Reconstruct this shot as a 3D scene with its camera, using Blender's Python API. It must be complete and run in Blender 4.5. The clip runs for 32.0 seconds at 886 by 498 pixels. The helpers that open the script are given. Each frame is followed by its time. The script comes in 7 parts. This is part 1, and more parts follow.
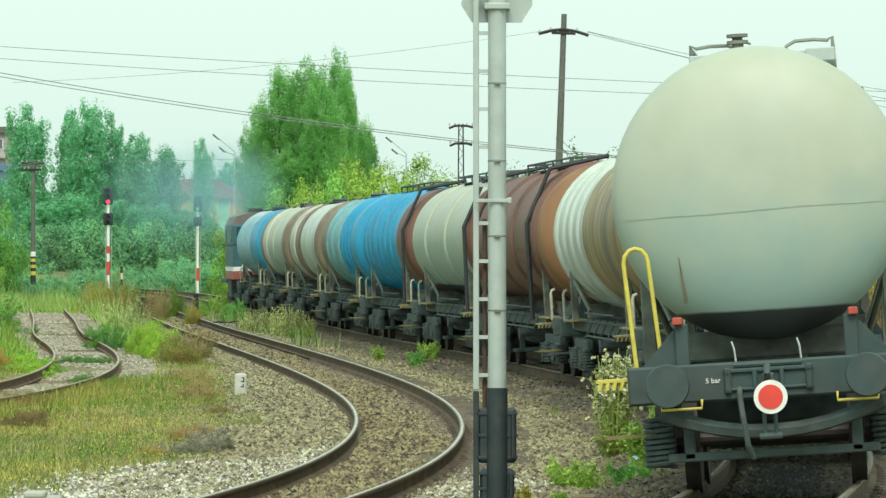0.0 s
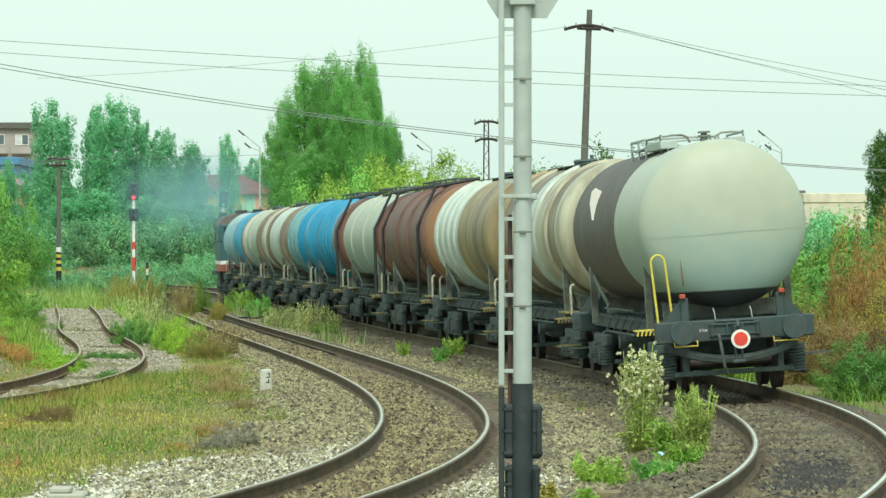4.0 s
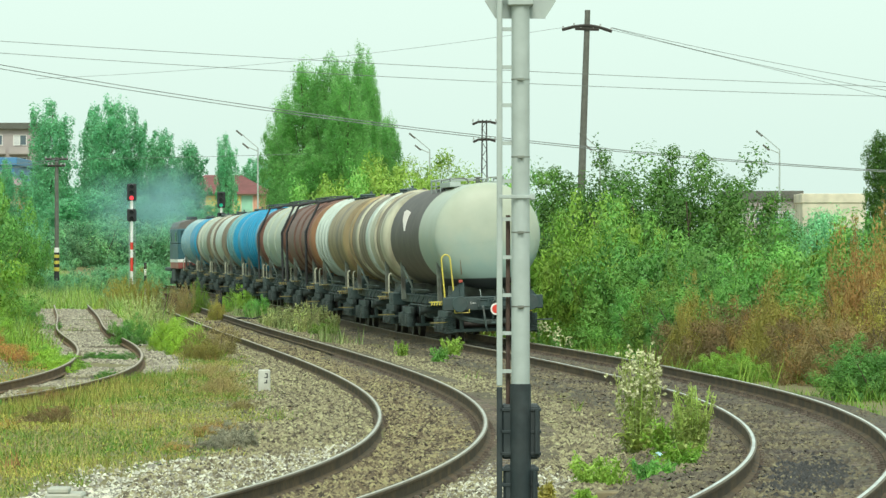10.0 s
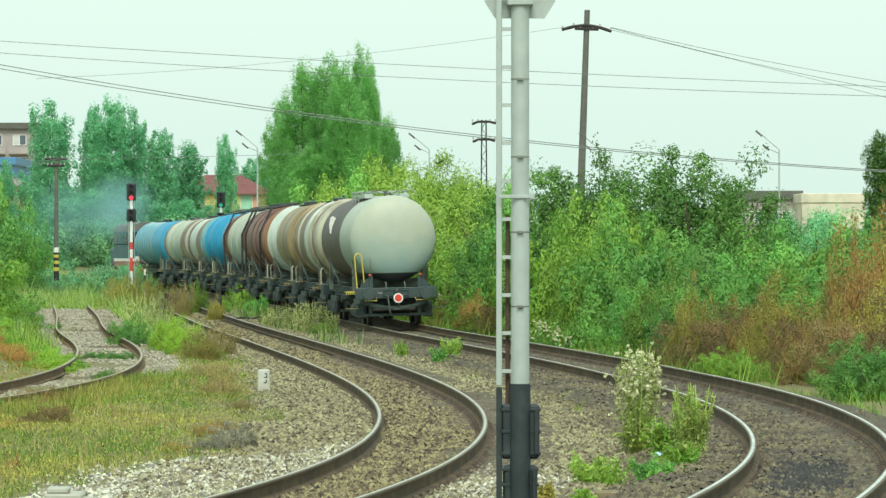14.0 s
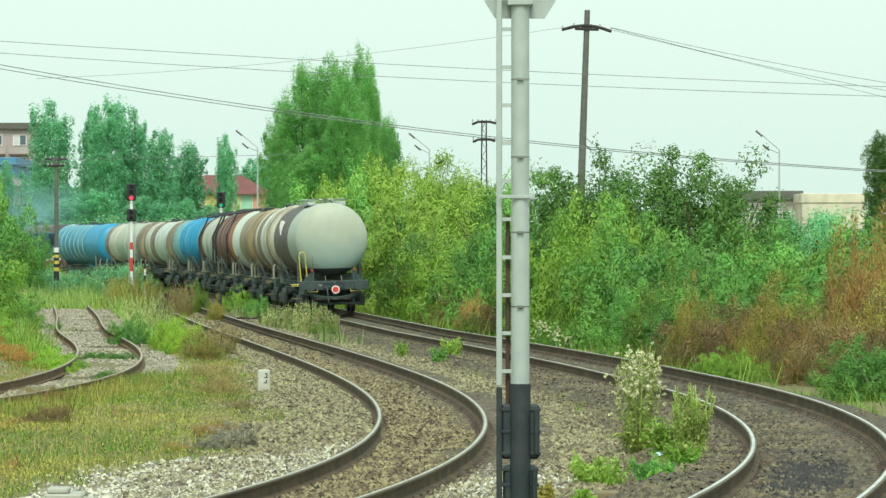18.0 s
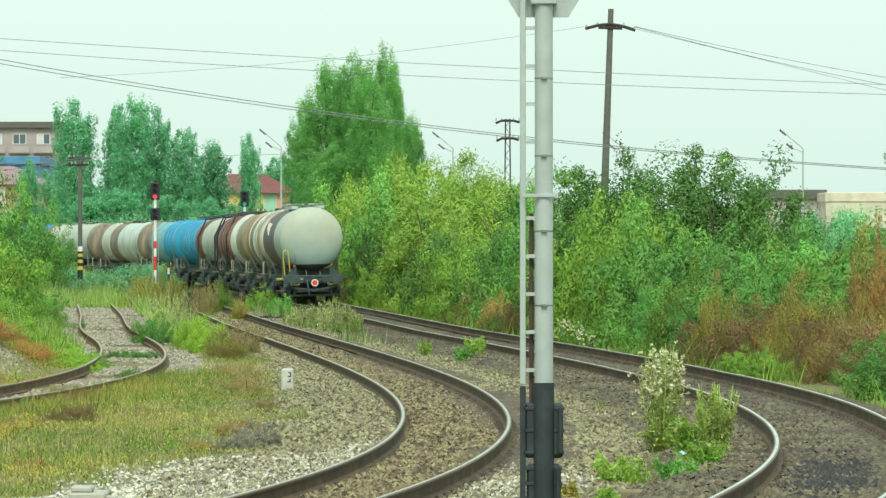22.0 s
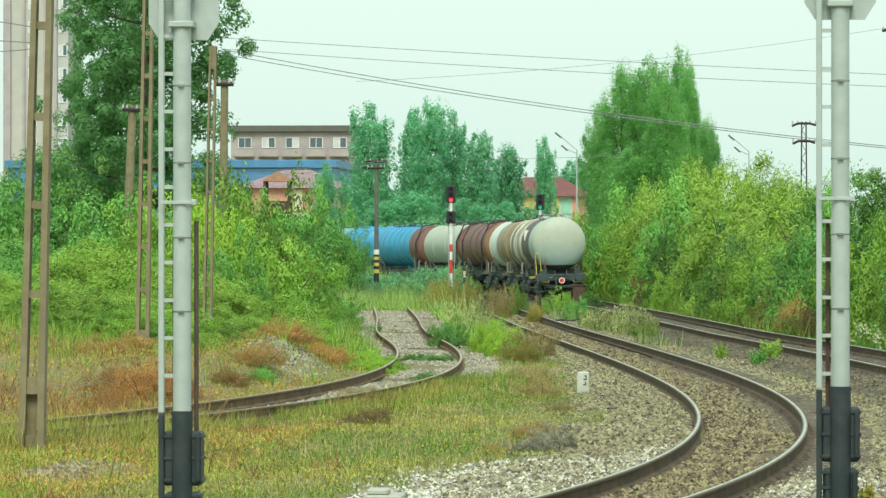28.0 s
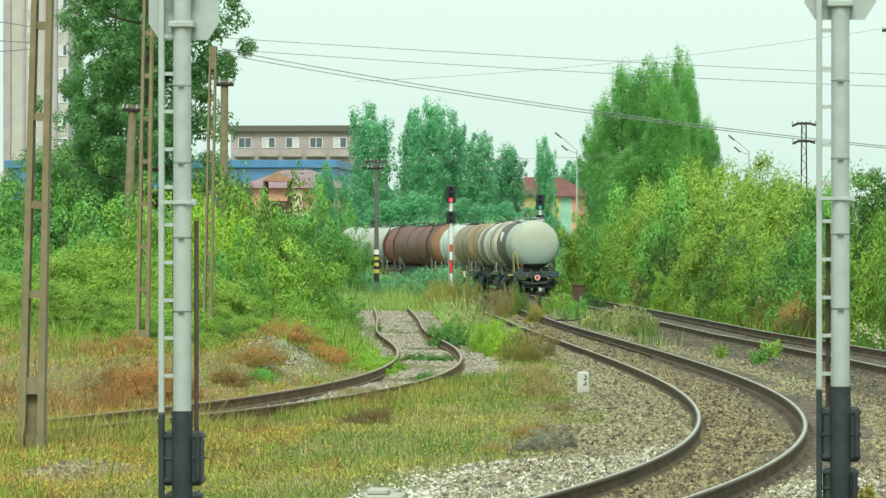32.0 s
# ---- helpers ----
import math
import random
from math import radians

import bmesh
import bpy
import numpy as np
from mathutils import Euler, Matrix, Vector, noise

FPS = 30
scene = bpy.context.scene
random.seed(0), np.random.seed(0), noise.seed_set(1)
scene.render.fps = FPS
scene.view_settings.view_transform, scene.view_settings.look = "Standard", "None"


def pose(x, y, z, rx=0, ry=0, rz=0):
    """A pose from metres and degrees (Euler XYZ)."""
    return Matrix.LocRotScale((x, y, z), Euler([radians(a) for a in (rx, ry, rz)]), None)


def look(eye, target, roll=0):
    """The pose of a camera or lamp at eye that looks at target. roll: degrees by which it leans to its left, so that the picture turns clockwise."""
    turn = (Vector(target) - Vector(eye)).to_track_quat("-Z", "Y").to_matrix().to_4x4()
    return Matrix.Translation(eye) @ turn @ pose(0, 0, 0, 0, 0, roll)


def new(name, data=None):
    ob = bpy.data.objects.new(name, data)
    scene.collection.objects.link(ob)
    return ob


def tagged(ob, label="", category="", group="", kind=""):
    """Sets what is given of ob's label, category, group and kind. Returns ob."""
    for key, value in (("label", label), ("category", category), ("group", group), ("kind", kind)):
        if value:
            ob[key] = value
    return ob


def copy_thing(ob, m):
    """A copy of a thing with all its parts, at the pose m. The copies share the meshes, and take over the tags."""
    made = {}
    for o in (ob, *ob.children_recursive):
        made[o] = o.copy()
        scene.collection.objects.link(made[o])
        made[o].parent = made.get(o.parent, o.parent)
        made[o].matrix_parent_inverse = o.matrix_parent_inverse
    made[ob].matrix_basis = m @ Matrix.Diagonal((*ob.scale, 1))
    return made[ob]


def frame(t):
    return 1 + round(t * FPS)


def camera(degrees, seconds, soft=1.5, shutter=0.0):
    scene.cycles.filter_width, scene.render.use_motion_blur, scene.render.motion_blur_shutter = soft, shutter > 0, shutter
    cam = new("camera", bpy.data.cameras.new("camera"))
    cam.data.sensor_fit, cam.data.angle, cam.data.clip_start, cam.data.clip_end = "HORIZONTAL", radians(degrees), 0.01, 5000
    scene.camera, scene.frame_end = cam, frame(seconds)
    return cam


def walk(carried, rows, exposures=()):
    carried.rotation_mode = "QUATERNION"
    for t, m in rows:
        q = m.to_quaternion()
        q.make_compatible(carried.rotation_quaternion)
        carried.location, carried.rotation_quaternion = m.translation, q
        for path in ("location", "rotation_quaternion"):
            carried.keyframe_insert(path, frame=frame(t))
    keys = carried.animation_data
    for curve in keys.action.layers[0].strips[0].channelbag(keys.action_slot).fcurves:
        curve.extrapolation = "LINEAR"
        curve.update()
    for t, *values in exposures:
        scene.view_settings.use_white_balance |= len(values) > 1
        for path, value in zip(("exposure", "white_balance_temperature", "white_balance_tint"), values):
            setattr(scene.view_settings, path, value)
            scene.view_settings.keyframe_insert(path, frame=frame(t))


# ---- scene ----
# ---- camera: a tripod on the bank beside the tracks, panned by hand ----
EYE = 2.6
cam = camera(11.194, 32.0, soft=1.4)
walk(cam, [(t, pose(0, 0, EYE, 90 + up, 0, turn)) for t, turn, up in (
    (0.0, -0.2941, 0.0799), (0.5, -0.1808, 0.0378), (1.0, -0.0695, 0.0232), (1.5, -0.0073, 0.0214), (2.0, 0.0294, 0.0251),
    (2.5, 0.0494, 0.0269), (3.0, 0.0604, 0.0251), (3.5, 0.0402, 0.0251), (5.5, 0.0184, 0.0286), (8.0, 0.0074, 0.0269),
    (10.5, 0.0019, 0.0304), (13.0, -0.0036, 0.0286), (14.5, -0.0018, 0.0286), (16.5, -0.0018, 0.0304), (19.0, 0.0, 0.0286),
    (20.0, 0.0075, 0.0269), (20.5, 0.0349, 0.034), (21.0, 0.1042, 0.0196), (21.5, 0.2104, 0.0322), (22.0, 0.2981, 0.016),
    (22.5, 1.7379, 0.0123), (23.0, 3.3485, 0.0251), (23.5, 4.211, 0.034), (24.0, 4.2055, 0.0251), (24.5, 4.1018, 0.058),
    (25.0, 4.0857, 0.0543), (25.5, 4.0656, 0.0543), (27.5, 4.0438, 0.0561), (30.0, 4.0419, 0.0561), (32.0, 4.0438, 0.0561))],
     exposures=((0.0, 0.0, 6500, 4), (32.0, 0.0, 6500, 4)))

# ---- world, sun, exposure ----
world = bpy.data.worlds.new("overcast")
scene.world = world
world.use_nodes = True
wn, wl = world.node_tree.nodes, world.node_tree.links
wn.clear()
SUN_EL, SUN_AZ = radians(52), radians(178)
sky = wn.new("ShaderNodeTexSky")
sky.sky_type = 'NISHITA'
sky.sun_disc = False
sky.sun_elevation, sky.sun_rotation = SUN_EL, SUN_AZ
sky.dust_density, sky.air_density, sky.ozone_density = 4.0, 1.2, 1.0
bg_sky = wn.new("ShaderNodeBackground")
bg_sky.inputs[1].default_value = 0.05
wl.new(sky.outputs[0], bg_sky.inputs[0])
cloud = wn.new("ShaderNodeBackground")
cloud.inputs[0].default_value = (0.76, 0.94, 0.87, 1)
cloud.inputs[1].default_value = 0.93
both = wn.new("ShaderNodeAddShader")
wout = wn.new("ShaderNodeOutputWorld")
wl.new(bg_sky.outputs[0], both.inputs[0])
wl.new(cloud.outputs[0], both.inputs[1])
wl.new(both.outputs[0], wout.inputs[0])
sun_data = bpy.data.lights.new("sun", 'SUN')
sun_data.energy, sun_data.angle, sun_data.color = 2.6, radians(25), (1.0, 0.96, 0.88)
sun = new("sun", sun_data)
sun.matrix_world = look((40 * math.sin(-SUN_AZ), 40 * math.cos(-SUN_AZ), 40 * math.tan(SUN_EL)), (0, 0, 0))


# ---- materials ----
def mat(name, colour, rough=0.8, metal=0.0, vary=0.25, scale=6.0, bump=0.0, stain=None, stain_scale=0.6, stain_amount=0.5,
        island=0.0, thing=0.0, glow=0.0, streak=1.0, translucent=0.0):
    """A painted, stony or leafy surface: colour with fine grain and large stains."""
    m = bpy.data.materials.new(name)
    m.use_nodes = True
    n, k = m.node_tree.nodes, m.node_tree.links
    b = n["Principled BSDF"]
    b.inputs["Roughness"].default_value = rough
    b.inputs["Metallic"].default_value = metal
    co = n.new("ShaderNodeTexCoord")
    mp = n.new("ShaderNodeMapping")
    mp.inputs["Scale"].default_value = (1, 1, streak)
    k.new(co.outputs["Object"], mp.inputs[0])
    fine = n.new("ShaderNodeTexNoise")
    fine.inputs["Scale"].default_value = scale
    fine.inputs["Detail"].default_value = 5
    k.new(mp.outputs[0], fine.inputs["Vector"])
    wide = n.new("ShaderNodeTexNoise")
    wide.inputs["Scale"].default_value = stain_scale
    wide.inputs["Detail"].default_value = 6
    k.new(mp.outputs[0], wide.inputs["Vector"])
    base = n.new("ShaderNodeMix")
    base.data_type = 'RGBA'
    base.inputs[6].default_value = (*colour, 1)
    base.inputs[7].default_value = (*(stain or [c * 0.55 for c in colour]), 1)
    ramp = n.new("ShaderNodeMapRange")
    ramp.inputs["From Min"].default_value, ramp.inputs["From Max"].default_value = 0.42, 0.68
    ramp.inputs["To Max"].default_value = stain_amount
    k.new(wide.outputs["Fac"], ramp.inputs["Value"])
    k.new(ramp.outputs[0], base.inputs[0])
    hs = n.new("ShaderNodeHueSaturation")
    k.new(base.outputs[2], hs.inputs["Color"])
    val = n.new("ShaderNodeMapRange")
    val.inputs["From Min"].default_value, val.inputs["From Max"].default_value = 0.25, 0.75
    val.inputs["To Min"].default_value, val.inputs["To Max"].default_value = 1 - vary, 1 + vary
    k.new(fine.outputs["Fac"], val.inputs["Value"])
    last = val.outputs[0]
    if island:
        geo = n.new("ShaderNodeNewGeometry")
        r = n.new("ShaderNodeMapRange")
        r.inputs["To Min"].default_value, r.inputs["To Max"].default_value = 1 - island, 1 + island
        k.new(geo.outputs["Random Per Island"], r.inputs["Value"])
        mul = n.new("ShaderNodeMath")
        mul.operation = 'MULTIPLY'
        k.new(last, mul.inputs[0])
        k.new(r.outputs[0], mul.inputs[1])
        last = mul.outputs[0]
        hr = n.new("ShaderNodeMapRange")
        hr.inputs["To Min"].default_value, hr.inputs["To Max"].default_value = 0.5 - island * 0.045, 0.5 + island * 0.03
        k.new(geo.outputs["Random Per Island"], hr.inputs["Value"])
        k.new(hr.outputs[0], hs.inputs["Hue"])
    if thing:
        info = n.new("ShaderNodeObjectInfo")
        r = n.new("ShaderNodeMapRange")
        r.inputs["To Min"].default_value, r.inputs["To Max"].default_value = 1 - thing, 1 + thing
        k.new(info.outputs["Random"], r.inputs["Value"])
        mul = n.new("ShaderNodeMath")
        mul.operation = 'MULTIPLY'
        k.new(last, mul.inputs[0])
        k.new(r.outputs[0], mul.inputs[1])
        last = mul.outputs[0]
    k.new(last, hs.inputs["Value"])
    k.new(hs.outputs[0], b.inputs["Base Color"])
    if bump:
        bp = n.new("ShaderNodeBump")
        bp.inputs["Strength"].default_value = bump
        bp.inputs["Distance"].default_value = 0.03
        k.new(fine.outputs["Fac"], bp.inputs["Height"])
        k.new(bp.outputs[0], b.inputs["Normal"])
    if glow:
        b.inputs["Emission Color"].default_value = (*colour, 1)
        b.inputs["Emission Strength"].default_value = glow
    if translucent:
        tr = n.new("ShaderNodeBsdfTranslucent")
        k.new(hs.outputs[0], tr.inputs["Color"])
        mx = n.new("ShaderNodeMixShader")
        mx.inputs[0].default_value = translucent
        k.new(b.outputs[0], mx.inputs[1])
        k.new(tr.outputs[0], mx.inputs[2])
        k.new(mx.outputs[0], n["Material Output"].inputs["Surface"])
    return m


def leaf_mat(name, colour, other, vary=0.16, thing=0.36, patch=2.2, through_light=0.35):
    return mat(name, colour, rough=0.6, vary=0.32, scale=5.0, stain=other, stain_scale=patch, stain_amount=0.9, island=vary, thing=thing, translucent=through_light)


M = {
    "soil": mat("soil", (0.165, 0.145, 0.065), 0.95, vary=0.35, scale=9, bump=0.6, stain=(0.17, 0.18, 0.05), stain_scale=0.25, stain_amount=0.7),
    "ballast": mat("ballast", (0.085, 0.073, 0.04), 0.95, vary=0.7, scale=22, bump=1.0, stain=(0.16, 0.125, 0.08), stain_scale=0.5, stain_amount=0.8),
    "oily_ballast": mat("oily_ballast", (0.082, 0.072, 0.042), 0.9, vary=0.5, scale=12, bump=1.0, stain=(0.07, 0.055, 0.035), stain_scale=0.7, stain_amount=0.9),
    "stone": mat("stone", (0.215, 0.195, 0.11), 0.95, vary=0.25, scale=20, stain=(0.155, 0.135, 0.08), stain_scale=0.8, stain_amount=0.7, island=0.75),
    "pale_stone": mat("pale_stone", (0.43, 0.425, 0.34), 0.95, vary=0.2, scale=20, stain=(0.28, 0.25, 0.18), stain_scale=3, stain_amount=0.6, island=0.65),
    "rail_side": mat("rail_side", (0.065, 0.044, 0.02), 0.85, vary=0.4, scale=20, stain=(0.19, 0.118, 0.048), stain_scale=2),
    "rusty_side": mat("rusty_side", (0.125, 0.078, 0.04), 0.9, vary=0.4, scale=20, stain=(0.20, 0.125, 0.06), stain_scale=1.5, stain_amount=0.9),
    "rail_shoulder": mat("rail_shoulder", (0.15, 0.12, 0.07), 0.6, metal=0.25, vary=0.3, scale=15, stain=(0.15, 0.10, 0.05), stain_scale=1.5),
    "rail_head": mat("rail_head", (0.80, 0.78, 0.70), 0.32, metal=0.9, vary=0.15, scale=15, stain=(0.4, 0.36, 0.3), stain_scale=1.5),
    "worn_head": mat("worn_head", (0.55, 0.52, 0.43), 0.4, metal=0.8, vary=0.25, scale=15, stain=(0.36, 0.31, 0.21), stain_scale=1.5),
    "dark_steel": mat("dark_steel", (0.05, 0.045, 0.04), 0.7, metal=0.3, vary=0.3, scale=6),
    "rusty_head": mat("rusty_head", (0.42, 0.36, 0.27), 0.55, metal=0.4, vary=0.3, scale=15, stain=(0.38, 0.28, 0.17), stain_scale=1.5),
    "sleeper": mat("sleeper", (0.13, 0.105, 0.08), 0.95, vary=0.4, scale=18, bump=0.5, thing=0.3),
    "white_tank": mat("white_tank", (0.39, 0.44, 0.355), 0.5, vary=0.05, scale=3, stain=(0.385, 0.405, 0.295), stain_scale=0.5, stain_amount=0.6, bump=0.03),
    "dark_tank": mat("dark_tank", (0.075, 0.065, 0.055), 0.6, vary=0.3, scale=3, stain=(0.13, 0.11, 0.09), stain_scale=0.8),
    "cream_tank": mat("cream_tank", (0.46, 0.455, 0.335), 0.55, streak=0.25, vary=0.15, scale=3, stain=(0.20, 0.16, 0.10), stain_scale=2.2, stain_amount=0.8),
    "tarred_tank": mat("tarred_tank", (0.15, 0.125, 0.09), 0.6, streak=0.25, vary=0.35, scale=2.5, stain=(0.30, 0.26, 0.17), stain_scale=2.2, stain_amount=0.9),
    "gold_tank": mat("gold_tank", (0.31, 0.245, 0.125), 0.55, streak=0.25, vary=0.25, scale=2.5, stain=(0.14, 0.10, 0.055), stain_scale=2.0, stain_amount=0.8),
    "grey_tank": mat("grey_tank", (0.50, 0.58, 0.52), 0.5, streak=0.25, vary=0.12, scale=3, stain=(0.25, 0.26, 0.20), stain_scale=2.0, stain_amount=0.6),
    "brown_tank": mat("brown_tank", (0.155, 0.078, 0.055), 0.6, streak=0.3, vary=0.3, scale=3, stain=(0.09, 0.06, 0.05), stain_scale=0.8),
    "orange_tank": mat("orange_tank", (0.24, 0.125, 0.06), 0.65, streak=0.3, vary=0.25, scale=3, stain=(0.2, 0.12, 0.07), stain_scale=0.8),
    "sky_tank": mat("sky_tank", (0.015, 0.24, 0.35), 0.45, vary=0.15, scale=3, stain=(0.08, 0.30, 0.38), stain_scale=1.5, streak=0.3),
    "blue_tank": mat("blue_tank", (0.016, 0.27, 0.46), 0.45, vary=0.15, scale=3, streak=0.3, stain=(0.06, 0.24, 0.36), stain_scale=0.7),
    "teal_tank": mat("teal_tank", (0.16, 0.37, 0.40), 0.5, vary=0.2, scale=3, stain=(0.14, 0.18, 0.17), stain_scale=0.8),
    "beige_tank": mat("beige_tank", (0.48, 0.50, 0.41), 0.55, streak=0.25, vary=0.15, scale=3, stain=(0.23, 0.19, 0.14), stain_scale=2.0),
    # dusty steel paled towards blue-green; distance haze is put into the colour
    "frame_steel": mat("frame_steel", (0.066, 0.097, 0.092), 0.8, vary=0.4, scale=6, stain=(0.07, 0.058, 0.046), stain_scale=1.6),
    "saddle_paint": mat("saddle_paint", (0.22, 0.25, 0.21), 0.7, vary=0.3, scale=6, stain=(0.08, 0.07, 0.055), stain_scale=1.8, stain_amount=0.9),
    "pale_post": mat("pale_post", (0.40, 0.41, 0.31), 0.7, vary=0.3, scale=8, stain=(0.16, 0.15, 0.11), stain_scale=3, stain_amount=0.8),
    "pale_hoop": mat("pale_hoop", (0.36, 0.50, 0.50), 0.5, vary=0.2, scale=4),
    "beam_paint": mat("beam_paint", (0.034, 0.062, 0.060), 0.65, vary=0.2, scale=6, stain=(0.06, 0.06, 0.055), stain_scale=1.5),
    "wheel_steel": mat("wheel_steel", (0.05, 0.045, 0.04), 0.6, metal=0.5, vary=0.3, scale=8),
    "yellow": mat("yellow", (0.60, 0.52, 0.08), 0.5, vary=0.15, scale=10, stain=(0.4, 0.3, 0.08), stain_scale=4, stain_amount=0.5),
    "worn_yellow": mat("worn_yellow", (0.34, 0.29, 0.10), 0.7, vary=0.3, scale=8, stain=(0.10, 0.08, 0.05), stain_scale=3, stain_amount=0.9),
    "black": mat("black", (0.025, 0.028, 0.03), 0.6, vary=0.3, scale=8),
    "red": mat("red", (0.70, 0.06, 0.04), 0.45, vary=0.1, scale=8),
    "marker_red": mat("marker_red", (0.42, 0.075, 0.05), 0.6, vary=0.2, scale=12),
    "white": mat("white", (0.78, 0.79, 0.75), 0.5, vary=0.08, scale=8, stain=(0.6, 0.58, 0.5), stain_scale=4, stain_amount=0.4),
    "mast_grey": mat("mast_grey", (0.41, 0.47, 0.44), 0.45, metal=0.1, vary=0.08, scale=8, stain=(0.36, 0.41, 0.38), stain_scale=2.5, stain_amount=0.6),
    "mast_dark": mat("mast_dark", (0.016, 0.027, 0.029), 0.6, vary=0.25, scale=10, stain=(0.05, 0.06, 0.06), stain_scale=3),
    "rust": mat("rust", (0.085, 0.05, 0.036), 0.85, vary=0.35, scale=12),
    "concrete": mat("concrete", (0.22, 0.195, 0.11), 0.9, vary=0.2, scale=6, bump=0.3, stain=(0.2, 0.15, 0.09), stain_scale=1.2, stain_amount=0.8),
    "grey_concrete": mat("grey_concrete", (0.125, 0.13, 0.112), 0.9, vary=0.2, scale=6, stain=(0.10, 0.095, 0.08), stain_scale=1.0),
    "bark": mat("bark", (0.12, 0.095, 0.065), 0.95, vary=0.4, scale=9, bump=0.6),
    "leaf_bright": leaf_mat("leaf_bright", (0.27, 0.45, 0.06), (0.15, 0.33, 0.045)),
    "leaf_green": leaf_mat("leaf_green", (0.13, 0.34, 0.07), (0.24, 0.46, 0.08)),
    "leaf_dark": leaf_mat("leaf_dark", (0.095, 0.24, 0.042), (0.16, 0.33, 0.05)),
    "leaf_willow": leaf_mat("leaf_willow", (0.34, 0.52, 0.085), (0.24, 0.42, 0.06), thing=0.12),
    # poplar greens paled, the far ones also bluer: distance haze put into the colour
    "leaf_poplar": leaf_mat("leaf_poplar", (0.31, 0.61, 0.20), (0.22, 0.50, 0.15), thing=0.08, patch=0.5, through_light=0.72),
    "leaf_hazed": leaf_mat("leaf_hazed", (0.265, 0.60, 0.335), (0.185, 0.505, 0.275), vary=0.3, thing=0.1, patch=0.5, through_light=0.6),
    "leaf_brown": leaf_mat("leaf_brown", (0.27, 0.185, 0.075), (0.19, 0.185, 0.06)),
    "leaf_lime": leaf_mat("leaf_lime", (0.37, 0.58, 0.06), (0.27, 0.48, 0.05), thing=0.08),
    "leaf_tan": leaf_mat("leaf_tan", (0.42, 0.34, 0.14), (0.33, 0.30, 0.09)),
    "leaf_grey": leaf_mat("leaf_grey", (0.30, 0.30, 0.21), (0.36, 0.34, 0.24)),
    "leaf_rust": leaf_mat("leaf_rust", (0.39, 0.23, 0.07), (0.27, 0.25, 0.065)),
    "leaf_yellow": leaf_mat("leaf_yellow", (0.38, 0.34, 0.07), (0.25, 0.26, 0.05)),
    "grass_dry": leaf_mat("grass_dry", (0.405, 0.38, 0.08), (0.22, 0.30, 0.055), vary=0.35, patch=1.1),
    "grass_green": leaf_mat("grass_green", (0.15, 0.32, 0.035), (0.34, 0.44, 0.06), vary=0.4, patch=1.1),
    "grass_pale": leaf_mat("grass_pale", (0.28, 0.43, 0.13), (0.35, 0.40, 0.14), vary=0.35, patch=0.5),
    "flower": mat("flower", (0.62, 0.63, 0.37), 0.8, vary=0.15, scale=10, island=0.2),
}


def colour_below(name, level, below, soft=0.02):
    """Mixes in another colour below a level line of the thing."""
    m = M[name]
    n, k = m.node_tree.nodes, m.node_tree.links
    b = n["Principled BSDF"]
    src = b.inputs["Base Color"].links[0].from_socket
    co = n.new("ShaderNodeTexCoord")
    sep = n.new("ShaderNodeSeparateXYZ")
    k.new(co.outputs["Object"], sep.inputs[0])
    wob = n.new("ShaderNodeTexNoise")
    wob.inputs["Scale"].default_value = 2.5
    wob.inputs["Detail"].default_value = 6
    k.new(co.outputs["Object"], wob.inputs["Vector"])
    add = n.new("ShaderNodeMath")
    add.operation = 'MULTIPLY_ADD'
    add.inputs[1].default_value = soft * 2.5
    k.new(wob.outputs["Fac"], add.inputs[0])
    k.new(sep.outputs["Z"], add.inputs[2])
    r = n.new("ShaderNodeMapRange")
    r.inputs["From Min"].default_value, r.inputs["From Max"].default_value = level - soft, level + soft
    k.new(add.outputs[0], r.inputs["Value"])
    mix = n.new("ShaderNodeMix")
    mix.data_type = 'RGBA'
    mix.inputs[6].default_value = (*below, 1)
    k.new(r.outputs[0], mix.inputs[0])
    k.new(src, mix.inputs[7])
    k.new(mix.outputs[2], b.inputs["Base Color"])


# bluish grey fades in over the lower half; near-black under a crisp level
colour_below("white_tank", 3.0, (0.275, 0.385, 0.345), 0.5)
colour_below("white_tank", 1.62, (0.03, 0.035, 0.035), 0.012)


# ---- mesh helpers ----
def mesh_object(name, bm, material, parent=None, label="", smooth=False):
    me = bpy.data.meshes.new(name)
    bm.to_mesh(me)
    bm.free()
    for m in (material if isinstance(material, (list, tuple)) else [material]):
        me.materials.append(M[m])
    if smooth:
        me.shade_smooth()
    ob = new(name, me)
    if parent:
        ob.parent = parent
    if label:
        tagged(ob, label)
    return ob


def part(name, bm, material, parent, label="", smooth=False):
    return mesh_object(name, bm, material, parent, label, smooth)


def share(name, ob, parent, m):
    """Another object on the mesh of ob, under parent, at m."""
    o = new(name, ob.data)
    o.parent = parent
    o.matrix_basis = m
    return o


def box(bm, x0, x1, y0, y1, z0, z1, bevel=0.0, mi=0):
    r = bmesh.ops.create_cube(bm, size=1.0, matrix=Matrix.LocRotScale(((x0 + x1) / 2, (y0 + y1) / 2, (z0 + z1) / 2), None, (abs(x1 - x0), abs(y1 - y0), abs(z1 - z0))))
    faces = {f for v in r["verts"] for f in v.link_faces}
    for f in faces:
        f.material_index = mi
    if bevel:
        edges = list({e for v in r["verts"] for e in v.link_edges})
        out = bmesh.ops.bevel(bm, geom=edges, offset=bevel, segments=1, affect='EDGES')
        for f in out["faces"]:
            f.material_index = mi
    return bm


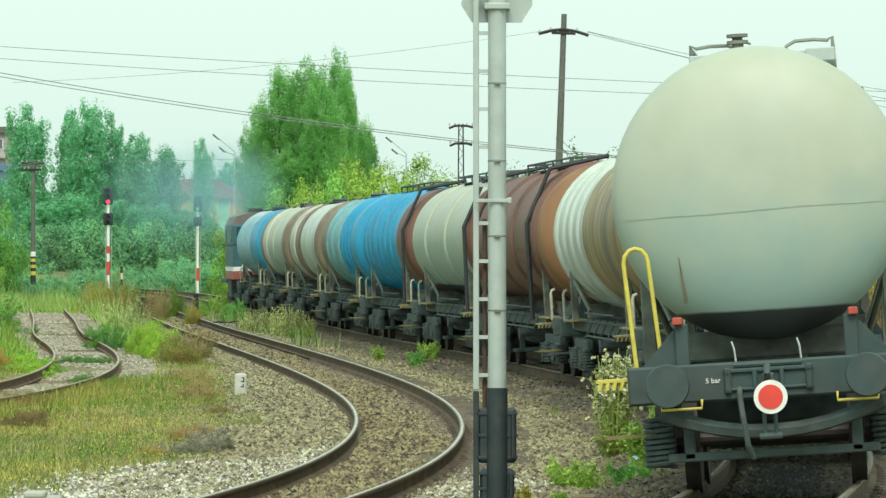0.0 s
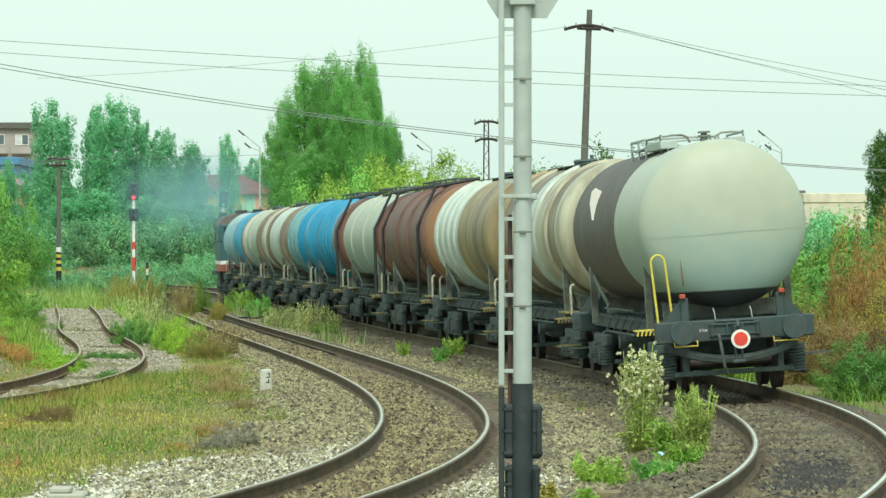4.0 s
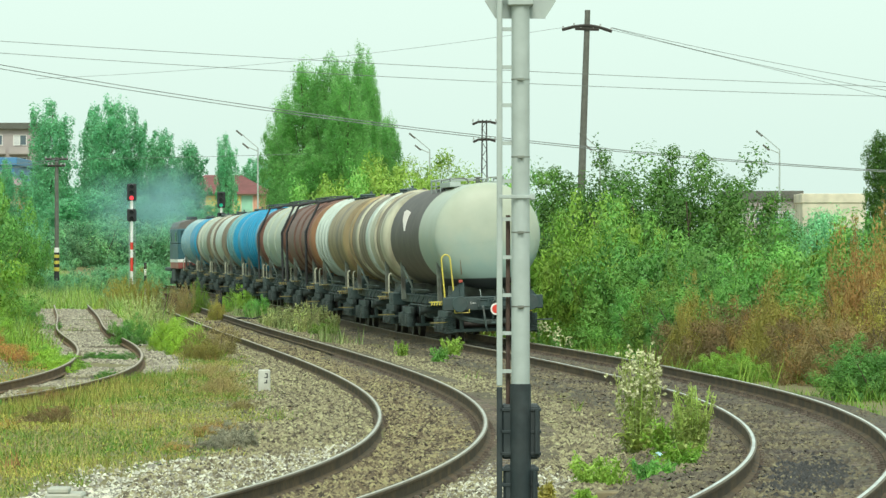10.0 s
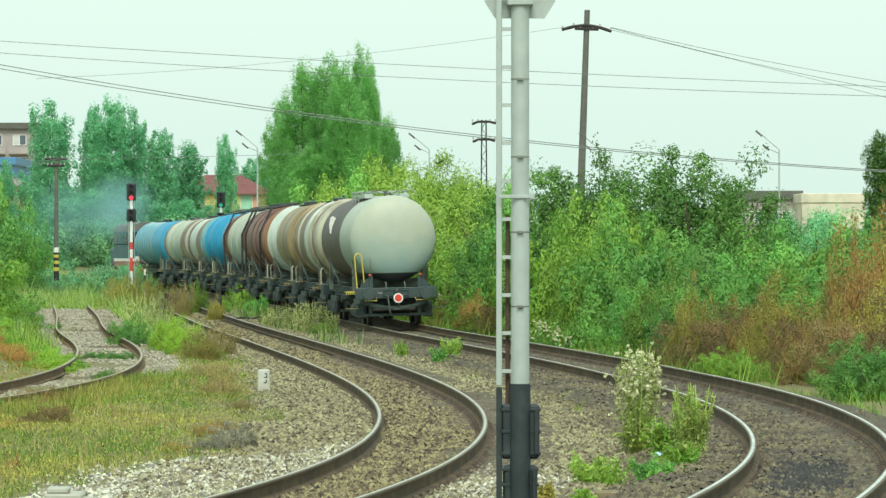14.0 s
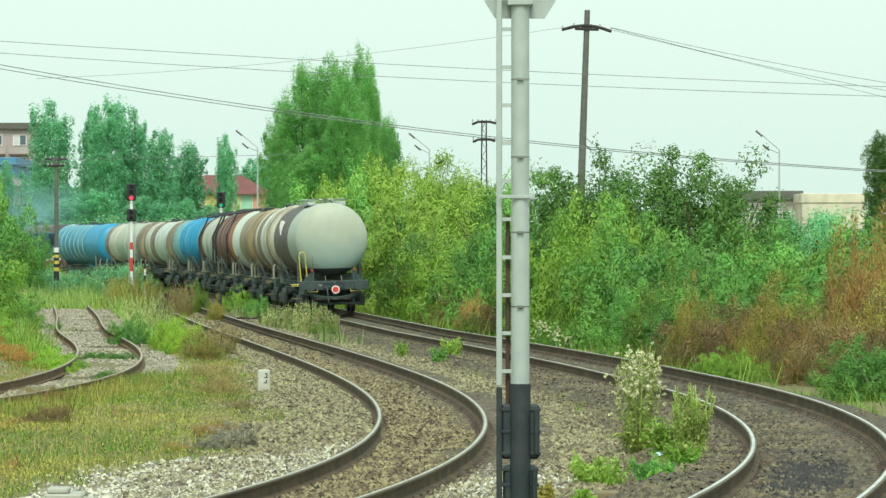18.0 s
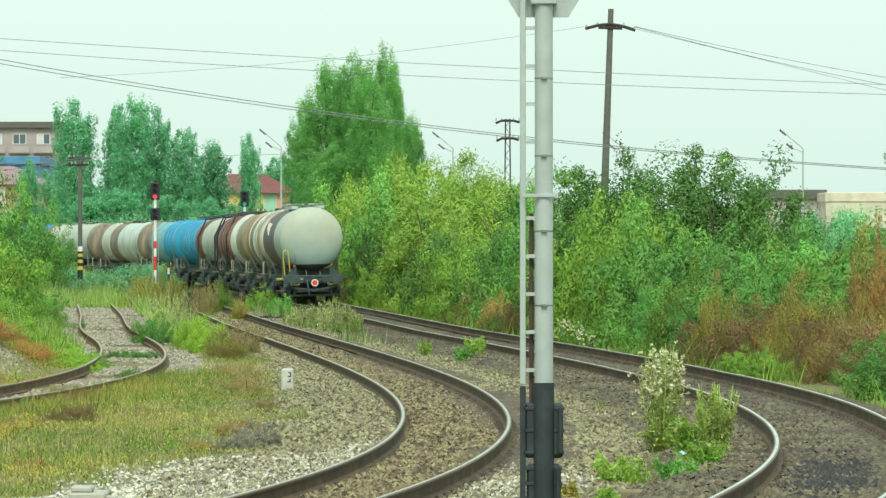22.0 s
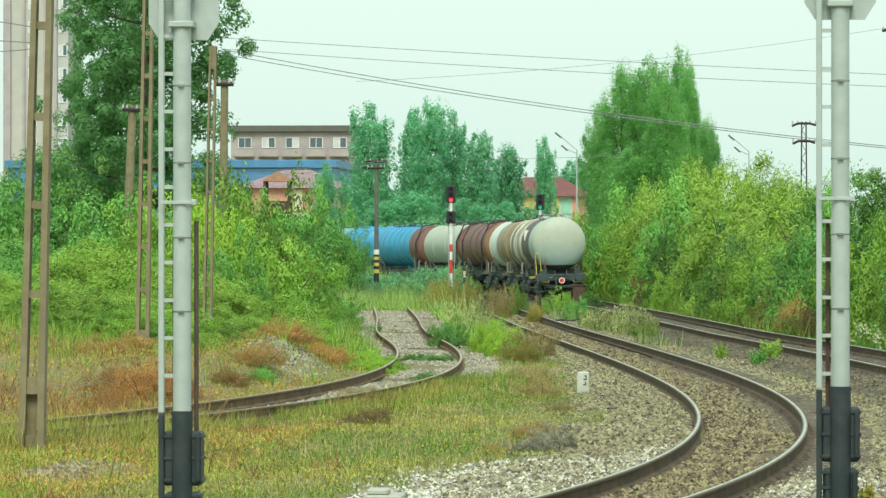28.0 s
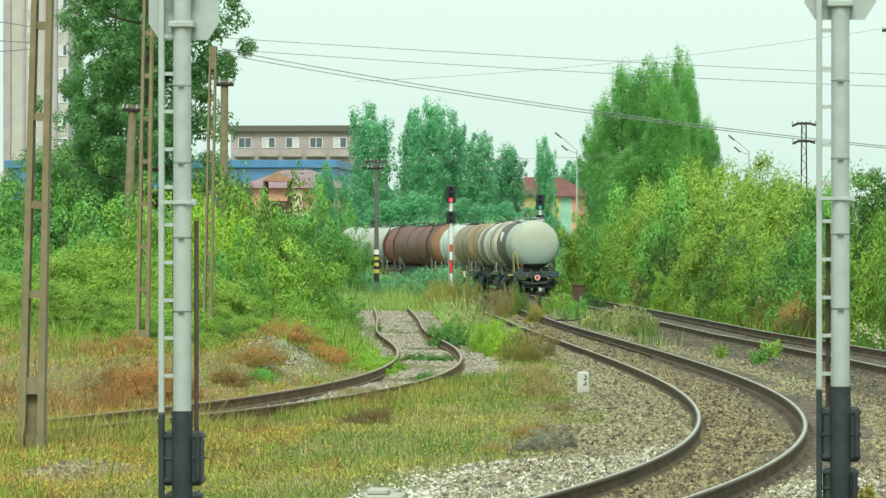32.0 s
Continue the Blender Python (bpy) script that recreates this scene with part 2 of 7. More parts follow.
def rod(bm, a, b, r0, r1=None, seg=8, mi=0, caps=True):
    a, b = Vector(a), Vector(b)
    d = b - a
    q = d.to_track_quat('Z', 'Y').to_matrix().to_4x4()
    r = bmesh.ops.create_cone(bm, cap_ends=caps, segments=seg, radius1=r0, radius2=r0 if r1 is None else r1, depth=d.length, matrix=Matrix.Translation((a + b) / 2) @ q)
    for f in {f for v in r["verts"] for f in v.link_faces}:
        f.material_index = mi
    return bm


def pipe(bm, pts, r, seg=8, mi=0):
    """One bent tube through the points."""
    pts = [Vector(p) for p in pts]
    rings = []
    side = None
    for i, p in enumerate(pts):
        d = (pts[min(i + 1, len(pts) - 1)] - pts[max(i - 1, 0)]).normalized()
        if side is None:
            side = d.orthogonal().normalized()
        side = (side - d * side.dot(d)).normalized()
        other = d.cross(side)
        rings.append([bm.verts.new(p + side * (r * math.cos(2 * math.pi * k / seg)) + other * (r * math.sin(2 * math.pi * k / seg))) for k in range(seg)])
    for a, b in zip(rings[:-1], rings[1:]):
        for k in range(seg):
            bm.faces.new((a[k], a[(k + 1) % seg], b[(k + 1) % seg], b[k])).material_index = mi
    bm.faces.new(rings[0][::-1]).material_index = mi
    bm.faces.new(rings[-1]).material_index = mi
    return bm


def lathe_y(bm, prof, seg=48, mi=lambda y: 0):
    """Turns (y, radius, centre height) round the y axis."""
    rings = []
    for y, r, z in prof:
        if r < 1e-4:
            rings.append([bm.verts.new((0, y, z))])
        else:
            rings.append([bm.verts.new((r * math.sin(2 * math.pi * i / seg), y, z + r * math.cos(2 * math.pi * i / seg))) for i in range(seg)])
    for (a, b, p, q) in zip(rings[:-1], rings[1:], prof[:-1], prof[1:]):
        for i in range(seg):
            j = (i + 1) % seg
            if len(a) == 1:
                f = bm.faces.new((a[0], b[j], b[i]))
            elif len(b) == 1:
                f = bm.faces.new((a[i], a[j], b[0]))
            else:
                f = bm.faces.new((a[i], a[j], b[j], b[i]))
            f.material_index = mi((p[0] + q[0]) / 2)
            f.smooth = True
    return bm


def raw_mesh(name, verts, size, material, parent=None, label="", kind="", category="", normals=None):
    """A mesh of many loose faces of `size` corners each, from an array of corners. normals: one for each face, towards which it is turned and shaded."""
    if normals is not None:
        v = np.asarray(verts, float)
        g = np.cross(v[:, 1] - v[:, 0], v[:, 2] - v[:, 0])
        away = (g * normals).sum(axis=1) < 0
        v[away] = v[away][:, ::-1]
        g[away] *= -1
        g /= np.linalg.norm(g, axis=1)[:, None] + 1e-12
        soft_n = normals + 0.2 * g
        soft_n /= np.linalg.norm(soft_n, axis=1)[:, None] + 1e-9
        verts = v
    verts = np.asarray(verts, dtype=np.float32).reshape(-1, 3)
    n = len(verts) // size
    me = bpy.data.meshes.new(name)
    me.vertices.add(len(verts))
    me.vertices.foreach_set("co", verts.ravel())
    me.loops.add(len(verts))
    me.loops.foreach_set("vertex_index", np.arange(len(verts), dtype=np.int32))
    me.polygons.add(n)
    me.polygons.foreach_set("loop_start", np.arange(0, len(verts), size, dtype=np.int32))
    me.materials.append(M[material])
    me.update(calc_edges=True)
    if normals is not None:
        me.normals_split_custom_set_from_vertices(np.repeat(soft_n, size, axis=0).tolist())
    ob = new(name, me)
    if parent:
        ob.parent = parent
    return tagged(ob, label, category, "", kind)


def spot(side, dist):
    """Plan place by bearing (thousandths, to the right) and distance."""
    return side * dist / 1000, dist


def high(up, dist):
    """Height of what stands `up` thousandths above eye level at that distance."""
    return EYE + up * dist / 1000


# ---- the three tracks ----
def spline(knots):
    K = np.array(knots, float)
    x, y = K[:, 1], K[:, 0]
    n, h = len(x), np.diff(x)
    A, r = np.zeros((n, n)), np.zeros(n)
    A[0, 0] = A[-1, -1] = 1
    for i in range(1, n - 1):
        A[i, i - 1], A[i, i], A[i, i + 1] = h[i - 1], 2 * (h[i - 1] + h[i]), h[i]
        r[i] = 6 * ((y[i + 1] - y[i]) / h[i] - (y[i] - y[i - 1]) / h[i - 1])
    c = np.linalg.solve(A, r)
    ys = np.arange(x[0], x[-1], 0.5)
    i = np.clip(np.searchsorted(x, ys, side="right") - 1, 0, n - 2)
    t = ys - x[i]
    xs = y[i] + ((y[i + 1] - y[i]) / h[i] - h[i] * (2 * c[i] + c[i + 1]) / 6) * t + c[i] / 2 * t * t + (c[i + 1] - c[i]) / (6 * h[i]) * t ** 3
    P = np.c_[xs, ys]
    S = np.r_[0, np.cumsum(np.hypot(*np.diff(P, axis=0).T))]
    return P, S


RIGHT = spline([(-9.67, 0), (-4.2, 12), (-0.30, 24), (1.65, 32), (3.07, 40), (4.02, 48), (4.53, 56), (4.68, 64), (4.5, 72), (4.08, 80), (3.33, 90),
                (2.43, 100), (0.95, 115), (-0.58, 130), (-2.55, 150), (-5.05, 175), (-7.58, 200), (-10.6, 230), (-13.9, 260), (-18.1, 284), (-21.8, 298),
                (-27.8, 315), (-37.0, 335), (-52.5, 360), (-74, 385), (-102, 410), (-140, 440)])
MIDDLE = spline([(-18.32, 0), (-7.92, 20), (-2.18, 40), (-0.98, 48), (-0.34, 56), (-0.16, 64), (-0.32, 72), (-0.73, 80), (-1.47, 90), (-2.35, 100),
                 (-3.8, 115), (-5.3, 130), (-7.27, 150), (-9.57, 175), (-12.0, 200), (-15.2, 230), (-19.6, 260)])
LEFT = spline([(-31.66, 20), (-21.4, 35), (-14.11, 50), (-10.8, 60), (-9.37, 66), (-8.33, 72), (-7.65, 78), (-7.28, 84), (-7.17, 90), (-7.28, 96),
               (-7.56, 102), (-8.13, 110), (-9.07, 120), (-10.7, 135), (-12.9, 160), (-16.0, 195), (-16.9, 205)])


def right_z(y):
    return float(np.interp(y, (0, 39, 60, 82, 131, 180, 260), (0.62, 0.52, 0.42, 0.36, 0.32, 0.41, 0.44)))


def middle_z(y):
    return 0.22


def left_z(y):
    return 0.20


def along(track, s):
    P, S = track
    p = np.array([np.interp(s, S, P[:, 0]), np.interp(s, S, P[:, 1])])
    q = np.array([np.interp(s + 0.5, S, P[:, 0]), np.interp(s + 0.5, S, P[:, 1])])
    t = (q - p) / max(np.hypot(*(q - p)), 1e-6)
    return p, t


def track_x(track, y):
    return np.interp(y, track[0][:, 1], track[0][:, 0])


# foot, web and head of a rail; the worn running band is the first edge
RAIL_PROFILE = [(-0.018, 0.0), (0.018, 0.0), (0.033, -0.005), (0.036, -0.014), (0.035, -0.038), (0.009, -0.052), (0.010, -0.150), (0.07, -0.172), (0.07, -0.185),
                (-0.07, -0.185), (-0.07, -0.172), (-0.010, -0.150), (-0.009, -0.052), (-0.035, -0.038), (-0.036, -0.014), (-0.033, -0.005)]


def lean(y, cant, ease):
    """Half the height by which the outer rail stands above the inner one, eased where the curve begins."""
    return cant * float(np.interp(y, ease[0], ease[1])) if ease else cant


def rail(name, track, zf, side, s0, s1, cant, parent, head, ease=None):
    bm = bmesh.new()
    prev = None
    n = len(RAIL_PROFILE)
    for s in np.arange(s0, s1, 1.0):
        p, t = along(track, s)
        nx, ny = t[1], -t[0]
        ring = [bm.verts.new((p[0] + nx * (side * 0.7525 + u), p[1] + ny * (side * 0.7525 + u), zf(p[1]) + side * lean(p[1], cant, ease) + w)) for u, w in RAIL_PROFILE]
        if prev:
            for i in range(n):
                f = bm.faces.new((prev[i], prev[(i + 1) % n], ring[(i + 1) % n], ring[i]))
                f.material_index = 1 if i == 0 else 2 if i in (1, 2, n - 1, n - 2) else 0
        prev = ring
    return part(name, bm, ["rusty_side" if head == "rusty_head" else "rail_side", head, "rail_shoulder"], parent)


def bed(track, zf, s0, s1, half, cant, parent, material, ease=None):
    bm = bmesh.new()
    prev = None
    for s in np.arange(s0, s1, 1.0):
        p, t = along(track, s)
        nx, ny = t[1], -t[0]
        z = zf(p[1]) - 0.235
        row = []
        for u, w in ((-half - 0.9, -0.45), (-half, -0.03), (-0.9, 0.015), (0.9, 0.015), (half, -0.03), (half + 0.9, -0.45)):
            j = 0.03 * noise.noise((p[0] + u * 3, s * 0.7, 3.0))
            row.append(bm.verts.new((p[0] + nx * u, p[1] + ny * u, z + w + u / 0.75 * lean(p[1], cant, ease) * (abs(w) < 0.1) + j)))
        if prev:
            for i in range(5):
                bm.faces.new((prev[i], prev[i + 1], row[i + 1], row[i]))
        prev = row
    return part("ballast_bed", bm, material, parent, smooth=True)


SLEEPER = None


def railway_track(name, label, track, zf, y0, y1, half, cant, head, stone, sleepers, ease=None):
    P, S = track
    s0, s1 = np.interp(y0, P[:, 1], S), np.interp(y1, P[:, 1], S)
    base = tagged(new(name), label, "railway track", "railway tracks", "structure")
    rail("rail", track, zf, -1, s0, s1, cant, base, head, ease)
    rail("rail", track, zf, 1, s0, s1, cant, base, head, ease)
    bed(track, zf, s0, s1, half, cant, base, stone, ease)
    global SLEEPER
    a, b = np.interp(sleepers[0], P[:, 1], S), np.interp(sleepers[1], P[:, 1], S)
    for s in np.arange(a, b, 0.62):
        p, t = along(track, s)
        m = Matrix.Translation((p[0], p[1], zf(p[1]) - 0.285)) @ Matrix.Rotation(math.atan2(-t[0], t[1]), 4, 'Z') @ Matrix.Rotation(-math.atan2(lean(p[1], cant, ease), 0.75), 4, 'Y')
        if SLEEPER is None:
            bm = bmesh.new()
            box(bm, -1.25, 1.25, -0.12, 0.12, -0.08, 0.065, 0.012)
            for sx in (-0.75, 0.75):
                box(bm, sx - 0.16, sx + 0.16, -0.09, 0.09, 0.065, 0.085)
                for c in (-0.1, 0.1):
                    box(bm, sx + c - 0.025, sx + c + 0.025, -0.04, 0.04, 0.085, 0.12)
            SLEEPER = part("sleeper", bm, "sleeper", base)
            SLEEPER.matrix_basis = m
        else:
            share("sleeper", SLEEPER, base, m)
    return base


railway_track("track_main", "curved main railway track with bright worn rails", RIGHT, right_z, 8, 400, 1.75, 0.03, "rail_head", "oily_ballast", (36, 120))
railway_track("track_middle", "curved railway track in grey gravel ballast", MIDDLE, middle_z, 8, 255, 1.7, 0.035, "worn_head", "ballast", (42, 110), ((42, 58), (0.15, 1.0)))
railway_track("track_siding", "overgrown rusty siding track", LEFT, left_z, 61.5, 203, 1.5, 0.0, "rusty_head", "ballast", (66, 70))


# ---- ground ----
HEAP = (-7.9, 52.0)


def ground_z(x, y):
    """Height of the open ground: level between the tracks, a bank rising beyond the siding and behind the hedge."""
    lx = np.interp(np.clip(y, 20, 204), LEFT[0][:, 1], LEFT[0][:, 0])
    rx = np.interp(np.clip(y, 0, 430), RIGHT[0][:, 1], RIGHT[0][:, 0])
    a = np.clip((lx - 2.2 - x) / 9.0, 0, 1)
    b = np.clip((x - rx - 3.2) / 12.0, 0, 1)
    z = 0.02 + 1.1 * a * a * (3 - 2 * a) * (y > 30) + 0.7 * b * b * (3 - 2 * b)
    # a grown-over mound beside the siding and a low rubble heap
    z = z + 0.75 * np.exp(-((x + 10.1) / 0.85) ** 2 - ((y - 93) / 6.0) ** 2) + 0.45 * np.exp(-((x + 11.6) / 1.4) ** 2 - ((y - 88) / 6.0) ** 2)
    return z + 0.22 * np.exp(-((x - HEAP[0]) / 0.7) ** 2 - ((y - HEAP[1]) / 2.2) ** 2)


def wild(x, y, k=1.0):
    return 0.5 * (np.sin(x * 0.9 * k + 1.7 * np.sin(y * 0.31 * k)) + np.sin(y * 0.53 * k + 2.1 * np.sin(x * 0.47 * k)))


def ground():
    xs = np.r_[-3000, -1200, -500, -250, -150, -100, np.arange(-80, 60.1, 1.0), 80, 120, 200, 500, 1200, 3000]
    ys = np.r_[-300, -80, -20, np.arange(0, 130, 1.0), np.arange(130, 420, 4.0), 500, 700, 1100, 2000, 3800]
    X, Y = np.meshgrid(xs, ys)
    Z = ground_z(X, Y) + 0.05 * wild(X, Y) * (abs(X) < 90) - 0.03
    v = np.c_[X.ravel(), Y.ravel(), Z.ravel()]
    nx = len(xs)
    i, j = np.meshgrid(np.arange(len(ys) - 1), np.arange(nx - 1), indexing="ij")
    a = (i * nx + j).ravel()
    f = np.c_[a, a + 1, a + nx + 1, a + nx]
    me = bpy.data.meshes.new("ground")
    me.from_pydata(v.tolist(), [], f.tolist())
    me.materials.append(M["soil"])
    me.shade_smooth()
    tagged(new("ground", me), "rough soil and weedy ground beside the tracks", "ground", "", "structure")


ground()


# ---- foliage ----
RNG = np.random.default_rng(7)


def leaves_at(c, size, up=0.0, long=1.5, out=None):
    """Pointed leaves round the points c; they face outwards and up where out is given."""
    n = len(c)
    if out is None:
        d = RNG.normal(size=(n, 3))
        d[:, 2] = d[:, 2] * 0.7 + up
        d /= np.linalg.norm(d, axis=1)[:, None]
        e = np.cross(d, RNG.normal(size=(n, 3)))
    else:
        f = out * 1.0 + np.array((0, 0, 0.4)) + RNG.normal(size=(n, 3)) * 0.28
        d = np.cross(f, RNG.normal(size=(n, 3)))
        d[:, 2] += up * np.linalg.norm(d, axis=1)
        d /= np.linalg.norm(d, axis=1)[:, None] + 1e-9
        e = np.cross(f, d)
    e /= np.linalg.norm(e, axis=1)[:, None] + 1e-9
    k = size * RNG.uniform(0.6, 1.4, (n, 1))
    return np.stack([c - d * k * long * 0.5 - e * k * 0.5, c - d * k * long * 0.5 + e * k * 0.5, c + d * k * long * 0.5], axis=1)


def clumped(centres, per, radius, stretch=1.0):
    """Leaf places in rounded clumps: points near the clumps' skins, and the ways outwards."""
    n = len(centres)
    r = radius * RNG.uniform(0.55, 1.4, n).repeat(per)
    u = RNG.normal(size=(n * per, 3))
    u /= np.linalg.norm(u, axis=1)[:, None]
    f = RNG.uniform(0.1, 1.0, n * per) ** 0.36 * RNG.uniform(0.88, 1.15, n * per)
    p = centres.repeat(per, axis=0) + u * (r * f)[:, None] * np.array((1, 1, stretch))
    return p, u


def dome(rx, ry, h, ragged=0.25):
    ph = RNG.uniform(0, 6.28, 6)

    def shape(n):
        u = RNG.normal(size=(n, 3))
        u[:, 2] = abs(u[:, 2])
        u /= np.linalg.norm(u, axis=1)[:, None]
        a = np.arctan2(u[:, 1], u[:, 0])
        r = RNG.uniform(0.06, 1.0, n) ** 0.38 * 0.88
        r *= 1 + ragged * (np.sin(2 * a + ph[0]) * 0.3 + np.sin(3 * a + ph[1] + 3 * u[:, 2]) * 0.5 + np.sin(7 * a + ph[2]) * np.sin(6 * u[:, 2] + ph[3]) * 0.5)
        return np.c_[u[:, 0] * rx * r, u[:, 1] * ry * r, u[:, 2] * h * r]
    return shape


def stems(parent, h, spread, count, r, name="stem"):
    for i in range(count):
        bm = bmesh.new()
        a = 6.28 * i / count + RNG.uniform(-0.4, 0.4)
        p = Vector((0.1 * math.cos(a), 0.1 * math.sin(a), -0.1))
        rr = r
        for k in range(4):
            q = p + Vector((math.cos(a) * spread / 4 * RNG.uniform(0.4, 1.3), math.sin(a) * spread / 4 * RNG.uniform(0.4, 1.3), h / 4))
            rod(bm, p, q, rr, rr * 0.7, 6)
            p, rr = q, rr * 0.7
        part(name, bm, "bark", parent)


def bush_model(rx, ry, h, n, leaf, material, spread=0.22, ragged=0.3, up=0.2, long=1.6, per=110, stretch=1.0, soft=0.0):
    base = new("bush")
    p, u = clumped(dome(rx, ry, h, ragged)(n // per), per, spread, stretch)
    p[:, 2] = np.maximum(p[:, 2], 0.0)
    whole = p / np.array((rx, ry, h))
    whole /= np.linalg.norm(whole, axis=1)[:, None] + 1e-9
    raw_mesh("crown", leaves_at(p, leaf, up, long, u), 3, material, base, normals=u * (0.75 - soft * 0.4) + whole * (0.95 + soft * 0.4) + np.array((0, 0, 0.15 + soft * 0.15)))
    # loose sprays that stand out of the outline
    c = dome(rx * 1.02, ry * 1.02, h * 1.02, ragged)(40)
    far = np.repeat(c, 22, axis=0) * RNG.uniform(0.84, 1.03, (40 * 22, 1)) + RNG.normal(size=(40 * 22, 3)) * 0.03
    raw_mesh("spray", leaves_at(far, leaf, up, long), 3, material, base, "", "stuff", normals=far / np.linalg.norm(far, axis=1)[:, None] + np.array((0, 0, 0.3)))
    stems(base, h * 0.7, rx * 0.6, 4, 0.025)
    return base


def tree_model(h, w, n, leaf, material, bare=0.15, kind="poplar"):
    base = new("tree")
    bm = bmesh.new()
    p, r = Vector((0, 0, -0.2)), 0.022 * h * 0.55
    for k in range(7):
        q = Vector((RNG.normal() * 0.02 * h / 3, RNG.normal() * 0.02 * h / 3, h * 0.93 * (k + 1) / 7))
        rod(bm, p, q, r, r * 0.8, 10)
        p, r = q, r * 0.8
    part("trunk", bm, "bark", base)
    tips = []
    for k in range(16 if kind == "poplar" else 26):
        bm = bmesh.new()
        z = h * (bare + (0.85 - bare) * k / (16 if kind == "poplar" else 26))
        a = k * 2.4 + RNG.uniform(-0.3, 0.3)
        t = z / h
        reach = w * RNG.uniform(0.6, 1.0) * (1.05 - 0.5 * t) if kind != "poplar" else w * (math.sin(math.pi * min(1, (t - bare * 0.6) / (1 - bare * 0.6)) ** 0.7) * 0.9 + 0.1) * RNG.uniform(0.75, 1.15)
        lift = reach * (2.4 if kind == "poplar" else 0.35)
        b = Vector((math.cos(a) * reach * 0.72, math.sin(a) * reach * 0.72, min(z + lift * 0.6, h * 0.93)))
        mid = Vector((b.x * 0.6, b.y * 0.6, z + (b.z - z) * 0.4))
        rod(bm, (0, 0, z), mid, 0.012 * h * (1 - t) * 0.5 + 0.02, 0.02, 6)
        rod(bm, mid, b, 0.02, 0.008, 5)
        part("limb", bm, "bark", base)
        tips.append((mid, b))

    if kind == "poplar":
        c = []
        leaders = [(0.0, 0.0, 1.0)] + [(math.cos(k * 0.9 + RNG.uniform(-0.3, 0.3)) * w * RNG.uniform(0.4, 0.72), math.sin(k * 0.9) * w * RNG.uniform(0.4, 0.72), RNG.uniform(0.82, 0.985)) for k in range(7)]
        for lx, ly, top in leaders:
            for z in np.linspace(bare, top, int(30 * top)):
                f = (z - bare) / (top - bare)
                wide = w * 0.50 * min(1.0, 3.0 * f + 0.35) * max(0.42, (1 - f ** 10)) ** 0.7
                for _ in range(4):
                    a = RNG.uniform(0, 6.28)
                    c.append((lx * (1.0 - 0.12 * f) + math.cos(a) * wide * RNG.uniform(0.2, 1), ly * (1.0 - 0.12 * f) + math.sin(a) * wide * RNG.uniform(0.2, 1), (z + RNG.normal() * 0.015) * h))
        c = np.array(c)
        p, u = clumped(c, max(8, n // len(c)), w * 0.155, 1.7)
    else:
        c = []
        for i in range(280):
            m, b = tips[RNG.integers(len(tips))]
            f = RNG.uniform(0.15, 1.0)
            c.append(np.array(m) * (1 - f) + np.array(b) * f + RNG.normal(size=3) * w * 0.165)
        p, u = clumped(np.array(c), n // 280, w * 0.10, 1.0)
    whole = np.c_[p[:, 0], p[:, 1], np.zeros(len(p))] / w if kind == "poplar" else (p - np.array((0, 0, h * 0.6))) / (w * 1.5)
    raw_mesh("crown", leaves_at(p, leaf, 0.2, 1.5, u), 3, material, base, normals=u * 1.05 + whole * 0.5 + np.array((0, 0, 0.2)))
    return base


def place(model, x, y, sx, sy, sz, turn, label, category, group="", z=None):
    o = copy_thing(model, Matrix.Identity(4))
    o.matrix_basis = Matrix.LocRotScale((x, y, float(ground_z(x, y)) - 0.05 if z is None else z), Euler((0, 0, turn)), (sx, sy, sz))
    return tagged(o, label, category, group)


def bury(model):
    """Forgets the pattern once its copies stand."""
    for o in (*model.children_recursive, model):
        bpy.data.objects.remove(o)


M["leaf_copper"] = leaf_mat("leaf_copper", (0.46, 0.235, 0.07), (0.38, 0.25, 0.08))
# bluer, lighter green for far bushes; haze of distance is put into it
M["leaf_hazed_green"] = leaf_mat("leaf_hazed_green", (0.18, 0.45, 0.22), (0.25, 0.50, 0.19), vary=0.3)
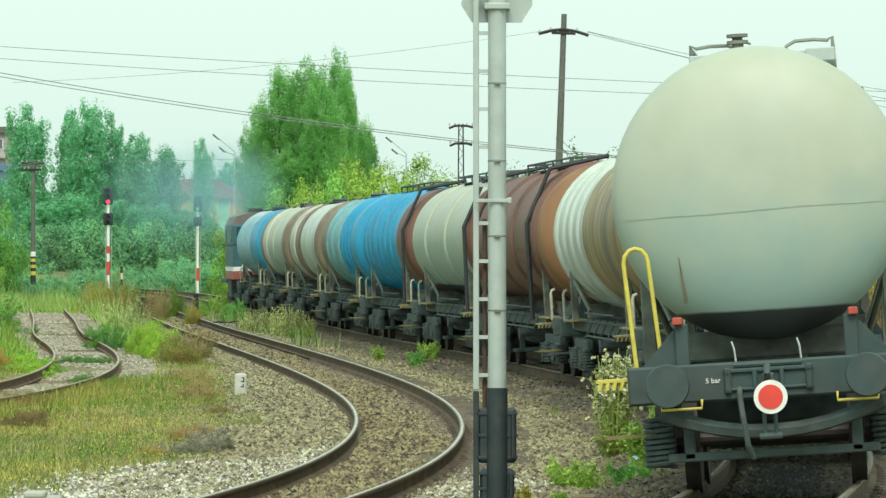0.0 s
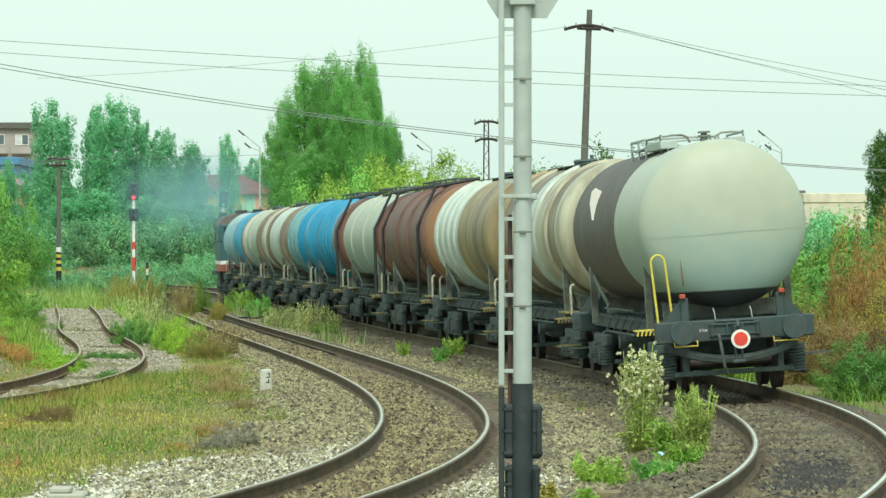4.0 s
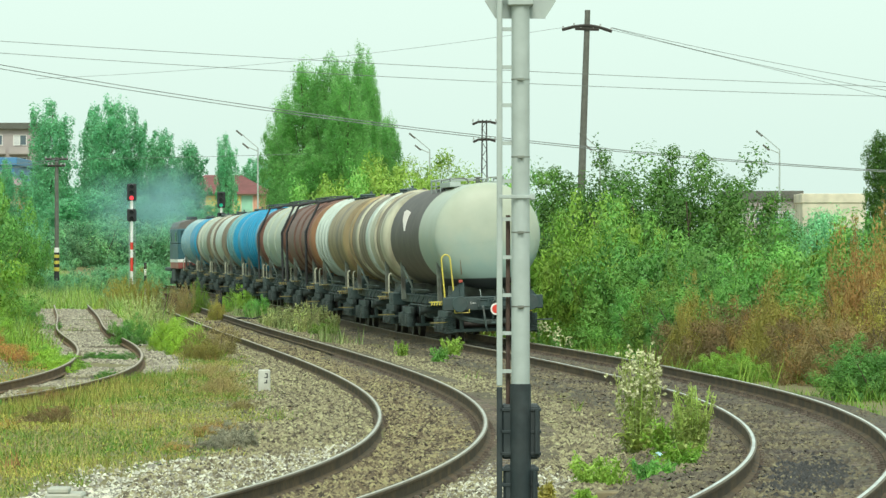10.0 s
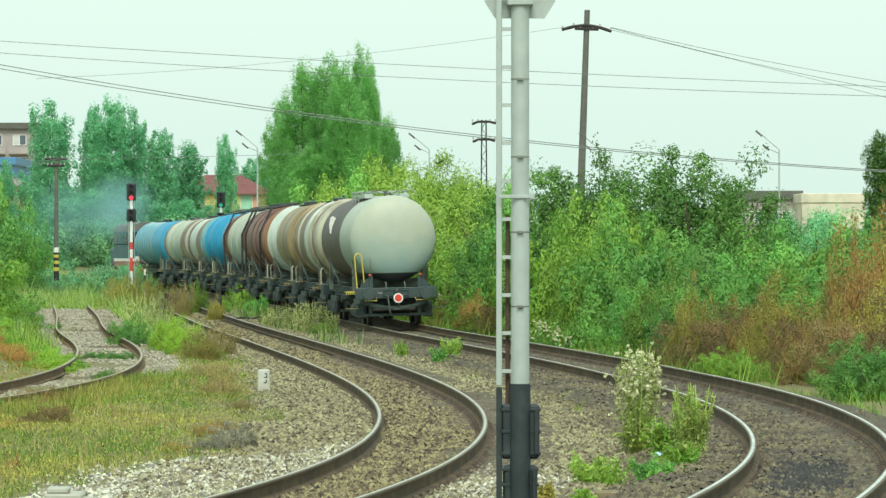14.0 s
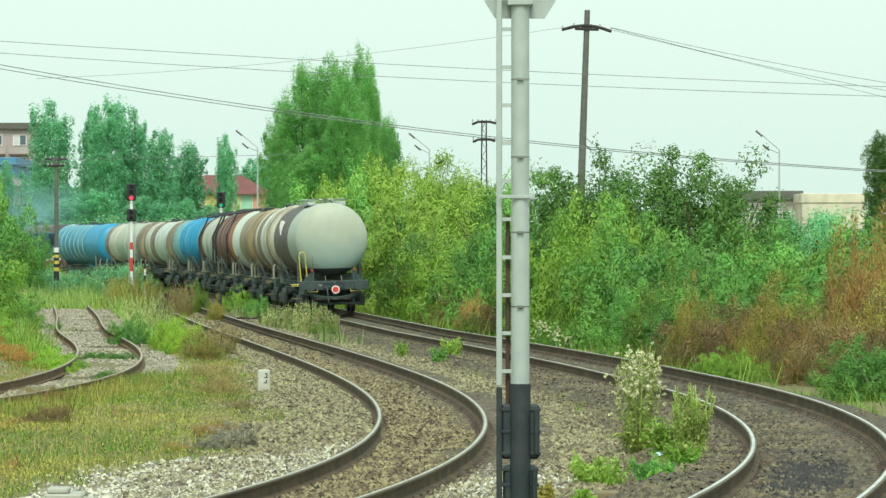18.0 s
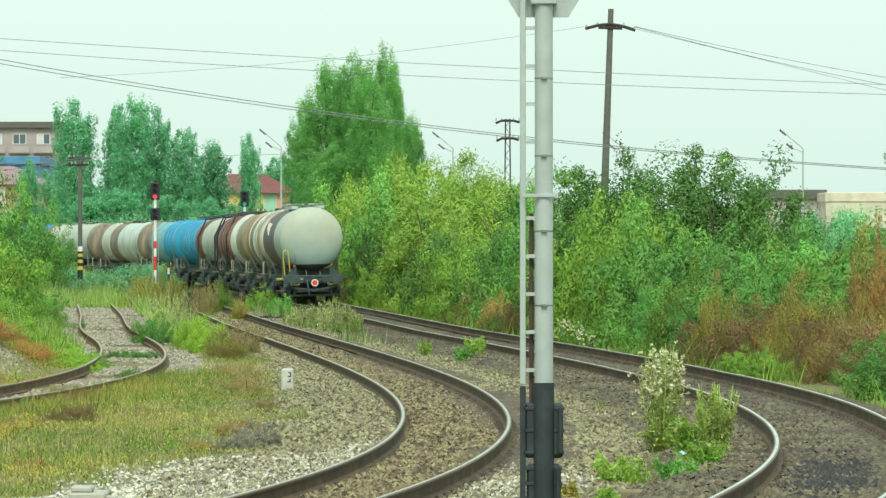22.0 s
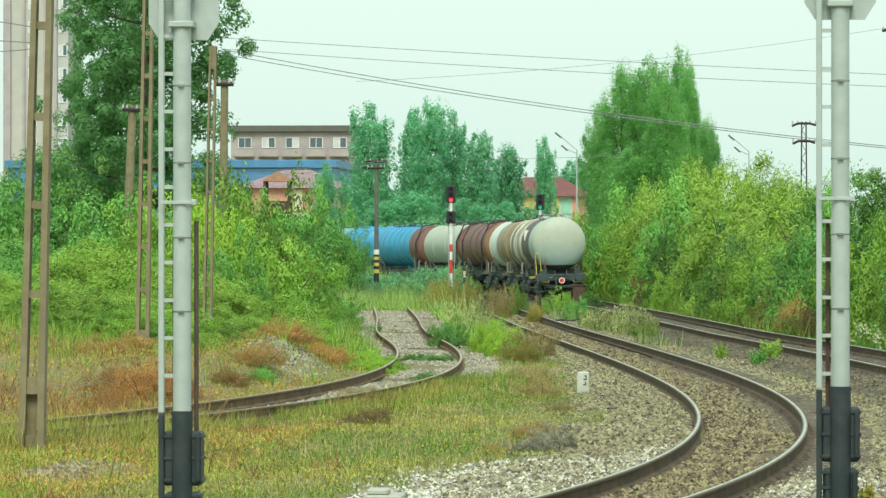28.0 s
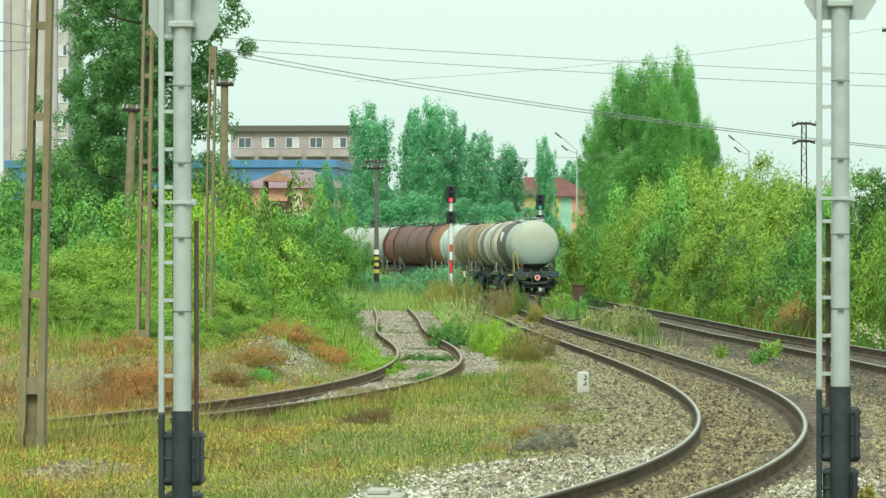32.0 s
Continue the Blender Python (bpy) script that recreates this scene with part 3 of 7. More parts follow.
# bushes are modelled one metre in radius and height, and placed at their true size
BUSH = {
    "bright": [bush_model(1, 1, 1, 30000, 0.019, "leaf_bright", 0.12, per=150) for _ in range(3)],
    "green": [bush_model(1, 1, 1, 30000, 0.018, "leaf_green", 0.12, per=150) for _ in range(3)],
    "dark": [bush_model(1, 1, 1.7, 36000, 0.0185, "leaf_dark", 0.15, 0.24, per=200) for _ in range(3)],
    "willow": [bush_model(1, 1, 1.5, 40000, 0.0155, "leaf_willow", 0.14, 0.2, -0.4, 3.6, 200, 1.3, 0.4) for _ in range(3)],
    "lush": [bush_model(1, 1, 1, 27000, 0.0215, "leaf_bright", 0.125, 0.42, per=140) for _ in range(3)],
    "thicket": [bush_model(1, 1, 1, 27000, 0.0215, "leaf_green", 0.125, 0.42, per=140) for _ in range(3)],
    "rust": [bush_model(1, 1, 1, 22000, 0.014, "leaf_rust", 0.15, 0.4, 0.8, 2.4) for _ in range(2)],
    "brown": [bush_model(1, 1, 1, 24000, 0.013, "leaf_brown", 0.14, 0.4, 0.8, 2.6) for _ in range(2)],
    "lime": [bush_model(1, 1, 1, 26000, 0.02, "leaf_lime", 0.14, 0.3, per=150) for _ in range(2)],
    "tan": [bush_model(1, 1, 1, 9000, 0.015, "leaf_tan", 0.18, 0.5, 1.2, 3.2) for _ in range(2)],
    "grey": [bush_model(1, 1, 1, 9000, 0.022, "leaf_grey", 0.16, 0.4, 0.9, 3.0)],
    "copper": [bush_model(1, 1, 1, 22000, 0.014, "leaf_copper", 0.16, 0.4, 0.8, 2.4)],
    "far": [bush_model(1, 1, 1, 14000, 0.024, "leaf_hazed_green", 0.15) for _ in range(2)],
    "yellow": [bush_model(1, 1, 1, 24000, 0.018, "leaf_yellow", 0.15, 0.4, 0.4) for _ in range(2)],
}
BUSH_WORDS = {"lush": "large yellow-green leafy bush in rough weeds", "thicket": "large dense green bush beside the railway", "bright": "bright yellow-green leafy bush in rough weeds", "green": "dense green bush beside the railway", "dark": "dark green dense shrub beside the railway",
              "willow": "pale green willow bush with narrow drooping leaves", "far": "distant green bush behind the railway", "copper": "copper-brown withered weeds on the bank", "rust": "reddish-brown withering bush in the undergrowth", "yellow": "yellowing low bush in the undergrowth",
              "brown": "dark brown dead weeds at the foot of the hedge", "lime": "low bright lime-green leafy bush beside the track", "tan": "tan withered grassy weeds beside the track", "grey": "grey dusty withered weed in the dry verge"}
COUNT = 0


def bush(kind, side, dist, r, h, sy=1.0):
    global COUNT
    COUNT += 1
    if r >= 2.0:
        kind = {"bright": "lush", "green": "thicket"}.get(kind, kind)
    x, y = spot(side, dist)
    if 50 < dist < 300 and x > track_x(RIGHT, dist):
        x = max(x, float(track_x(RIGHT, dist)) + 2.3 + r)
    place(BUSH[kind][COUNT % len(BUSH[kind])], x, y, r, r * sy, h / {"dark": 1.7, "willow": 1.5}.get(kind, 1.0), RNG.uniform(0, 6.28), BUSH_WORDS[kind], "bush", "bushes along the railway")


# hedge beyond the main track
for row in (
    # the narrow dark shrub at bearing -24.5 stands in for a shaded gap
    ("willow", -26, 252, 2.8, 5.8), ("willow", -18.5, 236, 3.4, 7.1), ("willow", -9, 216, 4.2, 7.3), ("willow", 1, 190, 4.2, 6.3), ("willow", 9, 180, 3.2, 5.3), ("willow", -3, 200, 3.6, 6.5), ("dark", -24.5, 204, 1.3, 3.9), ("green", -15, 178, 2.2, 3.6), ("bright", -9, 172, 2.2, 3.3),
    ("brown", -12, 160, 0.9, 1.1), ("bright", -14, 166, 1.3, 1.8), ("bright", 0, 165, 2.4, 3.3), ("brown", -3, 152, 1.1, 1.5), ("bright", 5, 158, 2.2, 3.2), ("rust", 3, 146, 1.0, 1.3), ("brown", 8, 140, 1.0, 1.2), ("green", 11, 152, 2.6, 4.0), ("dark", 17, 160, 3.2, 5.6), ("green", 20, 148, 2.6, 4.6),
    ("dark", 27, 140, 3.2, 5.6), ("dark", 36, 138, 3.4, 5.8), ("dark", 46, 136, 3.8, 5.6), ("dark", 56, 135, 3.2, 5.9), ("dark", 63, 136, 2.4, 4.6),
    ("bright", 22, 130, 2.4, 4.0), ("bright", 30, 126, 2.2, 3.9), ("bright", 37, 122, 2.0, 3.4), ("green", 44, 120, 2.4, 3.3), ("green", 52, 118, 2.4, 3.0), ("green", 60, 116, 2.4, 2.8), ("green", 68, 112, 2.6, 2.9),
    ("green", 76, 108, 2.6, 3.0), ("bright", 82, 104, 2.2, 2.9), ("green", 90, 100, 2.4, 2.8), ("green", 99, 98, 2.4, 2.9),
    ("green", 30, 112, 1.8, 1.8), ("green", 38, 108, 1.8, 1.7), ("green", 46, 104, 1.8, 1.6), ("brown", 42, 103, 1.1, 0.9), ("brown", 49, 101, 1.4, 1.3), ("yellow", 55, 100, 0.7, 1.9), ("brown", 60, 99, 1.4, 1.4), ("brown", 67, 98, 1.3, 1.5), ("rust", 71, 97, 0.9, 1.8), ("yellow", 75, 96, 1.0, 1.9), ("brown", 79, 93, 1.0, 1.5), ("yellow", 68, 95, 0.6, 1.0), ("bright", 62, 92, 0.7, 0.6), ("bright", 58, 95, 0.6, 0.6), ("tan", 81, 90, 0.8, 0.9), ("rust", 85, 91, 0.7, 1.3), ("bright", 78, 89, 0.6, 0.7),
    ("rust", 84, 88, 1.2, 1.4), ("brown", 91, 86, 1.4, 1.6), ("yellow", 88, 88, 0.6, 1.5), ("green", 92, 81, 0.9, 0.8), ("rust", 92, 92, 1.0, 3.0), ("rust", 97, 93, 1.2, 3.3), ("yellow", 101, 90, 1.2, 2.3), ("green", 97, 80, 1.3, 1.1), ("brown", 102, 84, 1.3, 1.9), ("green", 54, 104, 1.5, 2.2), ("green", 65, 104, 1.6, 2.4), ("bright", 47, 108, 1.4, 2.3),
    # bank beyond the siding
    ("bright", -110, 132, 2.4, 3.2), ("bright", -116, 136, 2.8, 5.2), ("lime", -122, 131, 1.9, 4.2), ("green", -119, 128, 1.6, 3.0), ("bright", -127, 134, 2.4, 4.4), ("dark", -157, 186, 3.4, 6.2), ("dark", -148, 188, 3.0, 5.4), ("green", -106, 140, 2.4, 3.2), ("bright", -134, 138, 2.8, 3.2), ("green", -142, 142, 3.2, 4.0), ("green", -151, 146, 3.4, 4.2),
    ("green", -160, 150, 3.6, 4.4), ("green", -170, 148, 3.6, 4.6), ("willow", -121, 122, 1.8, 1.9), ("bright", -112, 122, 1.8, 1.7), ("willow", -130, 120, 2.0, 1.7), ("bright", -140, 124, 2.2, 2.0), ("willow", -150, 126, 2.4, 2.0), ("green", -163, 128, 2.6, 2.2),
    ("bright", -105, 126, 1.6, 1.3), ("green", -101, 134, 1.6, 1.5), ("green", -98, 150, 1.8, 1.6), ("bright", -128, 110, 1.5, 0.9), ("willow", -142, 108, 1.7, 1.0), ("willow", -156, 108, 1.8, 1.1), ("willow", -115, 114, 1.3, 0.9),
    ("far", -96, 260, 2.0, 1.8), ("far", -83, 262, 1.6, 1.2), ("far", -76, 262, 2.4, 2.0), ("far", -70, 275, 2.6, 2.2), ("far", -66, 285, 2.4, 2.2), ("far", -61, 290, 2.6, 2.4), ("far", -56, 300, 2.6, 2.2), ("far", -52, 310, 2.6, 2.4),
    ("far", -92, 330, 4.0, 4.2), ("far", -84, 335, 3.6, 4.0), ("far", -76, 338, 4.0, 4.4), ("far", -68, 340, 4.0, 4.6), ("far", -60, 342, 3.6, 5.0), ("far", -53, 340, 3.6, 5.2), ("far", -46, 335, 3.4, 4.6), ("far", -39, 330, 3.6, 4.2), ("far", -100, 330, 4.0, 4.6),
    ("far", -32, 300, 3.4, 4.6), ("far", -27, 282, 3.2, 4.6), ("far", -44, 290, 2.0, 1.8), ("bright", -37, 264, 2.8, 5.0), ("green", -31.5, 256, 3.2, 5.7), ("bright", -26, 241, 3.2, 6.0), ("willow", -22, 226, 3.4, 6.2), ("green", -17, 214, 3.2, 5.6), ("bright", -36.5, 286, 3.0, 4.8), ("green", -27, 226, 1.6, 2.6), ("brown", -24, 214, 1.4, 1.8), ("bright", -20, 202, 1.6, 2.2),
    ("green", -100, 230, 3.0, 4.4), ("green", -97, 240, 2.2, 5.2), ("green", -92, 246, 1.7, 4.2), ("green", -108, 228, 3.0, 4.6), ("far", -91, 244, 2.4, 1.9), ("green", -106, 236, 3.4, 4.6), ("far", -88, 238, 1.3, 1.2),
    ("copper", -142, 79, 0.85, 0.6), ("copper", -136.5, 78, 0.85, 0.75), ("copper", -145, 74, 0.5, 0.4), ("copper", -131, 78, 0.6, 0.7), ("rust", -149, 90, 0.8, 0.4), ("rust", -118, 84, 0.55, 0.35), ("copper", -106, 94, 0.9, 0.5), ("copper", -98, 96, 0.8, 0.45), ("copper", -152, 62, 0.3, 0.3), ("green", -111, 86, 0.35, 0.3),
    ("willow", -166, 104, 1.8, 1.2), ("bright", -157, 101, 1.5, 0.9), ("bright", -150, 104, 1.6, 1.0), ("bright", -143, 101, 1.4, 0.8), ("bright", -135, 103, 1.5, 1.0), ("willow", -128, 101, 1.2, 0.7), ("bright", -121, 104, 1.4, 0.9), ("willow", -114, 105, 1.2, 0.7), ("willow", -106, 112, 1.2, 0.9), ("bright", -102, 118, 1.2, 0.9), ("rust", -112, 88, 0.7, 0.45), ("rust", -141, 90, 0.9, 0.5), ("bright", -84, 100, 0.7, 0.35), ("bright", -88, 104, 0.8, 0.45),
    # between the tracks
    ("lime", -60, 118, 0.75, 1.0), ("lime", -56.5, 114, 0.75, 0.85), ("tan", -50, 112, 0.75, 1.0), ("yellow", -53.5, 108, 0.6, 0.6), ("lime", -86, 99, 0.6, 0.3), ("lime", -84.5, 96, 0.5, 0.22), ("lime", -89, 103, 0.7, 0.4), ("green", -69, 126, 0.7, 0.9), ("green", -41, 176, 0.7, 0.9), ("bright", -26, 140, 0.6, 0.5),
    ("tan", -57.5, 176, 0.6, 1.7), ("bright", -54.5, 188, 0.6, 1.4), ("bright", -45, 194, 0.8, 1.15), ("dark", -38, 200, 0.9, 1.0), ("yellow", -66, 190, 0.9, 1.7), ("yellow", -71, 205, 1.0, 1.6), ("yellow", -50, 168, 0.5, 0.9), ("rust", -86, 77, 0.5, 0.3), ("grey", -48, 60.5, 0.34, 0.34), ("grey", -45, 61.5, 0.3, 0.26), ("grey", -52, 59, 0.3, 0.22), ("brown", -86, 69, 0.42, 0.34), ("brown", -91, 68, 0.3, 0.22), ("tan", -48.5, 80, 0.55, 0.6), ("tan", -51, 92, 0.45, 0.5), ("tan", -45, 74, 0.35, 0.25), ("rust", -50.5, 64, 0.42, 0.24), ("rust", -59, 59, 0.3, 0.14), ("rust", -91, 79, 0.35, 0.25), ("green", -100, 74, 0.4, 0.22), ("green", -74, 90, 0.4, 0.3), ("green", -76, 108, 0.6, 0.28), ("green", -71.5, 107, 0.55, 0.25), ("bright", -88, 72, 0.35, 0.2), ("rust", -112, 64, 0.4, 0.2),
):
    bush(*row)

POPLARS = [tree_model(15, 2.2, 80000, 0.075, "leaf_poplar", 0.05) for _ in range(3)]
FAR_POPLARS = [tree_model(15, 2.2, 32000, 0.125, "leaf_hazed", 0.04) for _ in range(3)]
DARK_POPLAR = tree_model(15, 2.2, 30000, 0.12, "leaf_dark", 0.04)
M["leaf_tree"] = leaf_mat("leaf_tree", (0.20, 0.43, 0.15), (0.13, 0.33, 0.10), patch=0.5, through_light=0.5)
ROUND = tree_model(14, 4.0, 66000, 0.075, "leaf_tree", 0.16, "round")


def poplar(model, side, dist, top, width, label="tall green poplar tree", z=0.0):
    """side, top above eye and half width in thousandths."""
    x, y = spot(side, dist)
    w = width * dist / 1000 / 1.95
    place(model, x, y, w, w, (high(top, dist) - z) / 15, RNG.uniform(0, 6.28), label, "tree", "poplars", z)


for i, (s, d, t, w) in enumerate(((-31, 268, 40.5, 7.0), (-18.8, 272, 43.2, 4.6), (-24.8, 266, 41.8, 5.4), (-12.2, 276, 29, 3.6), (-16.4, 270, 42, 3.2), (-36, 272, 29, 4.6), (-21, 262, 38, 5.4), (-15, 275, 30, 4.2), (-29, 262, 22, 7.5))):
    poplar(POPLARS[i % 3], s, d, t, w)
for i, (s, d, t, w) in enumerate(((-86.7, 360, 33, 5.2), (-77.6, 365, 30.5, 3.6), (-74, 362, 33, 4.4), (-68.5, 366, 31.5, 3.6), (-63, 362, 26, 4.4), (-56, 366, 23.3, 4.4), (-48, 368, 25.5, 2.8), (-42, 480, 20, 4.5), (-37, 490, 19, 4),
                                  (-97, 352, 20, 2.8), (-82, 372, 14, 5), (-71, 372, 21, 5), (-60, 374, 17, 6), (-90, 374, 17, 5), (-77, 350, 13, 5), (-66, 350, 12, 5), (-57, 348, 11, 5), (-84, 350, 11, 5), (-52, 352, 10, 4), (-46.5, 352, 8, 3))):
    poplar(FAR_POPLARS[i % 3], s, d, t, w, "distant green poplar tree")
poplar(DARK_POPLAR, 96.5, 360, 25.5, 4.2, "distant dark green pointed poplar tree")
x, y = spot(-137, 150)
place(ROUND, x, y, 1.14, 1.0, 1.1, 0.4, "tall broad-leaved tree with open crown", "tree")
x, y = spot(-144, 158)
place(ROUND, x, y, 0.75, 0.75, 0.95, 2.0, "tall broad-leaved tree with open crown", "tree")
for row in (("far", 83, 425, 5.0, 7.0), ("far", 76, 425, 4.0, 6.0), ("far", 88, 425, 4.0, 4.5), ("far", 71, 420, 4.0, 4.5), ("far", 97, 400, 5.0, 5.0)):
    bush(*row)


# ---- the train ----
PITCH, TANK_R, TANK_Z, BOGIE = 14.8, 1.33, 2.66, 2.5
REAR = float(np.interp(39.4, RIGHT[0][:, 1], RIGHT[1]))


def gone(t):
    """How far the train has gone by t seconds: it eases off slightly on the way."""
    drift = np.interp(t, (0, 1, 2, 3, 5, 8, 10.5, 13, 16.5, 18, 20, 23, 25, 27.5, 30, 32), (0.1, 1.1, 1.7, 1.7, 1.45, 1.05, 0.85, 0.5, 0.3, -0.05, -0.6, -1.8, -2.35, -2.25, -1.6, -1.1))
    return 7.4 * t - 0.027 * t * t + float(drift)


def wheel_mesh():
    bm = bmesh.new()
    for k in (-1, 1):
        bmesh.ops.create_cone(bm, cap_ends=True, segments=28, radius1=0.46, radius2=0.46, depth=0.13, matrix=Matrix.Translation((k * 0.75, 0, 0)) @ Matrix.Rotation(math.pi / 2, 4, 'Y'))
        bmesh.ops.create_cone(bm, cap_ends=True, segments=28, radius1=0.49, radius2=0.49, depth=0.03, matrix=Matrix.Translation((k * 0.69, 0, 0)) @ Matrix.Rotation(math.pi / 2, 4, 'Y'))
        bmesh.ops.create_cone(bm, cap_ends=True, segments=12, radius1=0.16, radius2=0.12, depth=0.2, matrix=Matrix.Translation((k * 0.83, 0, 0)) @ Matrix.Rotation(k * math.pi / 2, 4, 'Y'))
    rod(bm, (-1.0, 0, 0), (1.0, 0, 0), 0.075, seg=12)
    return bm


PATTERN = {}


def shared(key, name, build, material, parent, m):
    if key not in PATTERN:
        PATTERN[key] = part(name, build(), material, parent)
        PATTERN[key].matrix_basis = m
        return PATTERN[key]
    return share(name, PATTERN[key], parent, m)


def side_frame():
    bm = bmesh.new()
    box(bm, -0.06, 0.06, -1.25, 1.25, 0.62, 0.80, 0.02)
    box(bm, -0.07, 0.07, -0.42, 0.42, 0.30, 0.62, 0.03)
    for k in (-0.9, 0.9):
        box(bm, -0.11, 0.11, k - 0.19, k + 0.19, 0.28, 0.66, 0.03)
        rod(bm, (0, k, 0.47), (0.17, k, 0.47), 0.13, seg=12)
    for k in (-0.28, 0, 0.28):
        for i in range(5):
            rod(bm, (0.02, k, 0.33 + i * 0.055), (0.02, k, 0.365 + i * 0.055), 0.10, seg=10)
    for k in (-1.2, -0.6, 0.6, 1.2):
        for i in range(7):
            rod(bm, (0.06, k, 0.27 + i * 0.055), (0.06, k, 0.305 + i * 0.055), 0.115, seg=12)
    rod(bm, (0, -0.42, 0.36), (0, -0.75, 0.62), 0.05, seg=6)
    rod(bm, (0, 0.42, 0.36), (0, 0.75, 0.62), 0.05, seg=6)
    return bm


def brake_shoe():
    bm = bmesh.new()
    box(bm, -0.95, 0.95, -0.05, 0.05, 0.28, 0.36, 0.01)
    for k in (-0.75, 0.75):
        box(bm, k - 0.05, k + 0.05, -0.05, 0.05, 0.3, 0.75, 0.01)
    return bm


def bogie(parent, y):
    b = new("bogie")
    b.parent = parent
    b.location = (0, y, 0)
    for k in (-1, 1):
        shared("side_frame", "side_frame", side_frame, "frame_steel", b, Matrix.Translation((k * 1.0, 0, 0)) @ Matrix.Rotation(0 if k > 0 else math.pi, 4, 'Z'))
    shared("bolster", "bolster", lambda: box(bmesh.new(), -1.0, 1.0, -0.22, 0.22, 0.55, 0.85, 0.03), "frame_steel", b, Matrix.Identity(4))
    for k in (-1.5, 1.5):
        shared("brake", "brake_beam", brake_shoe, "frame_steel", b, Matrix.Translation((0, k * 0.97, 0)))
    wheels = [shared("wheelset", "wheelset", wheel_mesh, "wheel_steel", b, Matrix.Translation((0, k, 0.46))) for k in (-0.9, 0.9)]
    return wheels


def sole_bars():
    bm = bmesh.new()
    L = PITCH / 2 - 0.62
    for k in (-1, 1):
        box(bm, k * 0.95 - 0.05, k * 0.95 + 0.05, -L, L, 0.93, 1.14, 0.015)
        box(bm, k * 0.95 - 0.10, k * 0.95 + 0.10, -L, L, 1.125, 1.15)
    box(bm, -0.3, 0.3, -L, L, 0.92, 1.12, 0.02)
    for y in np.linspace(-L + 1, L - 1, 8):
        box(bm, -0.95, 0.95, y - 0.05, y + 0.05, 0.92, 1.12)
    return bm


def headstock():
    bm = bmesh.new()
    box(bm, -1.25, 1.25, -0.06, 0.06, 0.82, 1.16, 0.02)
    box(bm, -0.40, 0.40, -0.09, -0.05, 1.06, 1.10, 0.01)
    box(bm, -0.40, 0.40, -0.09, -0.05, 0.90, 0.93, 0.01)
    for k in (-1, 1):
        box(bm, k * 0.36 - 0.03, k * 0.36 + 0.03, -0.10, -0.05, 0.88, 1.11, 0.01)
        box(bm, k * 0.12 - 0.02, k * 0.12 + 0.02, -0.10, -0.05, 0.90, 1.09, 0.005)
        for z in (0.92, 1.08):
            rod(bm, (k * 0.36, -0.10, z), (k * 0.36, -0.12, z), 0.018, seg=6)
    rod(bm, (-0.30, -0.055, 1.13), (0.30, -0.055, 1.13), 0.03, seg=8)
    return bm


def buffer_mesh():
    bm = bmesh.new()
    rod(bm, (0, 0, 0), (0, -0.30, 0), 0.13, 0.12, 16)
    rod(bm, (0, -0.30, 0), (0, -0.52, 0), 0.09, 0.09, 14)
    rod(bm, (0, -0.52, 0), (0, -0.565, 0), 0.195, 0.185, 28)
    return bm


def coupling():
    bm = bmesh.new()
    box(bm, -0.05, 0.05, -0.38, 0, -0.05, 0.05, 0.01)
    pipe(bm, [(0, -0.38, 0), (0, -0.45, 0.06), (0, -0.42, 0.14)], 0.03)
    pipe(bm, [(-0.05, -0.36, 0), (-0.05, -0.38, -0.5)], 0.018)
    pipe(bm, [(0.05, -0.36, 0), (0.05, -0.38, -0.5)], 0.018)
    rod(bm, (-0.1, -0.38, -0.5), (0.1, -0.38, -0.5), 0.03)
    return bm


def hose():
    bm = bmesh.new()
    pipe(bm, [(0, 0, 0), (0, -0.14, -0.05), (0.02, -0.2, -0.25), (0.05, -0.18, -0.5), (0.09, -0.1, -0.62)], 0.026)
    return bm


def step_mesh(hazard=True):
    bm = bmesh.new()
    box(bm, -0.22, 0.24, -0.05, 0.05, 0.52, 0.55)
    return bm


def hazard_step():
    bm = bmesh.new()
    box(bm, -0.21, 0.21, -0.2, 0.2, 0.0, 0.025)
    for i in range(6):
        a = -0.2 + i * 0.065
        vs = [bm.verts.new(p) for p in ((a, -0.205, -0.07), (a + 0.03, -0.205, -0.07), (a + 0.05, -0.205, 0.0), (a + 0.02, -0.205, 0.0))]
        ws = [bm.verts.new((v.co.x, -0.195, v.co.z)) for v in vs]
        bm.faces.new(vs)
        bm.faces.new(ws[::-1])
    return bm


def handrail():
    bm = bmesh.new()
    pts = [(-0.05, 0, 0), (-0.11, 0, 0.95)] + [(0.11 * math.cos(math.pi - a), 0, 0.95 + 0.13 * math.sin(a)) for a in (0.5, 1.05, 1.57, 2.1, 2.65)] + [(0.11, 0, 0.95), (0.18, 0, 0)]
    return pipe(bm, pts, 0.02)


def step_edge():
    """The worn painted edge of a step board."""
    bm = bmesh.new()
    for y0, y1 in ((-0.75, -0.2), (-0.05, 0.3), (0.4, 0.75)):
        box(bm, -0.02, 0.28, y0, y1, 0.0, 0.035, 0.006)
    return bm


def grab_post():
    """A short bent hand post at a wagon's corner."""
    return pipe(bmesh.new(), [(0, 0, 0), (0, 0, 0.5), (0.02, 0, 0.56), (0.08, 0, 0.58)], 0.026, 6)


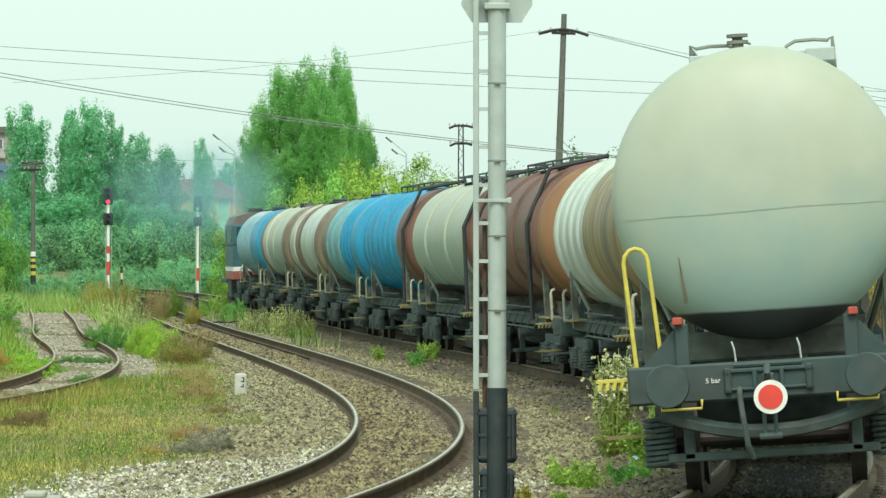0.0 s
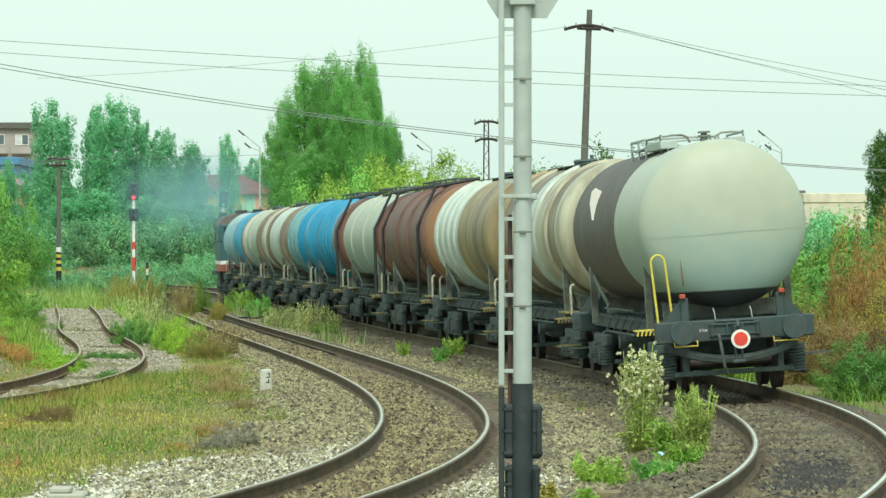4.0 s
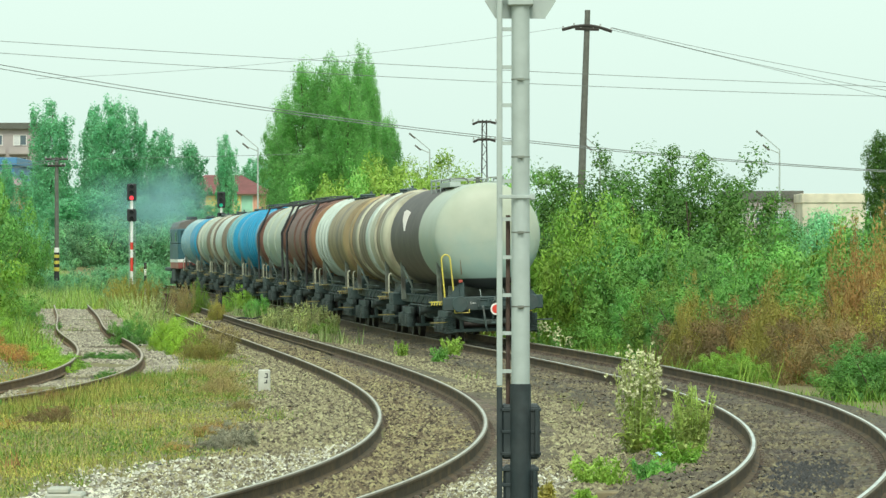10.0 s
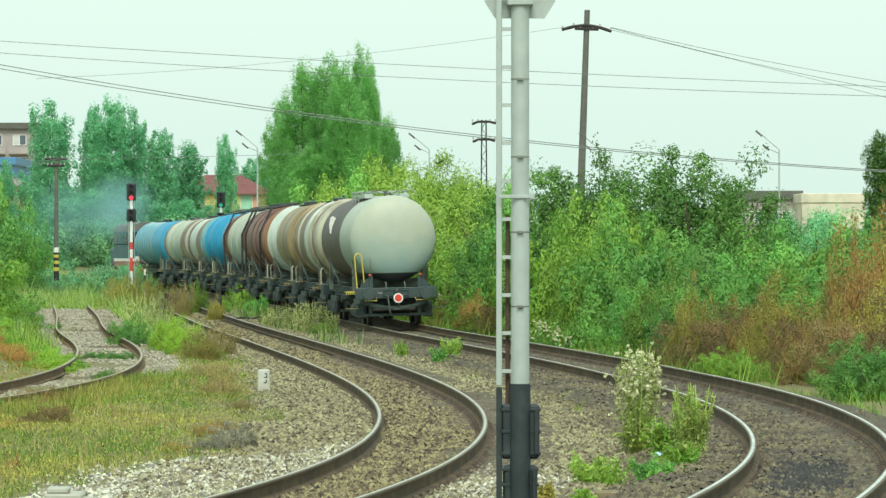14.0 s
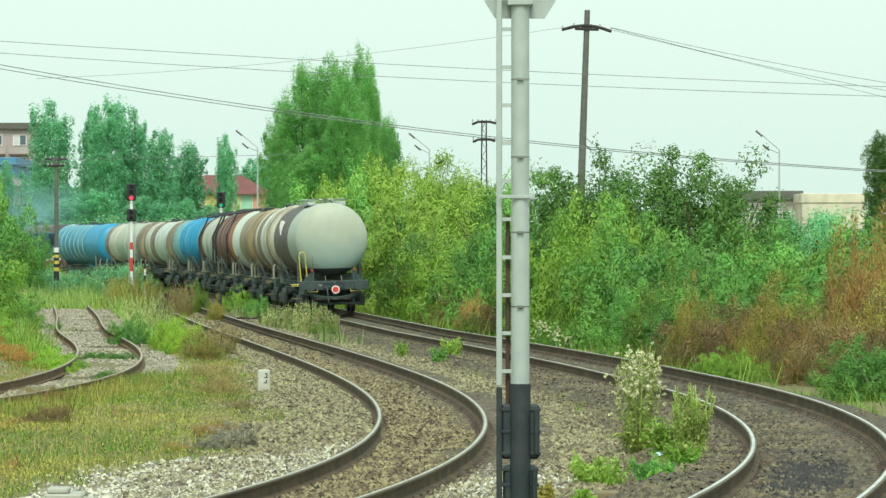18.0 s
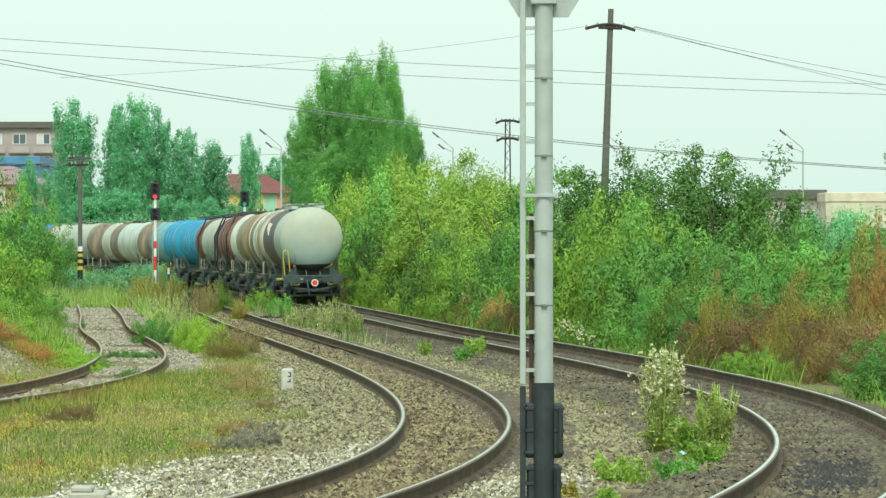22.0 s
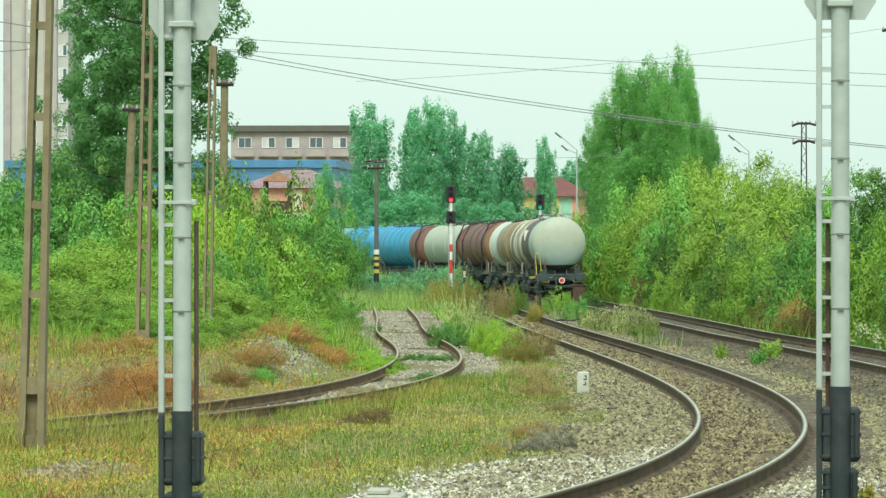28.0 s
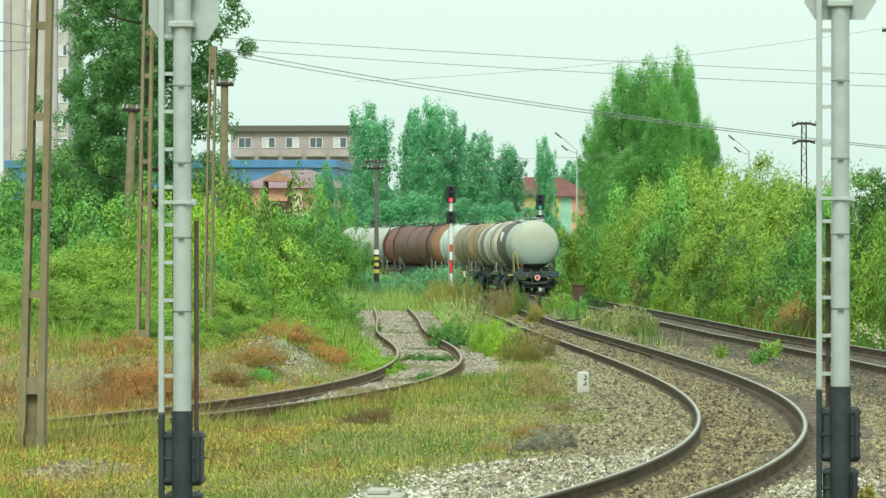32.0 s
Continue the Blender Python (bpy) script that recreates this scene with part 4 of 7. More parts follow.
def end_post(k):
    bm = bmesh.new()
    box(bm, k * 0.75 - 0.06, k * 0.75 + 0.06, -0.06, 0.06, 1.14, 1.52, 0.01)
    vs = [bm.verts.new(p) for p in ((k * 0.80, 0, 1.15), (k * 1.12, 0, 1.15), (k * 0.80, 0, 1.50))]
    ws = [bm.verts.new((v.co.x, 0.03, v.co.z)) for v in vs]
    bm.faces.new(vs), bm.faces.new(ws[::-1])
    for i in range(3):
        bm.faces.new((vs[i], ws[i], ws[(i + 1) % 3], vs[(i + 1) % 3]))
    return bm


def saddle():
    bm = bmesh.new()
    for k in (-1, 1):
        box(bm, k * 1.12 - 0.06, k * 1.12 + 0.06, -0.06, 0.06, 1.0, 2.05, 0.01)
        rod(bm, (k * 1.12, 0, 1.9), (k * 0.9, 0.55, 1.3), 0.035)
    box(bm, -0.9, 0.9, -0.1, 0.1, 1.15, 1.42, 0.02)
    return bm


def ring(bm, y, r, w=0.06, t=0.045):
    prof = [(y - w, r, TANK_Z), (y - w * 0.7, r + t, TANK_Z), (y + w * 0.7, r + t, TANK_Z), (y + w, r, TANK_Z)]
    return lathe_y(bm, prof, 48)


def walkway(y0, y1, rails=True, half=0.44, tall=0.17):
    bm = bmesh.new()
    top = TANK_Z + TANK_R
    box(bm, -half, half, y0, y1, top + 0.0, top + 0.025)
    for y in np.arange(y0, y1 + 0.01, (y1 - y0) / max(2, round((y1 - y0) / 1.5))):
        for k in (-half, half):
            rod(bm, (k, y, top - 0.2), (k, y, top + (tall if rails else 0.02)), 0.022, seg=6)
    if rails:
        for k in (-half, half):
            rod(bm, (k, y0, top + tall), (k, y1, top + tall), 0.022, seg=6)
        for y in (y0, y1):
            rod(bm, (-half, y, top + tall), (half, y, top + tall), 0.022, seg=6)
    return bm


def dome_lid():
    bm = bmesh.new()
    top = TANK_Z + TANK_R
    rod(bm, (0, 0, top - 0.08), (0, 0, top + 0.10), 0.25, 0.25, 20)
    rod(bm, (0, 0, top + 0.10), (0, 0, top + 0.14), 0.28, 0.22, 20)
    rod(bm, (0.12, 0, top + 0.12), (0.12, 0, top + 0.22), 0.04, seg=8)
    return bm


def ladder(y, x=-1.38):
    bm = bmesh.new()
    top = TANK_Z + TANK_R
    for k in (-0.2, 0.2):
        pipe(bm, [(x, y + k, 1.1), (x, y + k, 2.9), (x * 0.72, y + k, top - 0.25), (-0.35 if x < 0 else 0.35, y + k, top + 0.12)], 0.022, 6)
    for i in range(6):
        rod(bm, (x, y - 0.2, 1.2 + i * 0.3), (x, y + 0.2, 1.2 + i * 0.3), 0.014, seg=6)
    return bm


def end_frame(y, material="black"):
    """A bent tube that climbs one tank end and crosses its top."""
    bm = bmesh.new()
    top = TANK_Z + TANK_R
    pipe(bm, [(-1.36, y, 1.1), (-1.36, y, 2.95), (-0.85, y, top - 0.02), (0.3, y, top + 0.16)], 0.045, 8)
    return bm


def outlet():
    bm = bmesh.new()
    rod(bm, (0, 0, 1.35), (0, 0, 0.75), 0.16, 0.12, 14)
    rod(bm, (-1.05, 0, 0.75), (1.05, 0, 0.75), 0.08, seg=12)
    for k in (-1.05, 1.05):
        rod(bm, (k, 0, 0.75), (k * 1.12, 0, 0.75), 0.12, seg=12)
    return bm


def air_tank():
    bm = bmesh.new()
    rod(bm, (-0.7, -0.5, 0.72), (-0.7, 0.5, 0.72), 0.2, seg=16)
    rod(bm, (-0.7, -0.3, 0.9), (-0.7, -0.3, 1.05), 0.05, seg=8)
    return bm


def side_rods(y0, y1):
    bm = bmesh.new()
    rod(bm, (-1.15, y0, 0.9), (-1.15, y1, 0.9), 0.02, seg=6)
    rod(bm, (-1.15, y0, 1.3), (-1.15, y1, 1.3), 0.015, seg=6)
    for y in np.linspace(y0, y1, 5):
        rod(bm, (-1.15, y, 0.9), (-1.0, y, 1.2), 0.015, seg=6)
    return bm


def tank_wagon(label, bands, rings=(), walk_mat="frame_steel", frames=(), dome_mat="frame_steel", rail_mat="frame_steel", ring_mat=""):
    """A bogie tank wagon; y runs forwards from its middle, z from the rail head. bands: (metres from the rear end of the wagon, material)."""
    w = tagged(new("tank_wagon"), label, "tank wagon", "wagons of the oil train")
    half = PITCH / 2
    y0, y1 = -half + 0.85, half - 0.85
    prof = [(y0 + 0.50 * (1 - math.cos(math.pi / 2 * i / 9)), TANK_R * math.sin(math.pi / 2 * i / 9) ** 0.8) for i in range(10)]
    edges = sorted({round(b[0] - half, 3) for b in bands[1:]})
    body = sorted(set([e for e in edges if y0 + 0.6 < e < y1 - 0.6] + list(np.linspace(y0 + 0.7, y1 - 0.7, 9).round(3))))
    full = [(y, r, TANK_Z) for y, r in prof] + [(y, TANK_R, TANK_Z) for y in body] + [(y0 + y1 - y, r, TANK_Z) for y, r in prof[::-1]]
    mats = [b[1] for b in bands]

    def zone(y):
        k = 0
        for i, b in enumerate(bands):
            if y + half >= b[0]:
                k = i
        return k
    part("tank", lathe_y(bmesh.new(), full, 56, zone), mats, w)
    for r in rings:
        y = r - half
        part("tank_ring", ring(bmesh.new(), y, TANK_R, *((0.035, 0.03) if ring_mat else (0.042, 0.06))), ring_mat or mats[zone(y)], w)
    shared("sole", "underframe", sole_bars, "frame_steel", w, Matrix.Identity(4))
    wheels = []
    for k in (-1, 1):
        turn = Matrix.Rotation(0 if k < 0 else math.pi, 4, 'Z')
        at_end = Matrix.Translation((0, k * (half - 0.62), 0)) @ turn
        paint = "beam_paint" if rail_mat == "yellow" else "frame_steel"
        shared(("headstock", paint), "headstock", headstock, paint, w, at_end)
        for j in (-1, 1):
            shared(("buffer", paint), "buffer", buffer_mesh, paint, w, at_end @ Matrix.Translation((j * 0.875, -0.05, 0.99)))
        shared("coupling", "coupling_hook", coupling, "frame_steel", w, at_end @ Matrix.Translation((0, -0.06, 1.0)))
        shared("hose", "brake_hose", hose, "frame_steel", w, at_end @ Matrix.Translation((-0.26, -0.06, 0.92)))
        for j in (-1, 1):
            shared(("post", j, paint), "end_stanchion", lambda j=j: end_post(j), paint, w, at_end @ Matrix.Translation((0, 0.1, 0)))
            shared(("step", rail_mat, j), "foot_step", lambda: step_mesh(), "frame_steel" if j > 0 else "worn_yellow", w, at_end @ Matrix.Translation((j * 1.3, 0.5, 0)))
        shared("saddle", "saddle", saddle, "saddle_paint", w, Matrix.Translation((0, k * (half - BOGIE), 0)) @ turn)
        wheels += bogie(w, k * (half - BOGIE))
    shared(("hazard", rail_mat), "corner_step", hazard_step, "yellow" if rail_mat == "yellow" else "worn_yellow", w, Matrix.Translation((-1.33, -half + 0.9, 1.04)))
    if rail_mat == "yellow":
        shared("handrail", "handrail", handrail, "yellow", w, Matrix.Translation((-1.12, -half + 0.75, 1.14)))
    else:
        for k in (-1, 1):
            shared("step_edge", "step_edge", step_edge, "worn_yellow", w, Matrix.Translation((-1.22, k * (half - 2.3), 1.12)))
            shared("grab_post", "grab_post", grab_post, "pale_post", w, Matrix.Translation((-1.2, k * (half - 1.1), 1.1)))
    bm = bmesh.new()
    rod(bm, (0, 0, 1.5), (0, 0, 1.0), 0.42, 0.36, 24)
    rod(bm, (0, 0, 1.0), (0, 0, 0.94), 0.40, 0.40, 24)
    part("sump", bm, mats[zone(0.0)], w)
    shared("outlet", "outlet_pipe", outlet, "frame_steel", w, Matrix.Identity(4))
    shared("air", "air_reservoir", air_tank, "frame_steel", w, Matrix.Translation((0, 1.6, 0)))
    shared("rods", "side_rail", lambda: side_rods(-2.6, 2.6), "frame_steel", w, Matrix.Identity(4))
    part("walkway", walkway(-1.1, 1.3, True, 0.62, 0.16) if rail_mat == "yellow" else walkway(-3.8, 3.8, bool(frames), 0.36), walk_mat, w)
    if rail_mat != "yellow":
        part("filler_dome", dome_lid(), dome_mat, w)
    part("ladder", ladder(-0.9, 1.38), "frame_steel", w)
    for f in frames:
        part("end_tube", end_frame(f - half), "black", w)
    return w, wheels


WAGONS = [tank_wagon(*a) for a in (
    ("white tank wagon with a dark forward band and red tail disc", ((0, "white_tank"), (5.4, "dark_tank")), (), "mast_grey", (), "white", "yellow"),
    ("cream tank wagon streaked with dark tar stains", ((0, "cream_tank"), (2.2, "tarred_tank"), (3.4, "cream_tank"), (5.6, "grey_tank"), (7.2, "tarred_tank"), (9.6, "cream_tank"), (10.8, "tarred_tank"), (12.2, "gold_tank")), (3.4, 5.6, 9.6, 12.2)),
    ("grey tank wagon with gold-brown stained rear half", ((0, "gold_tank"), (3.2, "tarred_tank"), (4.4, "gold_tank"), (7.6, "grey_tank")), (8.2, 9.6, 11.0, 12.4)),
    ("rusty red-brown tank wagon with orange end", ((0, "orange_tank"), (1.9, "brown_tank")), (1.9, 3.2, 6.0, 9.0), "frame_steel", (3.0, 13.2)),
    ("pale grey tank wagon with two hoops", ((0, "brown_tank"), (1.7, "white_tank")), (5.5, 10.0), "frame_steel", (1.2, )),
    ("blue tank wagon with brown end and raised hoops", ((0, "brown_tank"), (3.2, "blue_tank")), (4.6, 6.0, 7.4, 8.8, 10.4, 11.6, 12.8), "frame_steel", (1.2, )),
    ("blue and grey-green tank wagon with raised hoops", ((0, "blue_tank"), (6.0, "teal_tank"), (10.6, "tarred_tank")), (2.6, 3.8, 5.0, 6.2, 8.5, 10.5)),
    ("grey-white tank wagon with dark bands", ((0, "tarred_tank"), (1.6, "grey_tank"), (7.6, "tarred_tank"), (10.0, "beige_tank"), (12.5, "tarred_tank")), (7.6, 10.0)),
    ("beige tank wagon with rusty rear end", ((0, "tarred_tank"), (2.0, "white_tank"), (9.5, "beige_tank"), (12, "tarred_tank")), (6.0, 9.5)),
    ("blue tank wagon with pale hoops behind the locomotive", ((0, "blue_tank"), (4.6, "sky_tank")), (5.4, 6.6, 7.8, 9.0, 10.2, 11.4, 12.6), "frame_steel", (), "frame_steel", "frame_steel", "pale_hoop"),
)]


def tail_disc(w):
    """Red tail disc on the last headstock."""
    y = -PITCH / 2 + 0.04
    bm = bmesh.new()
    rod(bm, (0.02, y, 0.845), (0.02, y - 0.03, 0.845), 0.148, seg=36)
    d = part("tail_disc", bm, "white", w, "white-rimmed red tail disc")
    bm = bmesh.new()
    rod(bm, (0.02, y - 0.03, 0.845), (0.02, y - 0.036, 0.845), 0.108, seg=36)
    part("red_face", bm, "red", d)
    for k in (-0.78, 0.78):
        bm = bmesh.new()
        box(bm, k - 0.045, k + 0.045, y + 0.56, y + 0.66, 1.515, 1.585, 0.01)
        part("marker_lamp", bm, "marker_red", w, "small faded red marker")
        bm = bmesh.new()
        pipe(bm, [(k - 0.18, y + 0.5, 0.84), (k - 0.18, y + 0.42, 0.77), (k + 0.18, y + 0.42, 0.77), (k + 0.18, y + 0.5, 0.84)], 0.013)
        part("grab_handle", bm, "yellow", w, "yellow grab handle")
    bm = bmesh.new()
    pipe(bm, [(x, y + 0.75, 0.52 + 0.22 * abs(x) ** 2) for x in np.linspace(-1.0, 1.0, 9)], 0.07, 6)
    part("bow_beam", bm, "frame_steel", w)


tail_disc(WAGONS[0][0])


def rear_fittings(w):
    """Weld seam and rust run on the rear dome; valve on the tank top."""
    y0 = -PITCH / 2 + 0.85

    def skin(x, z, lift):
        r = min(math.hypot(x, z - TANK_Z), TANK_R)
        a = math.asin(min(1.0, (r / TANK_R) ** 1.25))
        return y0 + 0.50 * (1 - math.cos(a)) - lift
    bm = bmesh.new()
    xs = np.linspace(-1.2, 1.25, 40)
    zs = [2.50 + 0.004 * math.sin(x * 5) + 0.016 * x for x in xs]
    up = [bm.verts.new((x, skin(x, z + 0.0035, 0.006), z + 0.0035)) for x, z in zip(xs, zs)]
    lo = [bm.verts.new((x, skin(x, z - 0.0035, 0.006), z - 0.0035)) for x, z in zip(xs, zs)]
    for i in range(39):
        bm.faces.new((lo[i], lo[i + 1], up[i + 1], up[i]))
    part("weld_seam", bm, "seam", w, "thin weld seam across the dome")
    bm = bmesh.new()
    zs = np.linspace(1.70, 2.12, 12)
    a = [bm.verts.new((-0.70 - 0.10 * (z - 1.7) - 0.022 * (1 - (z - 1.7) / 0.5), skin(-0.72, z, 0.010), z)) for z in zs]
    b = [bm.verts.new((-0.70 - 0.10 * (z - 1.7) + 0.018 * (1 - (z - 1.7) / 0.5), skin(-0.72, z, 0.010), z)) for z in zs]
    for i in range(11):
        bm.faces.new((a[i], b[i], b[i + 1], a[i + 1]))
    part("rust_run", bm, "rust_run", w, "brown rust run")
    top = TANK_Z + TANK_R
    bm = bmesh.new()
    rod(bm, (-0.12, -5.4, top - 0.05), (-0.12, -5.4, top + 0.06), 0.055, seg=14)
    rod(bm, (-0.12, -5.4, top + 0.06), (-0.12, -5.4, top + 0.09), 0.10, seg=14)
    rod(bm, (-0.12, -5.4, top + 0.12), (-0.12, -5.4, top + 0.15), 0.10, seg=14)
    rod(bm, (-0.12, -5.4, top + 0.08), (-0.12, -5.4, top + 0.13), 0.05, seg=10)
    part("top_valve", bm, "saddle_paint", w)
    for k in (-1, 1):
        bm = bmesh.new()
        box(bm, 0.06 + k * 0.56 - 0.14, 0.06 + k * 0.56 + 0.14, -3.6, -1.2, top - 0.06, top + 0.07, 0.01)
        for yy in (-3.5, -2.4, -1.3):
            box(bm, 0.06 + k * 0.56 - 0.02, 0.06 + k * 0.56 + 0.02, yy - 0.03, yy + 0.03, top - 0.3, top)
        part("side_step", bm, "mast_grey", w, "pale side step beside the valve")
        bm = bmesh.new()
        pipe(bm, [(0.06 + k * 0.68, -3.5, top + 0.06), (0.06 + k * 0.68, -3.5, top + 0.17), (0.06 + k * 0.63, -3.5, top + 0.14), (0.06 + k * 0.5, -3.5, top + 0.155), (0.06 + k * 0.32, -3.5, top + 0.15), (0.06 + k * 0.24, -3.5, top + 0.11), (0.06 + k * 0.2, -3.5, top + 0.02)], 0.018, 6)
        part("step_rail", bm, "saddle_paint", w)
        bm = bmesh.new()
        for yy in (-3.5, -1.3):
            rod(bm, (0.06 + k * 0.68, yy, top), (0.06 + k * 0.68, yy, top + 0.14), 0.018, seg=6)
        rod(bm, (0.06 + k * 0.68, -3.5, top + 0.14), (0.06 + k * 0.68, -1.3, top + 0.14), 0.018, seg=6)
        part("step_rail", bm, "saddle_paint", w)
    bm = bmesh.new()
    pipe(bm, [(-0.24, -5.4, top + 0.05), (-0.12, -5.4, top + 0.11), (0.0, -5.4, top + 0.05)], 0.012, 5)
    part("valve_lever", bm, "saddle_paint", w)
    bm = bmesh.new()
    q = []
    for a, out in ((1.02, 0.13), (1.08, 0.16), (1.22, 0.12), (1.42, 0.03)):
        q.append([bm.verts.new((-r * math.sin(a), yy, TANK_Z + r * math.cos(a))) for r, yy in ((TANK_R - 0.01, 1.87), (TANK_R + out, 1.87), (TANK_R + out, 1.93), (TANK_R - 0.01, 1.93))])
    for a, b in zip(q[:-1], q[1:]):
        for i in range(4):
            bm.faces.new((a[i], a[(i + 1) % 4], b[(i + 1) % 4], b[i]))
    bm.faces.new(q[0][::-1]), bm.faces.new(q[-1])
    part("side_plate", bm, "white", w, "small tapered white fin on the dark band")
    for k in (-0.28, 0.3):
        bm = bmesh.new()
        pipe(bm, [(k, -PITCH / 2 + 0.66, 1.15), (k - 0.01, -PITCH / 2 + 0.66, 1.27), (k - 0.03, -PITCH / 2 + 0.67, 1.34)], 0.009, 5)
        part("wire_hook", bm, "mast_grey", w)
    for k in (-1, 1):
        bm = bmesh.new()
        pipe(bm, [(k * 1.02 + 0.13 * math.cos(6.283 * j / 12), -PITCH / 2 + 1.15 + 0.13 * math.sin(6.283 * j / 12), 0.24 + j * 0.05 / 12) for j in range(109)], 0.021, 5)
        part("spring", bm, "frame_steel", w)


M["seam"] = mat("seam", (0.31, 0.365, 0.32), 0.6, vary=0.2, scale=9, stain=(0.42, 0.47, 0.40), stain_scale=3.0, stain_amount=0.9)
M["rust_run"] = mat("rust_run", (0.20, 0.13, 0.07), 0.8, vary=0.3, scale=10, stain=(0.28, 0.30, 0.24), stain_scale=4, stain_amount=0.8)
rear_fittings(WAGONS[0][0])


def stencil(w):
    """The brake pressure lettered in white on the last headstock."""
    cu = bpy.data.curves.new("lettering", 'FONT')
    cu.body, cu.size, cu.extrude = "5 bar", 0.065, 0.002
    tmp = new("lettering", cu)
    me = bpy.data.meshes.new_from_object(tmp.evaluated_get(bpy.context.evaluated_depsgraph_get()))
    bpy.data.objects.remove(tmp)
    me.materials.append(M["white"])
    o = new("lettering", me)
    o.parent = w
    o.matrix_basis = Matrix.Translation((-0.56, -PITCH / 2 + 0.55, 0.985)) @ Matrix.Rotation(math.pi / 2, 4, 'X')
    tagged(o, "white stencilled lettering")


stencil(WAGONS[0][0])


LOCO_WHEELS = []


def locomotive():
    w = tagged(new("locomotive"), "diesel locomotive in worn blue, red and grey paint", "locomotive")
    bm = bmesh.new()
    box(bm, -1.38, 1.38, -4.5, 1.0, 1.74, 2.6, 0.03)
    part("lower_body", bm, "loco_blue", w, "dull blue middle side")
    bm = bmesh.new()
    box(bm, -1.38, 1.38, -4.5, 1.0, 1.2, 1.56, 0.03)
    part("waist_band", bm, "loco_red", w, "faded red lower band")
    bm = bmesh.new()
    box(bm, -1.38, 1.38, -4.5, 1.0, 2.6, 3.5, 0.06)
    part("upper_body", bm, "loco_blue", w, "grey-blue upper side")
    bm = bmesh.new()
    box(bm, -1.385, 1.385, -4.51, 1.01, 1.56, 1.74)
    part("stripe", bm, "white", w, "white waist stripe")
    bm = bmesh.new()
    vs = [[bm.verts.new((x, y, z)) for x, z in ((-1.37, 3.48), (-1.2, 3.82), (-0.6, 4.0), (0.6, 4.0), (1.2, 3.82), (1.37, 3.48))] for y in (-4.45, 0.95)]
    for i in range(5):
        bm.faces.new((vs[0][i], vs[0][i + 1], vs[1][i + 1], vs[1][i]))
    bm.faces.new(vs[0][::-1]), bm.faces.new(vs[1])
    part("roof", bm, "roof_mauve_dark", w, "dull grey-brown roof")
    for x in (-0.7, 0.7):
        bm = bmesh.new()
        box(bm, x - 0.5, x + 0.5, -4.53, -4.47, 2.7, 3.4, 0.02)
        part("windscreen", bm, "glass_dark", w)
    for y in (-3.4, 0.0):
        bm = bmesh.new()
        box(bm, -1.405, -1.36, y - 0.35, y + 0.35, 2.75, 3.3, 0.02)
        part("side_window", bm, "glass_dark", w)
    for x in (-0.9, 0.9):
        bm = bmesh.new()
        rod(bm, (x, -4.5, 1.75), (x, -4.56, 1.75), 0.13, seg=16)
        part("rear_lamp", bm, "white", w)
    shared(("headstock", "frame_steel"), "headstock", headstock, "frame_steel", w, Matrix.Translation((0, -4.5, 0)))
    for j in (-1, 1):
        shared(("buffer", "frame_steel"), "buffer", buffer_mesh, "frame_steel", w, Matrix.Translation((j * 0.875, -4.56, 1.06)))
    bm = bmesh.new()
    box(bm, -1.3, 1.3, -1.1, 1.1, 0.45, 1.2, 0.05)
    part("fuel_tank", bm, "frame_steel", w)
    bm = bmesh.new()
    box(bm, -1.35, 1.35, 1.0, 5.2, 1.05, 1.25, 0.03)
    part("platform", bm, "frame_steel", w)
    bm = bmesh.new()
    box(bm, -0.9, 0.9, 1.0, 4.9, 1.25, 2.35, 0.08)
    part("engine_hood", bm, "loco_blue", w, "low dull blue engine hood")
    LOCO_WHEELS.extend(bogie(w, -2.6) + bogie(w, 2.9))
    bm = bmesh.new()
    box(bm, -0.3, 0.3, 1.4, 2.0, 2.3, 4.2, 0.03)
    part("exhaust", bm, "black", w)
    return w


M["roof_mauve_dark"] = mat("roof_mauve_dark", (0.15, 0.13, 0.115), 0.7, vary=0.2, scale=3)
M["loco_red"] = mat("loco_red", (0.34, 0.10, 0.08), 0.5, vary=0.15, scale=4)
M["loco_blue"] = mat("loco_blue", (0.04, 0.12, 0.14), 0.5, vary=0.15, scale=4)
M["glass_dark"] = mat("glass_dark", (0.03, 0.06, 0.07), 0.08, vary=0.1)
LOCO = locomotive()


